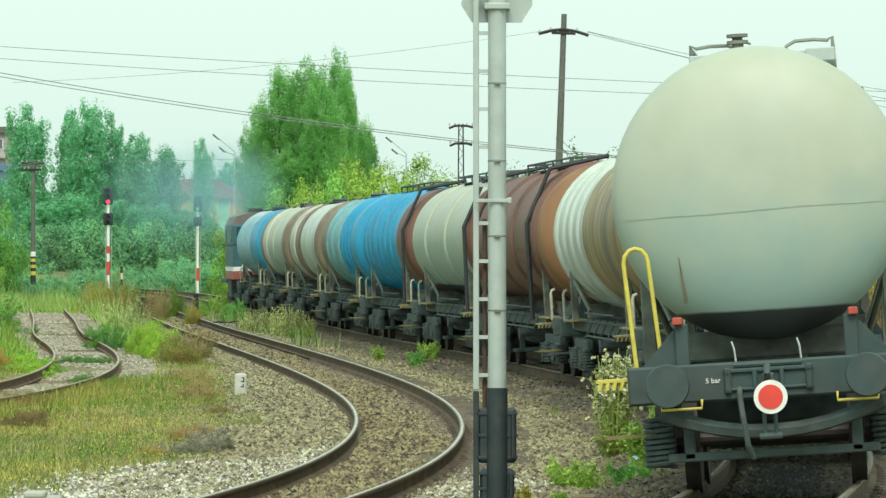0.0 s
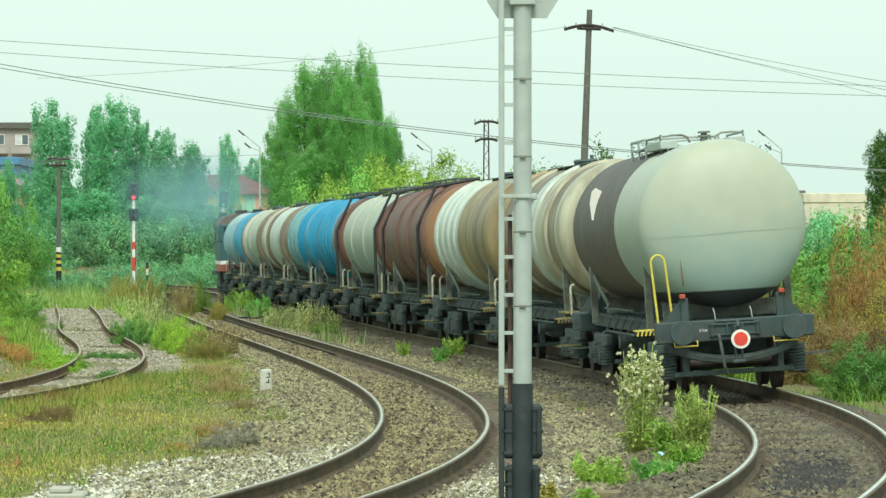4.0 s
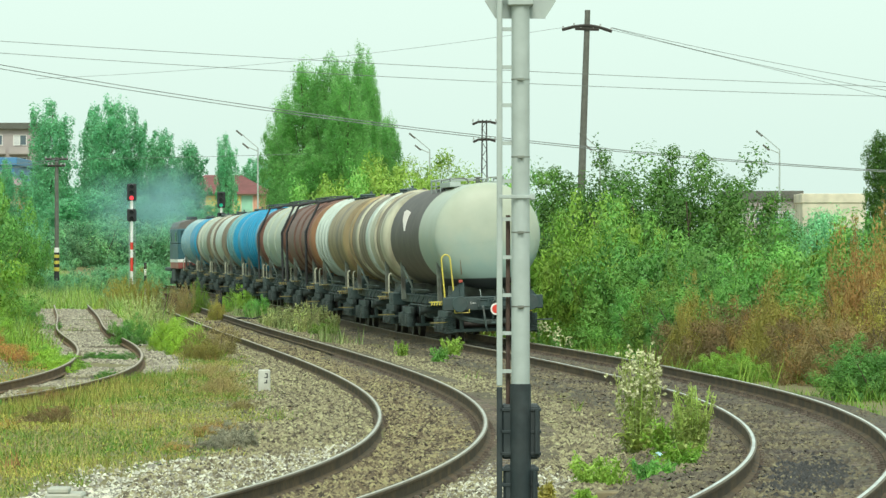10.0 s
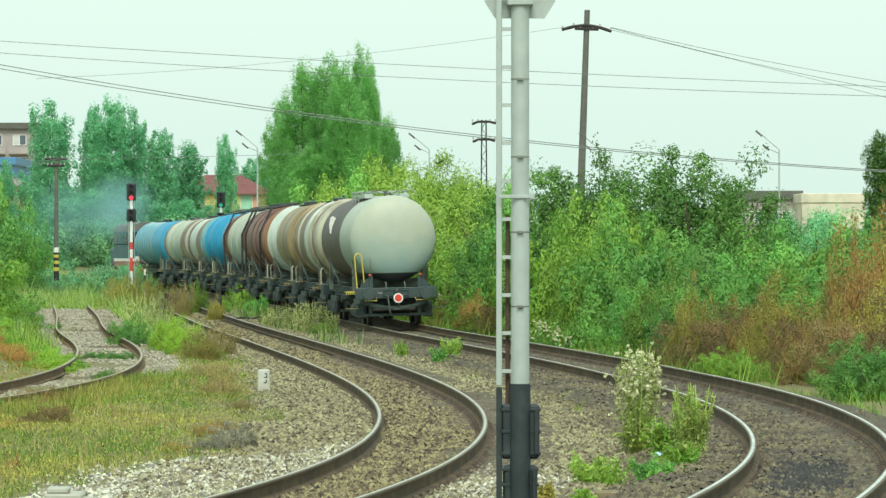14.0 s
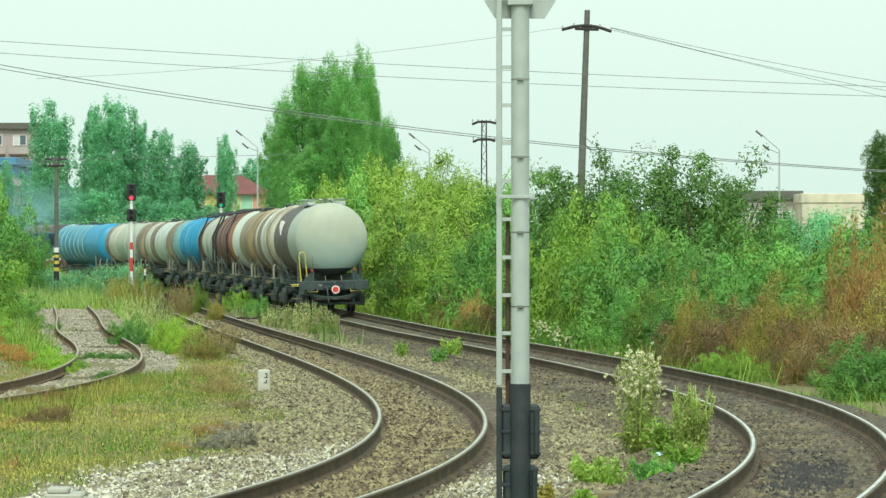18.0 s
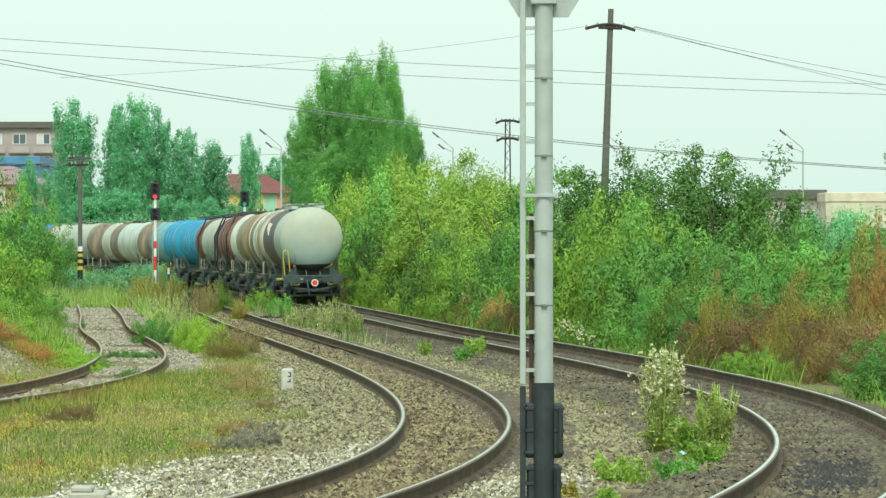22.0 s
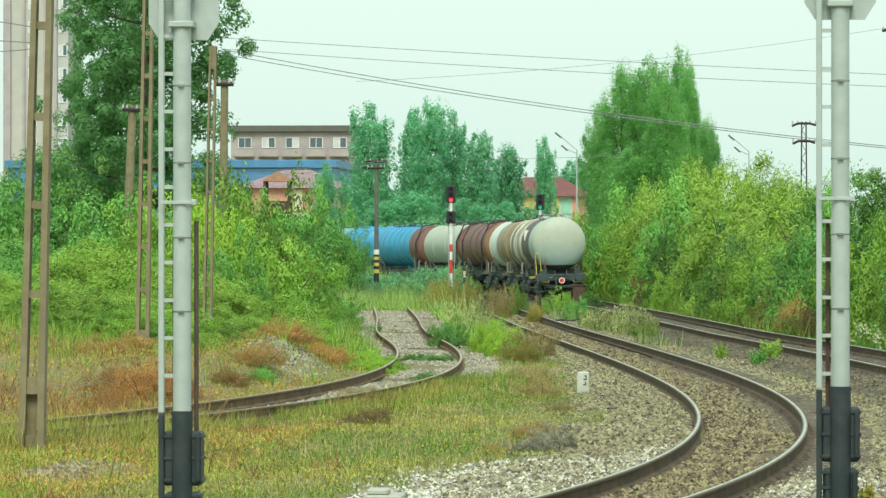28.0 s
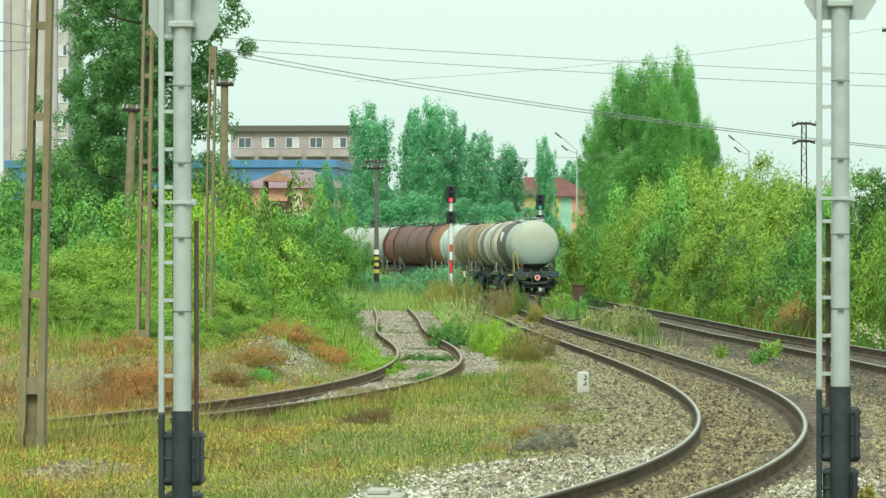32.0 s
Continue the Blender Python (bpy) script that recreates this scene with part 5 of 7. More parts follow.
def smoke_material():
    m = bpy.data.materials.new("smoke")
    m.use_nodes = True
    n, k = m.node_tree.nodes, m.node_tree.links
    n.clear()
    co = n.new("ShaderNodeTexCoord")
    sep = n.new("ShaderNodeSeparateXYZ")
    k.new(co.outputs["Object"], sep.inputs[0])
    flat = n.new("ShaderNodeCombineXYZ")
    k.new(sep.outputs["X"], flat.inputs["X"])
    k.new(sep.outputs["Z"], flat.inputs["Z"])
    dist = n.new("ShaderNodeVectorMath")
    dist.operation = 'LENGTH'
    k.new(flat.outputs[0], dist.inputs[0])
    tex = n.new("ShaderNodeTexNoise")
    tex.inputs["Scale"].default_value, tex.inputs["Detail"].default_value = 1.6, 5
    k.new(co.outputs["Object"], tex.inputs["Vector"])
    fall = n.new("ShaderNodeMapRange")
    fall.interpolation_type = 'SMOOTHSTEP'
    fall.inputs["From Min"].default_value, fall.inputs["From Max"].default_value = 0.95, 0.1
    fall.inputs["To Max"].default_value = 0.42
    k.new(dist.outputs["Value"], fall.inputs["Value"])
    mul = n.new("ShaderNodeMath")
    mul.operation = 'MULTIPLY'
    k.new(fall.outputs[0], mul.inputs[0])
    k.new(tex.outputs["Fac"], mul.inputs[1])
    clear = n.new("ShaderNodeBsdfTransparent")
    grey = n.new("ShaderNodeBsdfDiffuse")
    grey.inputs[0].default_value = (0.22, 0.42, 0.46, 1)
    mix = n.new("ShaderNodeMixShader")
    k.new(mul.outputs[0], mix.inputs[0])
    k.new(clear.outputs[0], mix.inputs[1])
    k.new(grey.outputs[0], mix.inputs[2])
    out = n.new("ShaderNodeOutputMaterial")
    k.new(mix.outputs[0], out.inputs[0])
    return m


M["smoke"] = smoke_material()
SMOKE = tagged(new("exhaust_smoke"), "thin blue-grey diesel smoke trailing over the locomotive", "smoke")
for i, (x, y, z, rx, rz) in enumerate(((-3.0, -9, 5.2, 3.0, 2.2), (-2.0, 0, 4.3, 2.4, 1.9), (-4.2, 4, 4.7, 3.4, 2.5), (-0.5, 7, 5.2, 3.0, 2.4))):
    bm = bmesh.new()
    bmesh.ops.create_icosphere(bm, subdivisions=4, radius=1.0)
    puff = part("puff", bm, "smoke", SMOKE, smooth=True)
    puff.matrix_basis = Matrix.LocRotScale((x, y, z), Euler((0, 0.3 * i, 0)), (rx, 1.2, rz))
    puff.visible_shadow = False


def train_pose(ahead, half, t):
    """Pose of a vehicle whose middle is `ahead` metres before the train's rear end, resting on two bogies half apart."""
    s = REAR + gone(t) + ahead
    a, _ = along(RIGHT, s - half)
    b, _ = along(RIGHT, s + half)
    za, zb = right_z(a[1]), right_z(b[1])
    turn = math.atan2(-(b[0] - a[0]), b[1] - a[1])
    tip = math.atan2(zb - za, math.hypot(*(b - a)))
    return Matrix.Translation(((a[0] + b[0]) / 2, (a[1] + b[1]) / 2, (za + zb) / 2)) @ Euler((tip, -float(np.interp((a[1] + b[1]) / 2, (90, 125), (0.064, 0.025))), turn)).to_matrix().to_4x4()


def motions():
    times = [i * 1.0 for i in range(33)]
    for i, (w, wheels) in enumerate(WAGONS):
        walk(w, [(t, train_pose(PITCH * (i + 0.5), PITCH / 2 - BOGIE, t)) for t in times])
    walk(LOCO, [(t, train_pose(PITCH * len(WAGONS) + 5.1, 2.7, t)) for t in times])
    walk(SMOKE, [(t, train_pose(PITCH * len(WAGONS) + 2.0, 5.2, t)) for t in times])
    ticks = [i * 0.08 for i in range(401)]
    for o in [o for w, wheels in WAGONS for o in wheels] + LOCO_WHEELS:
        y = o.location.y
        walk(o, [(t, Matrix.Translation((0, y, 0.46)) @ Matrix.Rotation(-gone(t) / 0.46, 4, 'X')) for t in ticks])


# ---- signal masts close to the camera ----
M["glow_red"] = mat("glow_red", (1.0, 0.05, 0.07), 0.3, vary=0.05, glow=1.6)
M["glow_green"] = mat("glow_green", (0.05, 1.0, 0.62), 0.3, vary=0.05, glow=0.25)
M["lens_dark"] = mat("lens_dark", (0.03, 0.035, 0.04), 0.15, vary=0.1)
M["insulator"] = mat("insulator", (0.40, 0.42, 0.40), 0.25, vary=0.05)
M["wire"] = mat("wire", (0.20, 0.23, 0.22), 0.6, vary=0.1)
M["pipe_brown"] = mat("pipe_brown", (0.08, 0.05, 0.038), 0.7, vary=0.25, scale=10)


def signal_mast(side, dist, sleeve, rung, plate, pipe_right):
    x, y = spot(side, dist)
    w = tagged(new("signal_mast"), "grey steel signal mast with ladder and dark foot, seen from behind", "signal mast", "near signal masts")
    w.location = (x, y, 0)
    bm = bmesh.new()
    rod(bm, (0, 0, sleeve - 0.1), (0, 0, plate + 1.5), 0.086, 0.083, 28)
    part("tube", bm, "mast_grey", w)
    bm = bmesh.new()
    rod(bm, (0, 0, -0.15), (0, 0, sleeve), 0.098, 0.098, 28)
    rod(bm, (0, 0, -0.15), (0, 0, 0.10), 0.2, 0.14, 20)
    part("foot_sleeve", bm, "mast_dark", w, "dark painted foot")
    bm = bmesh.new()
    box(bm, -0.222, -0.168, -0.03, 0.03, sleeve - 0.02, plate + 0.9, 0.008)
    part("ladder_stile", bm, "mast_grey", w)
    bm = bmesh.new()
    box(bm, -0.222, -0.168, -0.03, 0.03, -0.1, sleeve - 0.03, 0.008)
    part("ladder_stile", bm, "mast_dark", w, "dark lower ladder stile")
    z = rung
    while z < plate + 0.8:
        bm = bmesh.new()
        box(bm, -0.175, 0.0, -0.018, 0.018, z - 0.017, z + 0.017)
        part("rung", bm, "mast_grey", w)
        z += 0.353
    for z in (rung + 0.6, rung + 1.29, rung + 1.99, rung + 2.71):
        bm = bmesh.new()
        rod(bm, (0, 0, z - 0.007), (0, 0, z + 0.007), 0.0868, seg=28)
        box(bm, -0.03, 0.03, -0.115, -0.085, z - 0.012, z + 0.012, 0.003)
        part("clamp_band", bm, "saddle_paint", w, "dark thin clamp band")
    z = rung + 1.62
    bm = bmesh.new()
    box(bm, -0.2, 0.1, -0.105, -0.085, z - 0.017, z + 0.017, 0.004)
    part("bracket", bm, "mast_grey", w)
    bm = bmesh.new()
    box(bm, 0.088, 0.135, -0.05, 0.05, z - 0.03, z + 0.03, 0.008)
    part("bracket_box", bm, "mast_grey", w)
    bm = bmesh.new()
    k = -0.115 if not pipe_right else 0.125
    rod(bm, (k, 0.07, sleeve - 0.2), (k, 0.07, rung + 1.45), 0.022, seg=10)
    part("cable_pipe", bm, "pipe_brown", w, "brown cable pipe")
    if pipe_right:
        bm = bmesh.new()
        rod(bm, (-0.09, 0.08, sleeve - 0.2), (-0.09, 0.08, rung + 1.3), 0.012, seg=8)
        part("cable_pipe", bm, "pipe_brown", w, "brown cable pipe")
    for z0, z1, r in ((sleeve - 0.70, sleeve - 0.19, 0.18), (sleeve - 1.12, sleeve - 0.76, 0.16)):
        bm = bmesh.new()
        box(bm, -r, r, -0.02, 0.24, z0, z1, 0.025)
        for i in range(3):
            zz = z0 + (z1 - z0) * (0.1 + 0.4 * i)
            box(bm, -r - 0.012, r + 0.012, -0.03, 0.25, zz - 0.015, zz + 0.015, 0.004)
        part("relay_box", bm, "mast_dark", w, "dark cast relay box")
        bm = bmesh.new()
        rod(bm, (r - 0.03, -0.05, z0 + 0.05), (r - 0.03, -0.05, z1 - 0.05), 0.02, seg=8)
        part("hinge", bm, "mast_dark", w)
    bm = bmesh.new()
    outline = [(-0.33, plate + 0.16), (-0.23, plate), (0.23, plate), (0.33, plate + 0.16), (0.33, plate + 1.2), (0.2, plate + 1.4), (-0.2, plate + 1.4), (-0.33, plate + 1.2)]
    a = [bm.verts.new((u, 0.10, v)) for u, v in outline]
    c = [bm.verts.new((u, 0.14, v)) for u, v in outline]
    bm.faces.new(a), bm.faces.new(c[::-1])
    for i in range(8):
        bm.faces.new((a[i], c[i], c[(i + 1) % 8], a[(i + 1) % 8]))
    part("back_plate", bm, "mast_grey", w, "grey octagonal back plate")
    for z in (plate + 0.14, plate + 0.5):
        bm = bmesh.new()
        box(bm, -0.12, 0.12, -0.11, 0.1, z - 0.03, z + 0.03, 0.01)
        part("plate_clamp", bm, "mast_grey", w)
    return w


signal_mast(17.1, 42, 1.37, 1.487, 4.77, False)
signal_mast(-128.9, 42, 1.127, 1.456, 4.60, True)


# ---- far colour-light signals ----
def light_signal(side, dist, top, heads, bands, lens, label):
    """heads: (upper z, lower z); bands: (z0, z1, material); lens: (z, material)."""
    x, y = spot(side, dist)
    w = tagged(new("railway_signal"), label, "railway signal", "colour light signals")
    w.location = (x, y, 0)
    for z0, z1, m in bands:
        bm = bmesh.new()
        rod(bm, (0, 0, z0), (0, 0, z1), 0.085, seg=14)
        part("mast_section", bm, m, w)
    for i, (z1, z0) in enumerate(heads):
        bm = bmesh.new()
        box(bm, -0.26, 0.26, -0.12, 0.12, z0, z1, 0.06)
        h = part("lamp_head", bm, "black", w)
        n = 3 if z1 - z0 > 0.8 else 2
        for k in range(n):
            zz = z0 + (z1 - z0) * (k + 0.5) / n
            bm = bmesh.new()
            for a in range(7):
                p, q = math.pi * a / 7, math.pi * (a + 1) / 7
                vs = [bm.verts.new(v) for v in ((0.13 * math.cos(p), -0.12, zz + 0.13 * math.sin(p)), (0.13 * math.cos(q), -0.12, zz + 0.13 * math.sin(q)), (0.12 * math.cos(q), -0.34, zz + 0.12 * math.sin(q)), (0.12 * math.cos(p), -0.34, zz + 0.12 * math.sin(p)))]
                bm.faces.new(vs)
            part("hood", bm, "black", h)
            m = "lens_dark"
            for lz, lm in lens:
                if abs(lz - zz) < (z1 - z0) / n / 2:
                    m = lm
            bm = bmesh.new()
            rod(bm, (0, -0.115, zz), (0, -0.15, zz), 0.115, 0.10, 20)
            part("lens", bm, m, h, "glowing lens" if m != "lens_dark" else "unlit lens")
    bm = bmesh.new()
    for k in (-0.16, 0.16):
        rod(bm, (k, 0.25, 0.2), (k, 0.25, heads[0][0] - 0.5), 0.02, seg=6)
    part("rear_ladder", bm, "mast_grey", w)
    return w


light_signal(-68.9, 250, 6.4, ((6.35, 5.40), (4.95, 4.25)), ((-0.2, 0.75, "black"), (0.75, 1.5, "white"), (1.5, 2.25, "red"), (2.25, 2.7, "white"), (2.7, 3.1, "red"), (3.1, 4.3, "white"), (4.9, 5.5, "white")),
             ((5.56, "glow_red"),), "railway signal showing red on a red and white banded mast")
light_signal(-49.1, 285, 6.4, ((6.35, 5.35), (5.05, 4.45)), ((-0.2, 1.0, "white"), (1.0, 1.8, "red"), (1.8, 4.5, "white"), (4.9, 5.4, "white")), ((5.5, "glow_green"),), "railway signal with green light on a banded mast")


# ---- poles ----
def pole_slotted(side, dist, z1, w0, w1, slots, lean, label, niche=False):
    """A concrete pole pierced by a row of long slots: two flanges joined by webs."""
    x, y = spot(side, dist)
    z0 = float(ground_z(x, y)) - 0.3
    w = tagged(new("concrete_pole"), label, "utility pole", "slotted concrete poles")
    w.matrix_basis = Matrix.Translation((x, y, 0)) @ Matrix.Rotation(radians(lean), 4, 'Y')

    def half(z):
        return (w0 + (w1 - w0) * (z - z0) / (z1 - z0)) / 2
    bm = bmesh.new()
    for k in (-1, 1):
        f = 0.27
        q = [[bm.verts.new((k * h, yy, z)) for h, yy in ((half(z), -0.11), (half(z), 0.11), (half(z) * (1 - 2 * f), 0.11), (half(z) * (1 - 2 * f), -0.11))] for z in (z0, z1)]
        for i in range(4):
            bm.faces.new((q[0][i], q[0][(i + 1) % 4], q[1][(i + 1) % 4], q[1][i]))
        bm.faces.new(q[1])
    edges = [z0] + [e for s in slots for e in s] + [z1]
    for a, b in zip(edges[0::2], edges[1::2]):
        h = half((a + b) / 2) * 0.46
        box(bm, -h, h, -0.075, 0.075, a, b)
    part("shaft", bm, "concrete", w)
    if niche:
        a, b = slots[0]
        h = half((a + b) / 2) * 0.47
        part("niche_wall", box(bmesh.new(), -h, h, 0.03, 0.07, a, b), "concrete", w)
    return w


pole_slotted(-162.75, 58, 7.2, 0.34, 0.25, ((0.25, 0.78), (1.0, 2.02), (2.12, 3.18), (3.28, 4.32), (4.42, 5.5), (5.6, 6.6)), 1.4, "weathered slotted concrete pole standing in dry grass", True)
pole_slotted(-137.9, 100, 8.6, 0.31, 0.23, tuple((0.9 + i * 0.95, 1.75 + i * 0.95) for i in range(8)), 1.0, "weathered slotted concrete pole on the bushy bank")
pole_slotted(-123.4, 117, 8.0, 0.25, 0.18, tuple((1.0 + i * 0.81, 1.73 + i * 0.81) for i in range(8)), 1.2, "weathered slotted concrete pole behind bushes")


def pole_plain(side, dist, z1, r0, r1, lean, material, arms, label, bands=(), sag=0.0):
    """arms: (height, half length, drop)."""
    x, y = spot(side, dist)
    z0 = float(ground_z(x, y)) - 0.3
    w = tagged(new("utility_pole"), label, "utility pole")
    w.matrix_basis = Matrix.Translation((x, y, 0)) @ Matrix.Rotation(radians(lean), 4, 'Y')
    bm = bmesh.new()
    rod(bm, (0, 0, z0), (0, 0, z1), r0, r1, 16)
    part("shaft", bm, material, w)
    for a, b, m in bands:
        bm = bmesh.new()
        rod(bm, (0, 0, a), (0, 0, b), r0 + 0.012, seg=16)
        part("painted_band", bm, m, w)
    for z, l, drop in arms:
        bm = bmesh.new()
        for k in (-1, 1):
            pipe(bm, [(0, -r1, z), (k * l * 0.5, -r1, z - drop * 0.3), (k * l, -r1, z - drop)], 0.07, 6)
        part("crossarm", bm, "dark_steel", w)
        for k in (-1, -0.55, 0.55, 1):
            bm = bmesh.new()
            zz = z - drop * (0.3 + 0.7 * (abs(k) - 0.5) / 0.5 if abs(k) > 0.5 else 0.3)
            rod(bm, (k * l * 0.96, -r1, zz), (k * l * 0.96, -r1, zz + 0.16), 0.05, 0.035, 10)
            part("insulator", bm, "insulator", w)
    return w


pole_plain(29.6, 190, 12.75, 0.19, 0.115, 2.0, "grey_concrete", ((12.1, 1.05, 0.22), (11.95, 0.5, 0.0)), "tall tapered concrete power pole rising behind shrubs")
pole_plain(-85.5, 240, 7.6, 0.13, 0.10, 0.0, "grey_concrete", ((7.5, 0.6, 0.0), (7.15, 0.45, 0.0)), "grey pole with black and yellow painted bands",
           ((0.6, 1.55, "black"), (1.55, 1.75, "yellow"), (1.75, 1.93, "black"), (1.93, 2.1, "yellow"), (2.1, 2.26, "black"), (2.26, 2.42, "yellow"), (2.42, 2.54, "black"), (2.54, 2.8, "white")))
pole_plain(-142, 143.5, 7.35, 0.18, 0.125, 2.2, "concrete", ((7.2, 0.3, 0.0),), "weathered concrete pole with white insulator behind bushes")
pole_plain(-120, 143.5, 8.15, 0.155, 0.12, 0.6, "concrete", ((8.0, 0.3, 0.0),), "weathered concrete pole behind bushes")


def lattice_pole(side, dist, z1):
    x, y = spot(side, dist)
    w = tagged(new("lattice_pole"), "dark steel lattice power pole with two crossarms", "utility pole")
    w.location = (x, y, 0)
    bm = bmesh.new()
    for a, b in ((-1, -1), (1, -1), (1, 1), (-1, 1)):
        rod(bm, (a * 0.26, b * 0.26, -0.2), (a * 0.15, b * 0.15, z1), 0.05, seg=6)
    z, k = 0.3, 1
    while z < z1 - 0.5:
        h = 0.26 - 0.13 * z / z1
        rod(bm, (-h * k, -h, z), (h * k, -h, z + 0.5), 0.02, seg=5)
        rod(bm, (-h, h * k, z), (-h, -h * k, z + 0.5), 0.02, seg=5)
        z, k = z + 0.5, -k
    part("lattice", bm, "dark_steel", w)
    for zz, l in ((z1 - 0.15, 0.85), (z1 - 1.4, 0.8)):
        bm = bmesh.new()
        pipe(bm, [(-l, 0, zz - 0.16), (-l * 0.5, 0, zz + 0.02), (l * 0.5, 0, zz + 0.02), (l, 0, zz - 0.10)], 0.09, 6)
        part("crossarm", bm, "dark_steel", w)
        for kk in (-0.95, -0.5, 0.5, 0.95):
            bm = bmesh.new()
            rod(bm, (kk * l, 0, zz), (kk * l, 0, zz + 0.22), 0.06, 0.04, 8)
            part("insulator", bm, "insulator", w)


lattice_pole(9.1, 320, 11.9)


def street_lamp(side, dist, top, reach):
    x, y = spot(side, dist)
    z1 = high(top, dist)
    w = tagged(new("street_lamp"), "thin grey street lamp with two angled arms", "street lamp", "street lamps")
    w.location = (x, y, 0)
    bm = bmesh.new()
    rod(bm, (0, 0, 0), (0, 0, z1), 0.11, 0.06, 12)
    part("post", bm, "mast_grey", w)
    for l, up in ((reach, reach * 0.85), (reach * 0.6, 0.35)):
        bm = bmesh.new()
        rod(bm, (0, 0, z1 - (0 if l == reach else 0.3)), (-l, 0, z1 + up - (0 if l == reach else 0.3)), 0.045, seg=8)
        part("arm", bm, "mast_grey", w)
        bm = bmesh.new()
        zz = z1 + up - (0 if l == reach else 0.3)
        m = Matrix.Translation((-l - 0.25, 0, zz + 0.12)) @ Matrix.Rotation(radians(40), 4, 'Y')
        bmesh.ops.create_cube(bm, size=1.0, matrix=m @ Matrix.Diagonal((0.7, 0.28, 0.15, 1)))
        part("lamp_head", bm, "grey_concrete", w)


for a in ((74.4, 380, 22.5, 1.45), (-41, 400, 22.9, 1.4), (-3, 400, 22.5, 1.3), (34.7, 400, 22.5, 1.3)):
    street_lamp(*a)


def wire(points, dist, r=0.018):
    """A cable through places given by bearing and height in thousandths."""
    bm = bmesh.new()
    (a, b, c) = points
    pts = []
    for i in range(25):
        u = i / 24
        # parabola through the three places
        t1 = (b[0] - a[0]) / (c[0] - a[0])
        s = a[0] + (c[0] - a[0]) * u
        z = a[1] * (u - t1) * (u - 1) / t1 + b[1] * u * (u - 1) / (t1 * (t1 - 1)) + c[1] * u * (u - t1) / (1 - t1)
        pts.append((s * dist / 1000, dist, high(z, dist)))
    pipe(bm, pts, r, 5)
    tagged(mesh_object("overhead_cable", bm, "wire"), "thin dark overhead cable sagging across the sky", "cable", "overhead cables")


for p, d, r in (
    (((-120, 48), (-23, 42), (110, 36)), 188, 0.013), (((-120, 45.5), (-23, 39.2), (110, 34)), 188, 0.013),
    (((-120, 45.4), (-35, 31.2), (110, 17.2)), 150, 0.015), (((-120, 44.4), (-35, 30.6), (110, 16.9)), 150, 0.014),
    (((26.3, 49.5), (-35, 41.9), (-90, 38.2)), 189.88, 0.008), (((37.3, 49.5), (60, 44.4), (110, 35.5)), 189.88, 0.012), (((37.3, 49.4), (60, 43.6), (110, 33.5)), 189.88, 0.012), (((34.7, 49.6), (62, 43.0), (110, 31.0)), 189.88, 0.010),
    (((-163, 50.6), (-172, 52.0), (-190, 54.0)), 58, 0.007), (((-163, 47.0), (-172, 47.6), (-190, 48.2)), 58, 0.007), (((-163, 45.6), (-172, 45.0), (-190, 45.2)), 58, 0.006),
    (((-85, 20.4), (-100, 19.0), (-121, 18.6)), 238, 0.014), (((-85, 20.0), (-100, 18.0), (-121, 17.2)), 238, 0.014), (((-85, 20.4), (-60, 20.8), (-30, 21.6)), 238, 0.010),
):
    wire(p, d, r)


# ---- small things by the tracks ----
M["stone_white"] = mat("stone_white", (0.50, 0.51, 0.45), 0.8, vary=0.12, scale=12, stain=(0.33, 0.31, 0.24), stain_scale=5)


def km_stone():
    x, y = spot(-39.6, 85.7)
    w = tagged(new("distance_stone"), "small white painted distance stone with dark worn figures", "marker stone")
    w.location = (x, y, 0)
    bm = bmesh.new()
    box(bm, -0.115, 0.115, -0.09, 0.09, -0.1, 0.36, 0.025)
    part("stone_block", bm, "stone_white", w)
    for x0, x1, z0, z1 in ((0.02, 0.07, 0.27, 0.29), (0.05, 0.07, 0.2, 0.29), (0.01, 0.07, 0.2, 0.22), (0.0, 0.06, 0.1, 0.12), (0.04, 0.06, 0.1, 0.17)):
        bm = bmesh.new()
        box(bm, x0, x1, -0.094, -0.088, z0, z1)
        part("figure_bar", bm, "black", w)


km_stone()


def simple(name, label, category, side, dist, boxes, material):
    x, y = spot(side, dist)
    w = tagged(new(name), label, category)
    w.location = (x, y, float(ground_z(x, y)))
    for nm, b, bev, m in boxes:
        bm = bmesh.new()
        box(bm, *b, bev)
        part(nm, bm, m or material, w)
    return w


simple("marker_post", "slim white and black banded marker post in weeds", "marker post", -65.9, 250,
       [("post_section", (-0.06, 0.06, -0.06, 0.06, -0.2, 0.85), 0.01, "white"), ("post_section", (-0.06, 0.06, -0.06, 0.06, 0.85, 1.25), 0.01, "black"),
        ("post_section", (-0.06, 0.06, -0.06, 0.06, 1.25, 1.6), 0.01, "white"), ("post_cap", (-0.08, 0.08, -0.08, 0.08, 1.6, 1.95), 0.02, "black")], "white")
simple("point_box", "rusty brown steel box beside the track", "trackside box", -60.2, 187, [("body", (-0.26, 0.26, -0.2, 0.2, -0.1, 0.78), 0.03, None), ("lid", (-0.29, 0.29, -0.23, 0.23, 0.78, 0.84), 0.01, None)], "rust")
simple("point_box", "rusty brown steel box in tall weeds", "trackside box", -40.5, 205, [("body", (-0.28, 0.28, -0.2, 0.2, -0.1, 1.1), 0.03, None), ("lid", (-0.31, 0.31, -0.23, 0.23, 1.1, 1.16), 0.01, None)], "rust")
simple("cable_post", "short dark cable post in weeds", "trackside box", -49.5, 185, [("body", (-0.1, 0.1, -0.1, 0.1, -0.1, 0.95), 0.02, None), ("cap", (-0.13, 0.13, -0.13, 0.13, 0.95, 1.0), 0.01, None)], "black")
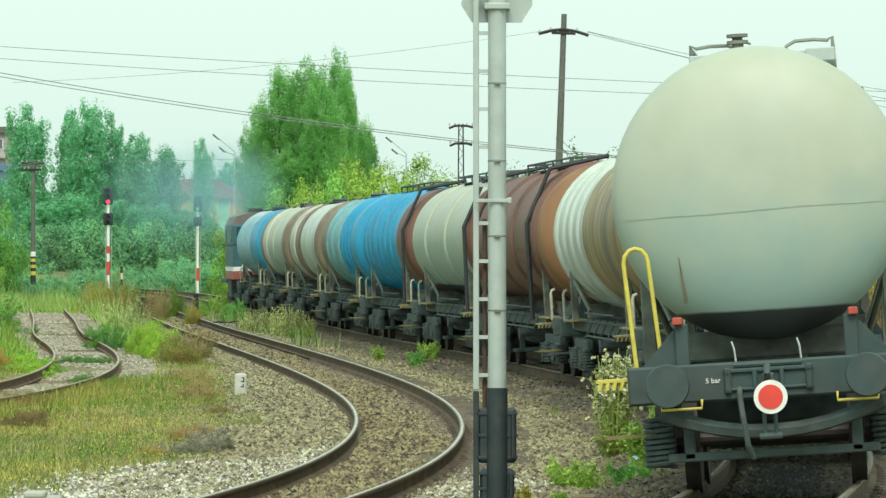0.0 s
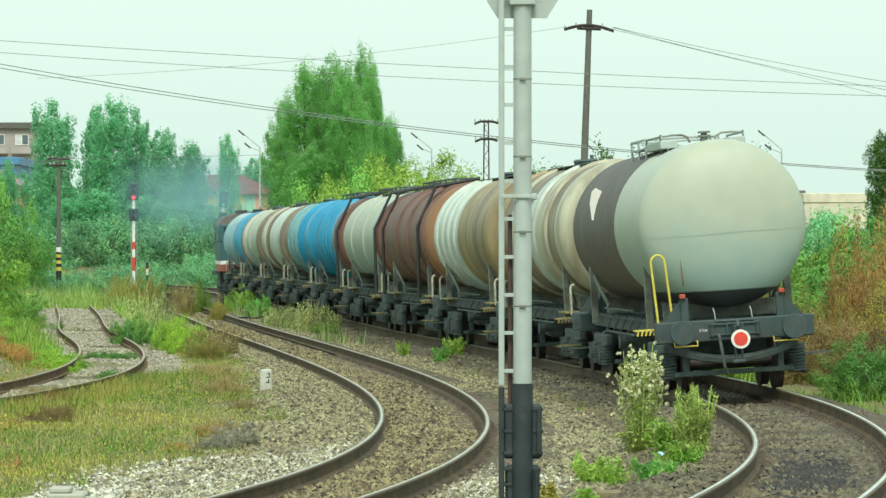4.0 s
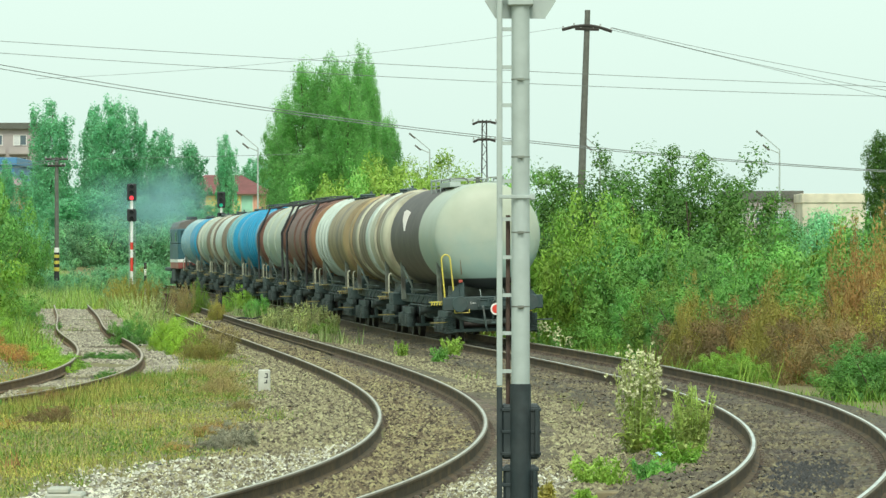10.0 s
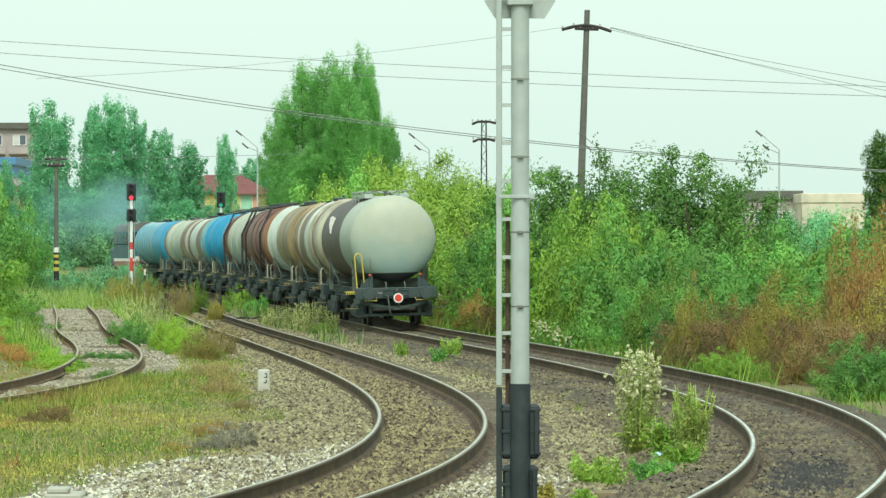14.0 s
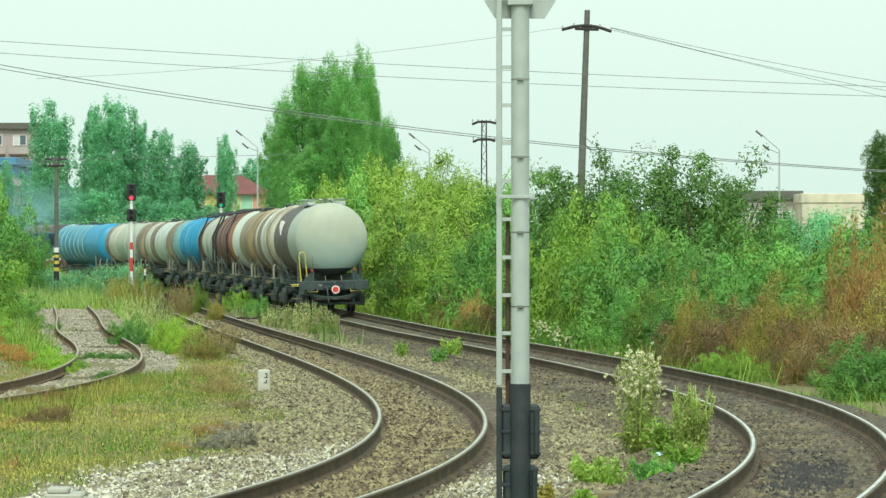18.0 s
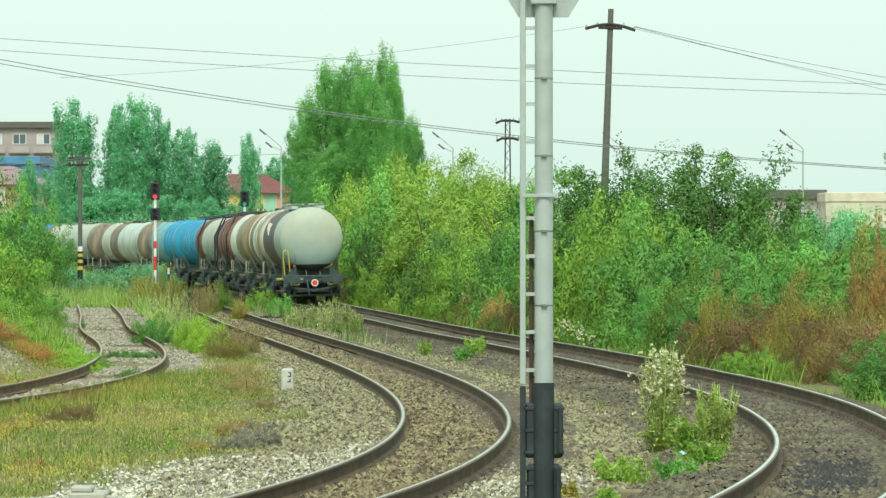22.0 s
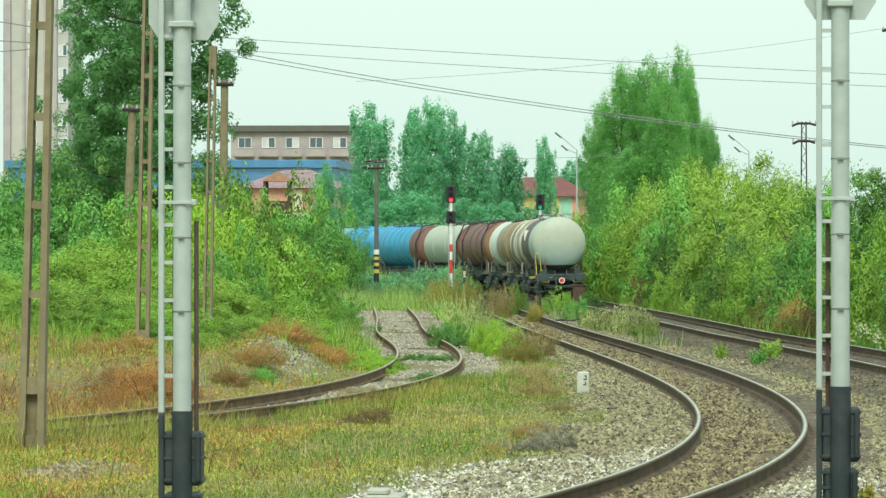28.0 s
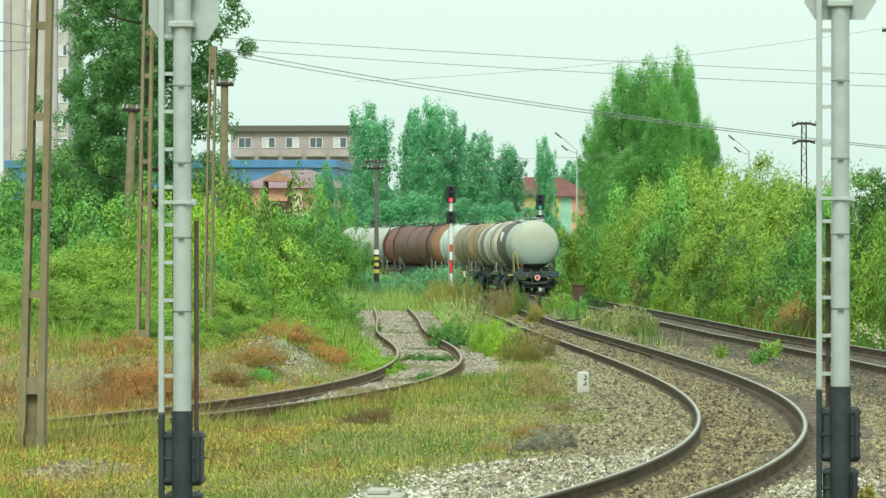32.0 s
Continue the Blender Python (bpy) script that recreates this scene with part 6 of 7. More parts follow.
simple("white_post", "short white post in front of the hedge", "marker post", -0.8, 163, [("body", (-0.07, 0.07, -0.05, 0.05, -0.1, 0.95), 0.01, None), ("top", (-0.08, 0.08, -0.06, 0.06, 0.95, 1.05), 0.01, None)], "white")
M["pale_concrete"] = mat("pale_concrete", (0.42, 0.43, 0.36), 0.85, vary=0.15, scale=8, stain=(0.3, 0.29, 0.22), stain_scale=3)
simple("cable_trough", "pale concrete cable trough end in gravel", "concrete block", -83.5, 46.5,
       [("trough", (-0.19, 0.19, -0.3, 0.3, -0.05, 0.10), 0.02, None), ("cover", (-0.17, 0.05, -0.28, 0.1, 0.10, 0.16), 0.015, None), ("end_lip", (0.05, 0.3, -0.2, -0.05, 0.0, 0.06), 0.01, None)], "pale_concrete")
for s, d, w2 in ((37.0, 47, 0.16), (20.0, 45.5, 0.2), (26.0, 45.0, 0.12)):
    simple("concrete_block", "broken pale concrete block on soil", "concrete block", s, d, [("block", (-w2, w2, -0.1, 0.1, -0.05, 0.09), 0.02, None), ("chip", (w2 * 0.4, w2 * 1.3, -0.16, -0.1, -0.04, 0.04), 0.01, None)], "concrete")
simple("timber_stub", "dark old timber stub beside the rail", "timber", 52, 46, [("beam", (-0.22, 0.28, -0.1, 0.1, -0.05, 0.14), 0.02, None), ("end_plate", (0.28, 0.31, -0.09, 0.09, -0.04, 0.12), 0.005, "rust")], "sleeper")


# ---- buildings beyond ----
M["roof_red"] = mat("roof_red", (0.17, 0.06, 0.055), 0.8, vary=0.2, scale=1.5, stain=(0.2, 0.09, 0.08), stain_scale=0.2)
M["roof_mauve"] = mat("roof_mauve", (0.30, 0.20, 0.22), 0.8, vary=0.15, scale=1.5)
M["roof_blue"] = mat("roof_blue", (0.075, 0.22, 0.40), 0.55, vary=0.12, scale=1.0, stain=(0.08, 0.26, 0.46), stain_scale=0.1)
M["wall_cream"] = mat("wall_cream", (0.66, 0.60, 0.46), 0.85, vary=0.12, scale=1.0)
M["wall_salmon"] = mat("wall_salmon", (0.62, 0.33, 0.23), 0.85, vary=0.12, scale=1.0)
M["wall_yellow"] = mat("wall_yellow", (0.72, 0.60, 0.20), 0.85, vary=0.12, scale=1.0)
M["wall_mint"] = mat("wall_mint", (0.30, 0.58, 0.42), 0.85, vary=0.12, scale=1.0)
M["wall_grey"] = mat("wall_grey", (0.42, 0.38, 0.36), 0.85, vary=0.12, scale=0.7, stain=(0.32, 0.28, 0.27), stain_scale=0.15)
M["wall_pale"] = mat("wall_pale", (0.50, 0.49, 0.42), 0.85, vary=0.08, scale=0.7, stain=(0.42, 0.42, 0.37), stain_scale=0.08)
M["pane"] = mat("pane", (0.10, 0.14, 0.16), 0.12, vary=0.1)
M["curtain"] = mat("curtain", (0.62, 0.64, 0.62), 0.7, vary=0.1)


def block(name, label, side0, side1, dist, deep, top, wall, roof, eave=0.0, ridge=0.0, windows=(), floors=1, panels=()):
    """A house block: walls, roof (flat, or a ridge that stands above the eaves), windows in rows. top and ridge: heights in metres."""
    w = tagged(new(name), label, "building")
    x0, x1 = side0 * dist / 1000, side1 * dist / 1000
    w.location = (x0, dist, 0)
    L = x1 - x0
    bm = bmesh.new()
    box(bm, 0, L, 0, deep, -0.5, top)
    part("wall", bm, wall, w)
    bm = bmesh.new()
    if ridge:
        o = eave
        lo = [bm.verts.new(p) for p in ((-o, -o, top), (L + o, -o, top), (L + o, deep + o, top), (-o, deep + o, top))]
        hi = [bm.verts.new(p) for p in ((-o + deep * 0.3, deep / 2, ridge), (L + o - deep * 0.3, deep / 2, ridge))]
        bm.faces.new((lo[0], lo[1], hi[1], hi[0])), bm.faces.new((lo[2], lo[3], hi[0], hi[1])), bm.faces.new((lo[1], lo[2], hi[1])), bm.faces.new((lo[3], lo[0], hi[0])), bm.faces.new(lo[::-1])
    else:
        box(bm, -eave, L + eave, -eave, deep + eave, top, top + 0.9, 0.05)
    part("roof", bm, roof, w)
    for a, b, m in panels:
        bm = bmesh.new()
        box(bm, a * dist / 1000 - x0, b * dist / 1000 - x0, -0.06, 0, 0, top - 0.15)
        part("wall_panel", bm, m, w)
    for wx, wz, ww, wh in windows:
        bm = bmesh.new()
        for a, b, c, d2 in ((-ww / 2, ww / 2, 0, 0.09), (-ww / 2, ww / 2, wh - 0.09, wh), (-ww / 2, -ww / 2 + 0.09, 0.09, wh - 0.09), (ww / 2 - 0.09, ww / 2, 0.09, wh - 0.09), (-0.04, 0.04, 0.09, wh - 0.09)):
            box(bm, wx + a, wx + b, -0.1, -0.005, wz + c, wz + d2)
        win = part("window", bm, "white", w)
        for k in (-1, 1):
            bm = bmesh.new()
            box(bm, wx + (k - 1) * ww / 4 + 0.04, wx + (k + 1) * ww / 4 - 0.04, -0.03, -0.008, wz + 0.09, wz + wh - 0.09)
            part("pane", bm, "pane" if (int(wx * 3) + k) % 3 else "curtain", win)
    return w


block("long_house", "low painted house with dark red hipped roof", -60, -38.6, 450, 12, 8.3, "wall_cream", "roof_red", 0.6, 10.3,
      [(4.6, 2.5, 1.5, 2.2)], 1, ((-52.5, -49.8, "wall_yellow"), (-48.6, -46.4, "wall_salmon"), (-44.6, -42.2, "wall_mint"), (-42.0, -39.2, "wall_salmon"), (-46.2, -44.8, "wall_yellow")))
block("long_house", "low salmon house with mauve tiled roof", -116, -93.5, 440, 14, 9.0, "wall_salmon", "roof_mauve", 0.6, 10.9,
      [(2.0 + i * 2.4, 4.6, 1.3, 1.8) for i in range(4)], 1, ((-98, -95.5, "wall_cream"), (-104, -102, "wall_cream")))
block("hall", "long hall with bright blue sheet roof", -168, -95, 520, 30, 12.5, "roof_blue", "roof_blue", 0.4, 0, [])
APT_W = [(2.0 + i * 3.4, z, 1.9, 1.5) for i in range(9) for z in (14.4, 17.6, 11.2)]
apt = block("apartment_block", "grey-pink apartment block with loggias under a flat roof", -118, -90.5, 640, 12, 19.9, "wall_grey", "grey_concrete", 0.7, 0, [w for w in APT_W if w[0] < 17])
for i in range(5):
    for z in (13.2, 16.4, 10.0):
        bm = bmesh.new()
        box(bm, 0.6 + i * 3.4, 3.4 + i * 3.4, -1.1, -1.0, z, z + 1.0)
        box(bm, 0.6 + i * 3.4, 3.4 + i * 3.4, -1.0, 0, z - 0.12, z)
        part("balcony", bm, "wall_grey", apt)
tower = block("tower_block", "pale grey high tower block with shaded bays", -169, -154.5, 556, 12, 62, "wall_pale", "grey_concrete", 0.3, 0, [(3.6 + 1.9 * i, 15.5 + 2.9 * j, 1.1, 1.4) for i in (0, 2) for j in range(7)])
for x0, x1 in ((0.0, 0.9), (2.4, 2.7), (5.0, 5.3), (6.4, 6.7)):
    part("pilaster", box(bmesh.new(), x0, x1, -0.5, 0, 0, 61.5), "wall_grey", tower)
block("flat_block", "pale sandy flat-roofed block", 79.5, 93.5, 430, 12, 7.2, "wall_cream", "wall_cream", 0.1, 0, [(1.2, 4.2, 1.0, 1.2)])
block("flat_block", "grey flat-roofed block with window rows", 63.5, 79, 440, 12, 7.6, "wall_grey", "grey_concrete", 0.3, 0, [(0.9 + i * 1.6, z, 1.3, 1.1) for i in range(4) for z in (5.4, 2.6)])


def shelter():
    x, y = spot(-107.5, 300)
    w = tagged(new("lookout_hut"), "small wooden hut with a pointed orange roof on posts", "hut")
    w.location = (x, y, 0)
    z1 = 7.4
    bm = bmesh.new()
    a = [bm.verts.new(p) for p in ((-0.95, -0.95, z1), (0.95, -0.95, z1), (0.95, 0.95, z1), (-0.95, 0.95, z1))]
    t = bm.verts.new((0, 0, z1 + 0.75))
    for i in range(4):
        bm.faces.new((a[i], a[(i + 1) % 4], t))
    bm.faces.new(a[::-1])
    part("roof", bm, "orange_tank", w)
    for i in (-0.8, 0.8):
        for j in (-0.8, 0.8):
            bm = bmesh.new()
            box(bm, i - 0.08, i + 0.08, j - 0.08, j + 0.08, 0, z1)
            part("post", bm, "rust", w)
    bm = bmesh.new()
    box(bm, -0.8, 0.8, -0.8, 0.8, z1 - 2.2, z1 - 1.3, 0.02)
    part("parapet", bm, "rust", w)


shelter()


# ---- gravel, grass and weeds ----
def side_of(x, y):
    """Signed distance to the middle line of each track, positive to the right."""
    return (x - np.interp(y, LEFT[0][:, 1], LEFT[0][:, 0]), x - np.interp(y, MIDDLE[0][:, 1], MIDDLE[0][:, 0]), x - np.interp(y, RIGHT[0][:, 1], RIGHT[0][:, 0]))


def bed_z(d, zf):
    a = abs(d)
    return np.where(a < 1.72, zf - 0.215, zf - 0.23 - (a - 1.72) * 0.45)


def surface_z(x, y):
    dl, dm, dr = side_of(x, y)
    rz = np.interp(y, (0, 39, 60, 82, 131, 180, 260), (0.62, 0.52, 0.42, 0.36, 0.32, 0.41, 0.44))
    g = ground_z(x, y) - 0.03 + 0.05 * wild(x, y)
    return np.maximum(np.maximum(g, bed_z(dm, 0.22)), np.maximum(bed_z(dr, rz), np.where((y < 204) & (y > 24), bed_z(dl, 0.20), -9)))


def scatter(n, x0, x1, y0, y1, bias=1.0):
    """Random places, denser towards y0."""
    u = RNG.uniform(0, 1, n) ** bias
    y = y0 + (y1 - y0) * u
    return RNG.uniform(x0, x1, n), y


OCTA = np.array([(1, 0, 0), (0, 1, 0), (-1, 0, 0), (0, -1, 0), (0, 0, 1)], float)
OCTA_F = ((0, 1, 4), (1, 2, 4), (2, 3, 4), (3, 0, 4))


def by_track(n, track, d0, d1, y0, y1, bias=1.0):
    """Random places beside a track, d metres to the right of its middle line, denser towards y0."""
    y = y0 + (y1 - y0) * RNG.uniform(0, 1, n) ** bias
    return np.interp(y, track[0][:, 1], track[0][:, 0]) + RNG.uniform(d0, d1, n), y


def stones(name, x, y, size, material, label):
    n = len(x)
    c = np.c_[x, y, surface_z(x, y) + size * 0.1]
    k = OCTA[None] * (size[:, None, None] * RNG.uniform(0.55, 1.25, (n, 5, 1))) * np.array((1, 1, 0.85))
    a = RNG.uniform(0, 6.28, n)
    R = np.zeros((n, 3, 3))
    R[:, 0, 0], R[:, 0, 1], R[:, 1, 0], R[:, 1, 1], R[:, 2, 2] = np.cos(a), -np.sin(a), np.sin(a), np.cos(a), 1
    tilt = RNG.uniform(-0.5, 0.5, n)
    T = np.zeros((n, 3, 3))
    T[:, 0, 0], T[:, 1, 1], T[:, 1, 2], T[:, 2, 1], T[:, 2, 2] = 1, np.cos(tilt), -np.sin(tilt), np.sin(tilt), np.cos(tilt)
    v = np.einsum("nij,nkj->nki", R @ T, k) + c[:, None]
    me = bpy.data.meshes.new(name)
    f = (np.array(OCTA_F)[None] + 5 * np.arange(n)[:, None, None]).reshape(-1, 3)
    me.vertices.add(n * 5)
    me.vertices.foreach_set("co", v.astype(np.float32).ravel())
    me.loops.add(len(f) * 3)
    me.loops.foreach_set("vertex_index", f.astype(np.int32).ravel())
    me.polygons.add(len(f))
    me.polygons.foreach_set("loop_start", np.arange(0, len(f) * 3, 3, dtype=np.int32))
    me.materials.append(M[material])
    me.update(calc_edges=True)
    tagged(new(name, me), label, "gravel", "", "stuff")


def clear_of_rails(d):
    return abs(abs(d) - 0.7525) > 0.10


def grit(n, lo, hi):
    """Stone sizes, small ones far more often."""
    return lo + (hi - lo) * RNG.uniform(0, 1, n) ** 1.8


def gravel():
    # brown-grey ballast of the middle track and its shoulders
    x, y = by_track(150000, MIDDLE, -3.5, 2.6, 43, 215, 2.4)
    dl, dm, dr = side_of(x, y)
    edge = np.interp(y, (43, 60, 80, 100, 150), (2.3, 3.0, 2.8, 2.1, 1.5)) + 0.4 * wild(x, y, 1.5)
    k = (dm > -edge) & clear_of_rails(dm)
    x, y, inside = x[k], y[k], abs(dm[k]) < 0.72
    size = grit(len(x), 0.018, 0.056) * np.interp(y, (43, 90, 215), (1.0, 0.92, 1.3))
    stones("gravel", x[~inside], y[~inside], size[~inside], "stone", "brown-grey railway gravel with rusty stones")
    stones("gravel", x[inside], y[inside], size[inside], "track_stone", "brown gravel darkened by traffic between the rails")
    # fresh pale gravel in front
    x, y = by_track(76000, MIDDLE, -4.6, 2.2, 43.0, 70, 1.5)
    dl, dm, dr = side_of(x, y)
    far = np.interp(x, (-7, -4.5, -2.5, -1, 2), (46.5, 49, 54.5, 61, 48)) + 1.2 * wild(x, y, 2) + RNG.normal(size=len(x)) * 1.6
    k = (y < far) & (abs(dm) > 0.95) & (dm > -3.8 + 0.3 * wild(x, y, 3))
    x, y = x[k], y[k]
    stones("pale_gravel", x, y, grit(len(x), 0.016, 0.05), "pale_stone", "fresh pale grey gravel along the rail")
    # main track
    x, y = by_track(46000, RIGHT, -2.3, 2.3, 38, 150, 1.9)
    k = clear_of_rails(side_of(x, y)[2])
    stones("dark_gravel", x[k], y[k], grit(k.sum(), 0.018, 0.05), "dark_stone", "oily dark gravel between the main rails")
    n = 3000
    y = 46.6 + RNG.normal(size=n) * 1.6
    x = np.interp(y, RIGHT[0][:, 1], RIGHT[0][:, 0]) - 0.12 + RNG.normal(size=n) * 0.2
    stones("oily_gravel", x, y, grit(n, 0.02, 0.055), "oily_stone", "gravel blackened by spilled oil between the rails")
    # between the middle and main tracks
    x, y = scatter(70000, -6, 5, 43, 130, 1.6)
    dl, dm, dr = side_of(x, y)
    k = (dm > 2.2) & (dr < -1.9) & (wild(x, y, 2.2) > -0.9)
    stones("gravel", x[k], y[k], grit(k.sum(), 0.010, 0.032), "earth_stone", "scattered gravel on brown soil between tracks")
    # siding
    x, y = by_track(60000, LEFT, -1.7, 2.2, 66, 200, 1.3)
    dl, dm, dr = side_of(x, y)
    k = clear_of_rails(dl) & (wild(x, y, 1.2) > -0.6) & (RNG.uniform(0, 1, len(x)) < np.clip((y - 72) / 10, 0, 1))
    stones("gravel", x[k], y[k], grit(k.sum(), 0.018, 0.05) * np.interp(y[k], (66, 200), (1, 1.6)), "siding_stone", "grey gravel of the overgrown siding")
    # rubble heap on the bank
    n = 5000
    x, y = HEAP[0] + RNG.normal(size=n) * 0.5, HEAP[1] + RNG.normal(size=n) * 1.8
    stones("rubble", x, y, grit(n, 0.014, 0.055), "rubble_stone", "scattered rubble in dry grass")
    n = 1800
    x, y = -9.5 + RNG.normal(size=n) * 0.35, 92.0 + RNG.normal(size=n) * 2.4
    stones("rubble", x, y, grit(n, 0.02, 0.06), "siding_stone", "grey rubble slope beside the siding")


M["earth_stone"] = mat("earth_stone", (0.17, 0.142, 0.08), 0.95, vary=0.25, scale=20, stain=(0.14, 0.095, 0.05), stain_scale=0.6, stain_amount=0.8, island=0.7)
M["rubble_stone"] = mat("rubble_stone", (0.25, 0.21, 0.14), 0.95, vary=0.25, scale=20, stain=(0.18, 0.14, 0.08), stain_scale=2.0, stain_amount=0.8, island=0.6)
M["track_stone"] = mat("track_stone", (0.18, 0.152, 0.08), 0.95, vary=0.25, scale=20, stain=(0.13, 0.10, 0.055), stain_scale=0.8, stain_amount=0.7, island=0.9)
M["oily_stone"] = mat("oily_stone", (0.035, 0.033, 0.03), 0.7, vary=0.3, scale=20, island=0.5)
M["siding_stone"] = mat("siding_stone", (0.30, 0.28, 0.21), 0.95, vary=0.25, scale=20, stain=(0.22, 0.19, 0.12), stain_scale=0.7, stain_amount=0.7, island=0.5)
M["dark_stone"] = mat("dark_stone", (0.145, 0.125, 0.072), 0.9, vary=0.25, scale=20, stain=(0.07, 0.06, 0.05), stain_scale=0.6, stain_amount=0.95, island=0.5)
gravel()


def upward(n):
    """Loose upward ways, so that a sward is lit as one soft surface."""
    return np.c_[RNG.normal(size=(n, 2)) * 0.45 + np.array((0, -0.25)), np.ones(n)]


def blades(name, x, y, h, material, label, width=0.012, lean=0.35, tuft=7):
    """Grass blades that spring in tufts from every tuft-th of the places."""
    n = len(x) // tuft * tuft
    x, y, h = x[:n], y[:n], h[:n]
    x = np.repeat(x[::tuft], tuft) + RNG.normal(size=n) * 0.07
    y = np.repeat(y[::tuft], tuft) + RNG.normal(size=n) * 0.07
    h = np.repeat(h[::tuft] * RNG.lognormal(-0.05, 0.35, n // tuft), tuft) * RNG.uniform(0.6, 1.15, n)
    c = np.c_[x, y, surface_z(x, y) - 0.02]
    a = RNG.uniform(0, 6.28, n)
    w = np.c_[np.cos(a), np.sin(a), np.zeros(n)] * width * RNG.uniform(0.5, 1.3, (n, 1))
    t = np.c_[RNG.normal(size=n) * lean, RNG.normal(size=n) * lean, np.ones(n)] * h[:, None]
    q = np.stack([c - w, c + w, c + t], axis=1)
    return raw_mesh(name, q, 3, material, None, label, "stuff", "grass", normals=upward(n))


def herbs(name, x, y, h, material, label, size=0.02):
    """Small leaves that cover the ground to the height h."""
    c = np.c_[x, y, surface_z(x, y) + h * RNG.uniform(0, 1, len(x))]
    return raw_mesh(name, leaves_at(c, size * 0.55, 1.3, 4.2), 3, material, None, label, "stuff", "weeds", normals=upward(len(c)))


def grass():
    def zone(n, x0, x1, y0, y1, keep, bias=1.5):
        """keep gives the share of places that are grown over."""
        x, y = scatter(n, x0, x1, y0, y1, bias)
        heap = ((x - HEAP[0]) / 0.75) ** 2 + ((y - HEAP[1]) / 2.4) ** 2
        k = RNG.uniform(0, 1, n) < keep(x, y, *side_of(x, y)) * np.clip(heap - 0.3, 0.4, 1)
        return x[k], y[k]

    def soft(v, lo, hi):
        return np.clip((v - lo) / (hi - lo), 0, 1)

    def verge(x, y, dl, dm, dr):
        edge = np.interp(y, (43, 60, 80, 100, 150), (2.4, 2.8, 2.6, 2.0, 1.4)) + 0.5 * wild(x, y, 1.5)
        pale = np.interp(x, (-7, -4.5, -2.5, -1, 2), (46.5, 50.5, 57, 64, 50)) + 1.2 * wild(x, y, 2)
        return soft(-dm, edge - 0.4, edge + 1.0) * ((dl > 1.6) | (y < 68) | ((dl > 0.45) & (y < 88))) * np.where(dm < -3.6, 1.0, soft(y, pale - 1.5, pale + 1.0))

    def patch(x, y, k, lo, hi):
        return soft(0.6 * wild(x, y, k) + 0.4 * wild(x + 7, y - 3, k * 3.1), lo, hi)
    x, y = zone(110000, -16, -1, 43, 150, lambda x, y, dl, dm, dr: verge(x, y, dl, dm, dr) * (0.15 + 0.85 * patch(x, y, 0.8, -0.3, 0.1)))
    blades("dry_grass", x, y, RNG.uniform(0.05, 0.16, len(x)), "grass_dry", "yellow dry grass verge between the tracks", 0.008)
    x, y = zone(80000, -16, -1, 43, 150, lambda x, y, dl, dm, dr: verge(x, y, dl, dm, dr) * (0.08 + 0.92 * (1 - patch(x, y, 0.8, -0.2, 0.25))))
    blades("green_grass", x, y, RNG.uniform(0.05, 0.19, len(x)), "grass_green", "short green grass among dry stalks", 0.009)
    x, y = zone(26000, -14, -1.5, 44, 110, lambda x, y, dl, dm, dr: verge(x, y, dl, dm, dr) * patch(x - 4, y, 1.1, 0.2, 0.6))
    blades("withered_grass", x, y, RNG.uniform(0.1, 0.32, len(x)), "grass_dead", "withered brown-grey tufts in the verge", 0.008)
    x, y = zone(40000, -14, -1.5, 43, 100, lambda x, y, dl, dm, dr: verge(x, y, dl, dm, dr) * patch(x + 1, y + 9, 1.6, 0.0, 0.5))
    blades("straw", x, y, RNG.uniform(0.12, 0.28, len(x)), "grass_straw", "thin straw stalks standing in the verge", 0.004, 0.2)
    # low herbs that cover the verge and the bank
    tall = lambda x, y: 0.05 + 0.10 * np.clip(0.5 + 0.5 * wild(x * 2.3, y * 1.9, 1.3) + 0.25 * wild(x, y, 5.1), 0, 1.3)
    x, y = zone(330000, -16, -1, 43, 150, lambda x, y, dl, dm, dr: verge(x, y, dl, dm, dr) * (0.25 + 0.75 * patch(x, y, 0.8, -0.3, 0.1)))
    herbs("dry_herbs", x, y, tall(x, y), "grass_dry", "low yellowed herbs of the verge")
    x, y = zone(330000, -16, -1, 43, 150, lambda x, y, dl, dm, dr: verge(x, y, dl, dm, dr) * (0.12 + 0.88 * (1 - patch(x, y, 0.8, -0.2, 0.25))))
    herbs("green_herbs", x, y, tall(x, y) * 1.1, "grass_green", "low green herbs of the verge")
    x, y = zone(90000, -16, -1, 43, 120, lambda x, y, dl, dm, dr: verge(x, y, dl, dm, dr) * patch(x + 11, y, 1.9, 0.15, 0.5))
    herbs("brown_herbs", x, y, tall(x, y) * 1.3, "grass_dead", "withered dark herbs of the verge")
    ledge = lambda x, y, dl, dm, dr: ((dl < -1.2) | (y < 66)) * (dm < -6)
    x, y = zone(330000, -30, -6, 45, 125, lambda x, y, dl, dm, dr: ledge(x, y, dl, dm, dr) * (0.75 + 0.25 * patch(x, y, 0.6, -0.3, 0.1)) * (1.15 - soft(y, 86, 104)))
    herbs("dry_herbs", x, y, tall(x, y) * 1.3, "grass_gold", "low golden herbs on the bank", 0.024)
    x, y = zone(300000, -32, -6, 45, 130, lambda x, y, dl, dm, dr: ledge(x, y, dl, dm, dr) * (0.05 + 0.25 * (1 - patch(x, y, 0.6, -0.2, 0.2)) + 0.7 * soft(y, 84, 100)))
    herbs("green_herbs", x, y, tall(x, y) * np.interp(y, (60, 90, 120), (1.0, 1.8, 3.5)), "grass_green", "green herbs on the bank", 0.026)
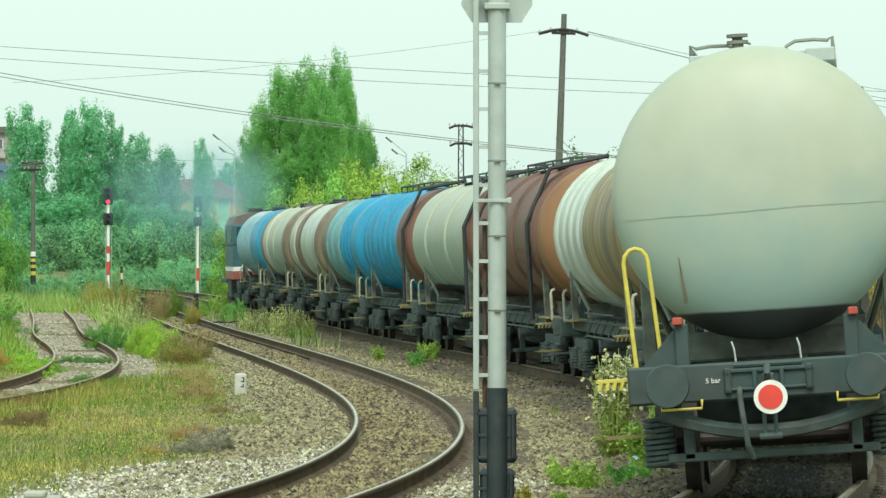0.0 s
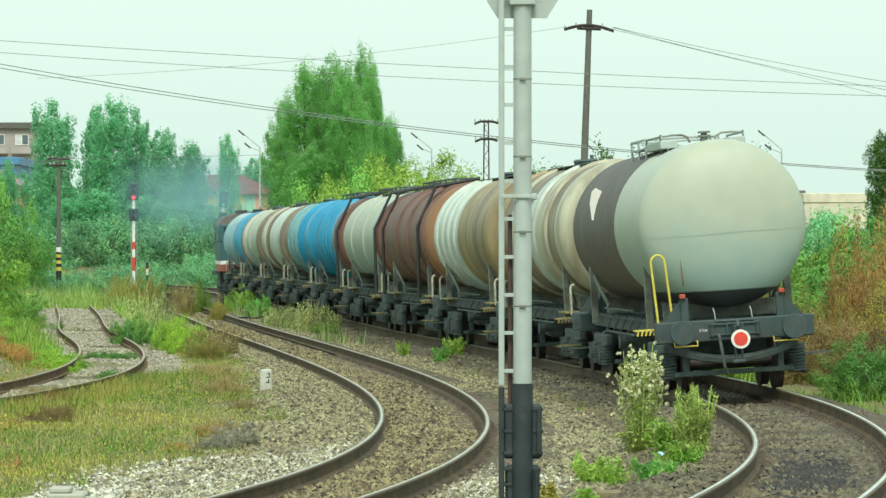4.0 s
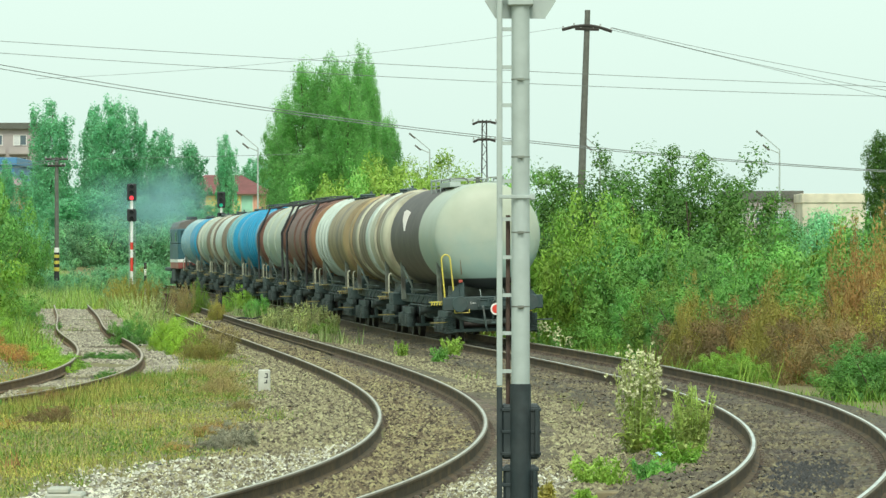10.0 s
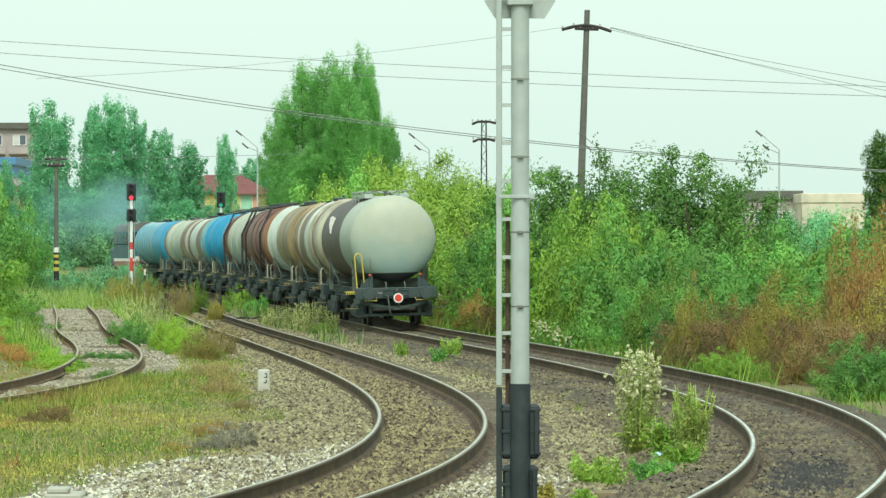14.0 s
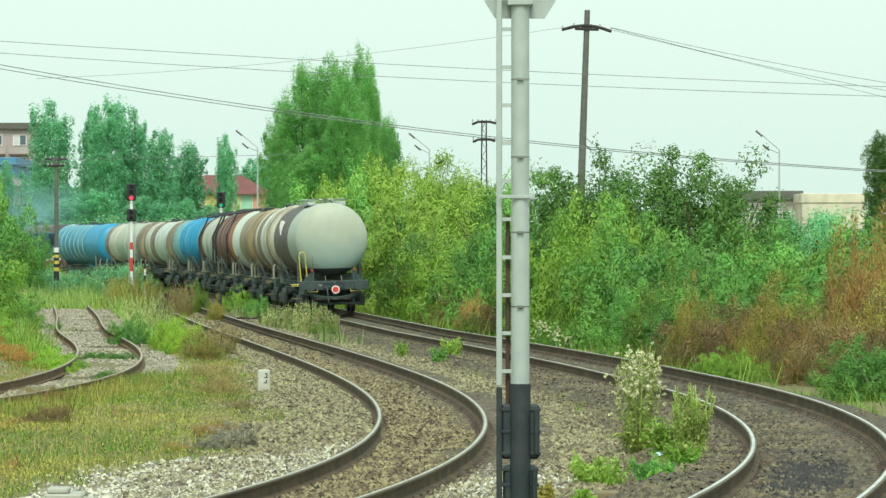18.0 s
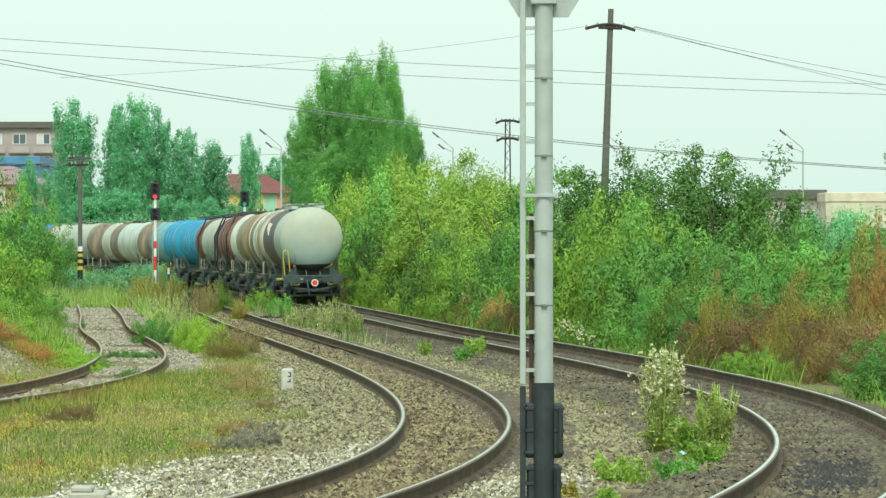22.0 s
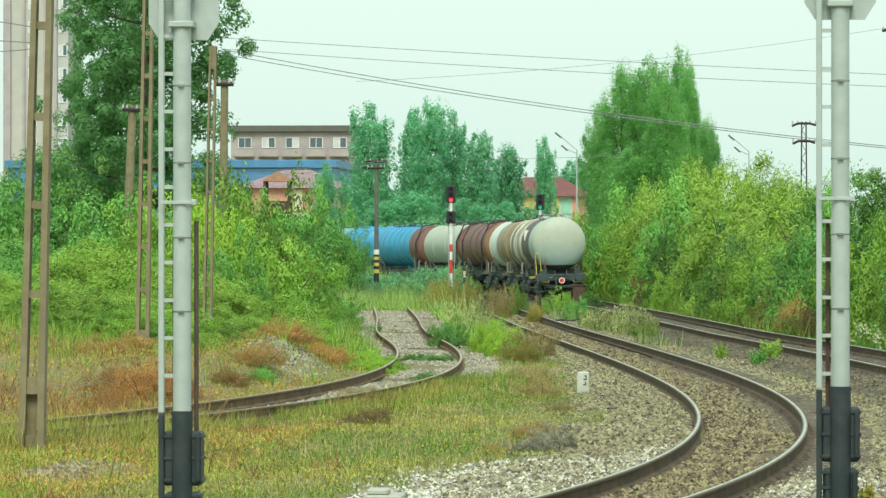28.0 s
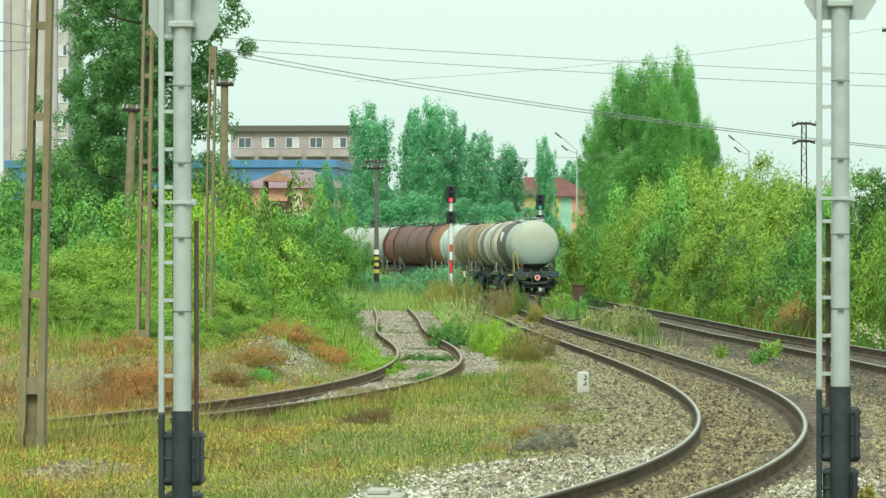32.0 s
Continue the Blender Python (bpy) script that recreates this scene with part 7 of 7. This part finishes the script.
    x, y = zone(120000, -26, -6, 45, 104, lambda x, y, dl, dm, dr: ledge(x, y, dl, dm, dr) * patch(x + 2, y, 1.1, 0.2, 0.6))
    herbs("brown_herbs", x, y, tall(x, y) * 1.6, "grass_dead", "rusty withered herbs on the bank", 0.024)
    # grass that hides the near rail of the siding
    x, y = by_track(26000, LEFT, 0.85, 2.0, 56, 92)
    k = (y < 66.5) | ((y > 70.5) & (RNG.uniform(0, 1, len(y)) < np.clip((90 - y) / 8, 0, 1)))
    blades("dry_grass", x[k], y[k], RNG.uniform(0.10, 0.24, k.sum()) * np.interp(y[k], (64, 68), (1.6, 1.0)), "grass_dry", "yellow dry grass along the siding rail", 0.008)
    x, y = by_track(14000, LEFT, 0.85, 2.2, 62, 94)
    k = (y < 66.5) | (y > 70.5)
    blades("green_grass", x[k], y[k], RNG.uniform(0.06, 0.18, k.sum()), "grass_green", "green weeds along the siding rail", 0.009)
    x, y = by_track(44000, LEFT, -2.4, 0.8, 54, 71)
    k = RNG.uniform(0, 1, len(y)) < np.clip((70.5 - y) / 6, 0, 1)
    blades("dry_grass", x[k], y[k], RNG.uniform(0.08, 0.24, k.sum()) * np.interp(y[k], (61, 66), (1.4, 0.8)), "grass_dry", "dry grass over the buried end of the siding", 0.008)
    # bank beyond the siding
    bank = lambda x, y, dl, dm, dr: ((dl < -1.3) | (y < 66)) * (dm < -6)
    x, y = zone(110000, -32, -6, 46, 130, lambda x, y, dl, dm, dr: bank(x, y, dl, dm, dr) * (0.2 + 0.8 * patch(x, y, 0.6, -0.3, 0.1)))
    blades("dry_grass", x, y, RNG.uniform(0.05, 0.18, len(x)) * np.interp(y, (50, 80, 130), (0.8, 1.1, 1.6)), "grass_dry", "dry grass on the bank", 0.008)
    x, y = zone(60000, -26, -8, 62, 100, lambda x, y, dl, dm, dr: (dl < -1.6) * patch(x + 2, y, 0.55, 0.1, 0.6))
    blades("withered_grass", x, y, RNG.uniform(0.1, 0.4, len(x)), "grass_dead", "rusty withered weeds on the bank", 0.009)
    x, y = zone(30000, -13, -6, 43, 60, lambda x, y, dl, dm, dr: bank(x, y, dl, dm, dr) * patch(x, y, 1.3, -0.2, 0.4))
    blades("green_grass", x, y, RNG.uniform(0.05, 0.2, len(x)), "grass_green", "green grass in front of the bank", 0.009)
    x, y = zone(260000, -40, -6, 60, 150, lambda x, y, dl, dm, dr: (dl < -1.4) * (0.3 + 0.7 * patch(x + 3, y, 0.5, -0.3, 0.3)) * (0.08 * (dl < -2.5) + 0.92 * soft(y, 82, 100)))
    blades("green_grass", x, y, RNG.uniform(0.08, 0.42, len(x)) * np.interp(y, (60, 90, 120), (0.6, 1.0, 1.7)), "grass_green", "green weeds on the bank", 0.011)
    # siding and beyond its end
    x, y = zone(26000, -20, -5, 70, 200, lambda x, y, dl, dm, dr: (abs(dl) < 1.5) * patch(x, y, 0.35, 0.2, 0.5), 1.0)
    blades("green_grass", x, y, RNG.uniform(0.04, 0.14, len(x)), "grass_green", "low grass grown over the siding", 0.010)
    x, y = zone(200000, -40, -5, 120, 330, lambda x, y, dl, dm, dr: ((abs(dl) > 1.7) | (y > 203)) * (dm < -2.2) * (dr < -3.0), 0.9)
    blades("pale_grass", x, y, RNG.uniform(0.25, 0.8, len(x)), "grass_pale", "pale tall grass closing the siding", 0.016)
    x, y = zone(160000, -40, -5, 110, 330, lambda x, y, dl, dm, dr: ((abs(dl) > 1.7) | (y > 203)) * (dm < -2.0) * (dr < -3.0), 0.9)
    blades("green_grass", x, y, RNG.uniform(0.2, 0.75, len(x)), "grass_green", "tall green weeds round the siding", 0.016)
    # between the middle and main tracks
    x, y = zone(60000, -14, 5, 43, 210, lambda x, y, dl, dm, dr: (dm > 2.3) * (dr < -2.3) * patch(x, y, 1.3, 0.2, 0.7), 1.2)
    blades("green_grass", x, y, RNG.uniform(0.06, 0.3, len(x)), "grass_green", "green weeds between the tracks", 0.010)
    x, y = zone(70000, -22, -1, 125, 260, lambda x, y, dl, dm, dr: (dm > 1.8) * (dr < -2.1) * patch(x, y, 0.5, -0.5, 0.1), 1.0)
    blades("pale_grass", x, y, RNG.uniform(0.25, 0.65, len(x)), "grass_pale", "tall pale grass between the tracks", 0.016, 0.18)
    # foot of the hedge
    x, y = zone(220000, -25, 22, 50, 280, lambda x, y, dl, dm, dr: (dr > 1.9) * (dr < 8) * (0.3 + 0.7 * patch(x, y, 1.1, -0.5, 0.2)), 1.2)
    blades("green_grass", x, y, RNG.uniform(0.12, 0.6, len(x)) * np.interp(y, (55, 95), (0.35, 1.0)), "grass_green", "green grass at the foot of the hedge", 0.013)


M["leaf_weed"] = leaf_mat("leaf_weed", (0.42, 0.56, 0.13), (0.48, 0.52, 0.18), vary=0.3)
M["grass_gold"] = leaf_mat("grass_gold", (0.68, 0.46, 0.09), (0.48, 0.29, 0.07), vary=0.4, patch=1.1)
M["leaf_pale"] = leaf_mat("leaf_pale", (0.42, 0.50, 0.19), (0.44, 0.41, 0.19), vary=0.35)
M["grass_straw"] = leaf_mat("grass_straw", (0.58, 0.50, 0.22), (0.45, 0.36, 0.13), vary=0.3)
M["grass_dead"] = leaf_mat("grass_dead", (0.31, 0.16, 0.06), (0.17, 0.13, 0.075), vary=0.4, patch=0.7)
grass()


def weed(side, dist, h, spread, count, flowers, label, leaf="leaf_willow", broad=0):
    """A clump of leafy stalks, with pale round heads at the tops of some and broad leaves at the foot."""
    x, y = spot(side, dist)
    w = tagged(new("tall_weed"), label, "weed", "weeds between the tracks")
    w.location = (x, y, float(surface_z(np.array([x]), np.array([y]))[0]) - 0.03)
    pts, tufts = [], []
    bm = bmesh.new()
    for i in range(count):
        a, r = RNG.uniform(0, 6.28), spread * RNG.uniform(0, 1) ** 0.7
        b = Vector((math.cos(a) * r * 0.4, math.sin(a) * r * 0.4, 0))
        t = Vector((math.cos(a) * r, math.sin(a) * r, h * RNG.uniform(0.5, 1.0)))
        mid = (b + t) / 2 + Vector((RNG.normal() * 0.02, RNG.normal() * 0.02, 0.05))
        pipe(bm, [b, mid, t], 0.005, 4)
        for f in np.linspace(0.03, 0.92, 18):
            p = np.array(b.lerp(t, f))
            pts += [p + RNG.normal(size=3) * (0.05 * (1.1 - f)) for _ in range(4 if f < 0.3 else 2)]
        if flowers:
            for f in RNG.uniform(0.6, 1.03, 7):
                c = np.array(b.lerp(t, f)) + RNG.normal(size=3) * np.array((0.04, 0.04, 0.02))
                tufts += [c + RNG.normal(size=3) * 0.011 for _ in range(9)]
    part("stem_mass", bm, leaf, w)["kind"] = "stuff"
    raw_mesh("leaf_mass", leaves_at(np.array(pts), 0.024, 0.8, 3.2), 3, leaf, w, "", "stuff", normals=upward(len(pts)) if dist > 100 else None)
    if flowers:
        raw_mesh("blossom", leaves_at(np.array(tufts), 0.031, 0.0, 1.2), 3, "flower", w, "pale round fluffy flower heads", "stuff")
    for i in range(broad):
        a = 6.28 * i / broad + RNG.uniform(-0.3, 0.3)
        length, lift = RNG.uniform(0.22, 0.38), RNG.uniform(0.12, 0.34)
        bm = bmesh.new()
        prev = None
        for f in (0, 0.3, 0.6, 0.85, 1.0):
            c = Vector((math.cos(a) * length * f, math.sin(a) * length * f, lift * math.sin(f * 2.2) + 0.02))
            s2 = Vector((-math.sin(a), math.cos(a), 0)) * (0.055 * math.sin(math.pi * min(0.97, f * 0.85 + 0.12)))
            row = [bm.verts.new(c - s2), bm.verts.new(c - Vector((0, 0, 0.012))), bm.verts.new(c + s2)]
            if prev:
                bm.faces.new((prev[0], prev[1], row[1], row[0]))
                bm.faces.new((prev[1], prev[2], row[2], row[1]))
            prev = row
        part("broad_leaf", bm, "leaf_weed", w)


weed(43.0, 57.5, 1.45, 0.34, 40, True, "tall thistle-like weed with pale round flower heads", "leaf_weed", 18)
weed(55.0, 53.5, 0.85, 0.34, 46, False, "pale upright leafy weed beside the main track", "leaf_weed", 3)
weed(49.0, 54.5, 0.5, 0.3, 22, False, "low leafy green weed beside the main track", "leaf_bright", 6)
weed(52.0, 50, 0.28, 0.34, 22, False, "low leafy green weed beside the rail", "leaf_bright", 4)
weed(35.0, 50, 0.42, 0.4, 26, False, "low grey-green weed on brown soil", "leaf_willow")
weed(31.0, 46, 0.22, 0.16, 14, False, "small green weed beside the mast foot", "leaf_bright")
weed(23.0, 46, 0.3, 0.1, 10, False, "thin weed beside the mast foot", "leaf_yellow")
weed(47.0, 47.5, 0.2, 0.3, 16, False, "low green weed on brown soil", "leaf_green")
weed(-9.0, 112, 0.45, 0.22, 18, False, "small bright green weed between the tracks", "leaf_willow")
weed(2.0, 108, 0.5, 0.35, 26, False, "green weed clump between the tracks", "leaf_willow")
weed(-1.0, 106, 0.42, 0.25, 18, False, "green weed clump between the tracks", "leaf_green")
for s, d, h in ((-34, 150, 1.1), (-31.5, 146, 1.3), (-29, 148, 1.2), (-26.5, 150, 0.9), (-36.5, 152, 1.0), (-24, 146, 0.7), (-38.5, 156, 0.9)):
    weed(s, d, h * 0.85, 0.34, 26, False, "tall pale weed between the tracks", "leaf_pale")
for s, d, h in ((24.5, 112, 0.9), (21.5, 116, 0.8), (27, 109, 0.7)):
    weed(s, d, h, 0.4, 6, True, "low green weed with small white flowers at the hedge foot", "leaf_green")
weed(-67, 150, 1.4, 0.7, 40, False, "tall pale green weed beside the siding", "leaf_pale")
weed(-63, 140, 1.2, 0.6, 36, False, "tall pale green weed beside the siding", "leaf_pale")
weed(-64, 160, 1.3, 0.7, 36, False, "tall pale green weed beside the siding", "leaf_pale")


def old_cable():
    """A stiff black cable end lying on the ballast."""
    x, y = spot(-42, 170)
    w = tagged(new("cable_end"), "bent black cable end lying on ballast", "cable")
    w.location = (x, y, float(surface_z(np.array([x]), np.array([y]))[0]) + 0.03)
    bm = bmesh.new()
    pipe(bm, [(-0.75, 0, 0.0), (-0.4, -0.6, 0.06), (0.0, -0.9, 0.02), (0.35, -0.7, 0.10), (0.6, -0.3, 0.22)], 0.035, 7)
    part("sheath", bm, "black", w)
    bm = bmesh.new()
    rod(bm, (0.6, -0.3, 0.22), (0.68, -0.2, 0.26), 0.02, 0.015, 6)
    part("core", bm, "rust", w)


old_cable()


def scrap():
    """A torn bag caught in the weeds."""
    w = tagged(new("plastic_scrap"), "crumpled pale blue plastic scrap on soil", "litter")
    x, y = spot(47.5, 53)
    w.location = (x, y, float(surface_z(np.array([x]), np.array([y]))[0]))
    bm = bmesh.new()
    bmesh.ops.create_icosphere(bm, subdivisions=2, radius=0.06)
    for v in bm.verts:
        v.co *= 0.7 + 0.5 * RNG.uniform()
        v.co.z = v.co.z * 0.8 + 0.05
    part("sheet", bm, "scrap_blue", w)


M["scrap_blue"] = mat("scrap_blue", (0.36, 0.58, 0.62), 0.5, vary=0.2, scale=20)
scrap()


for group in (*BUSH.values(), POPLARS, FAR_POPLARS, [ROUND, DARK_POPLAR]):
    for pattern in group:
        bury(pattern)


motions()
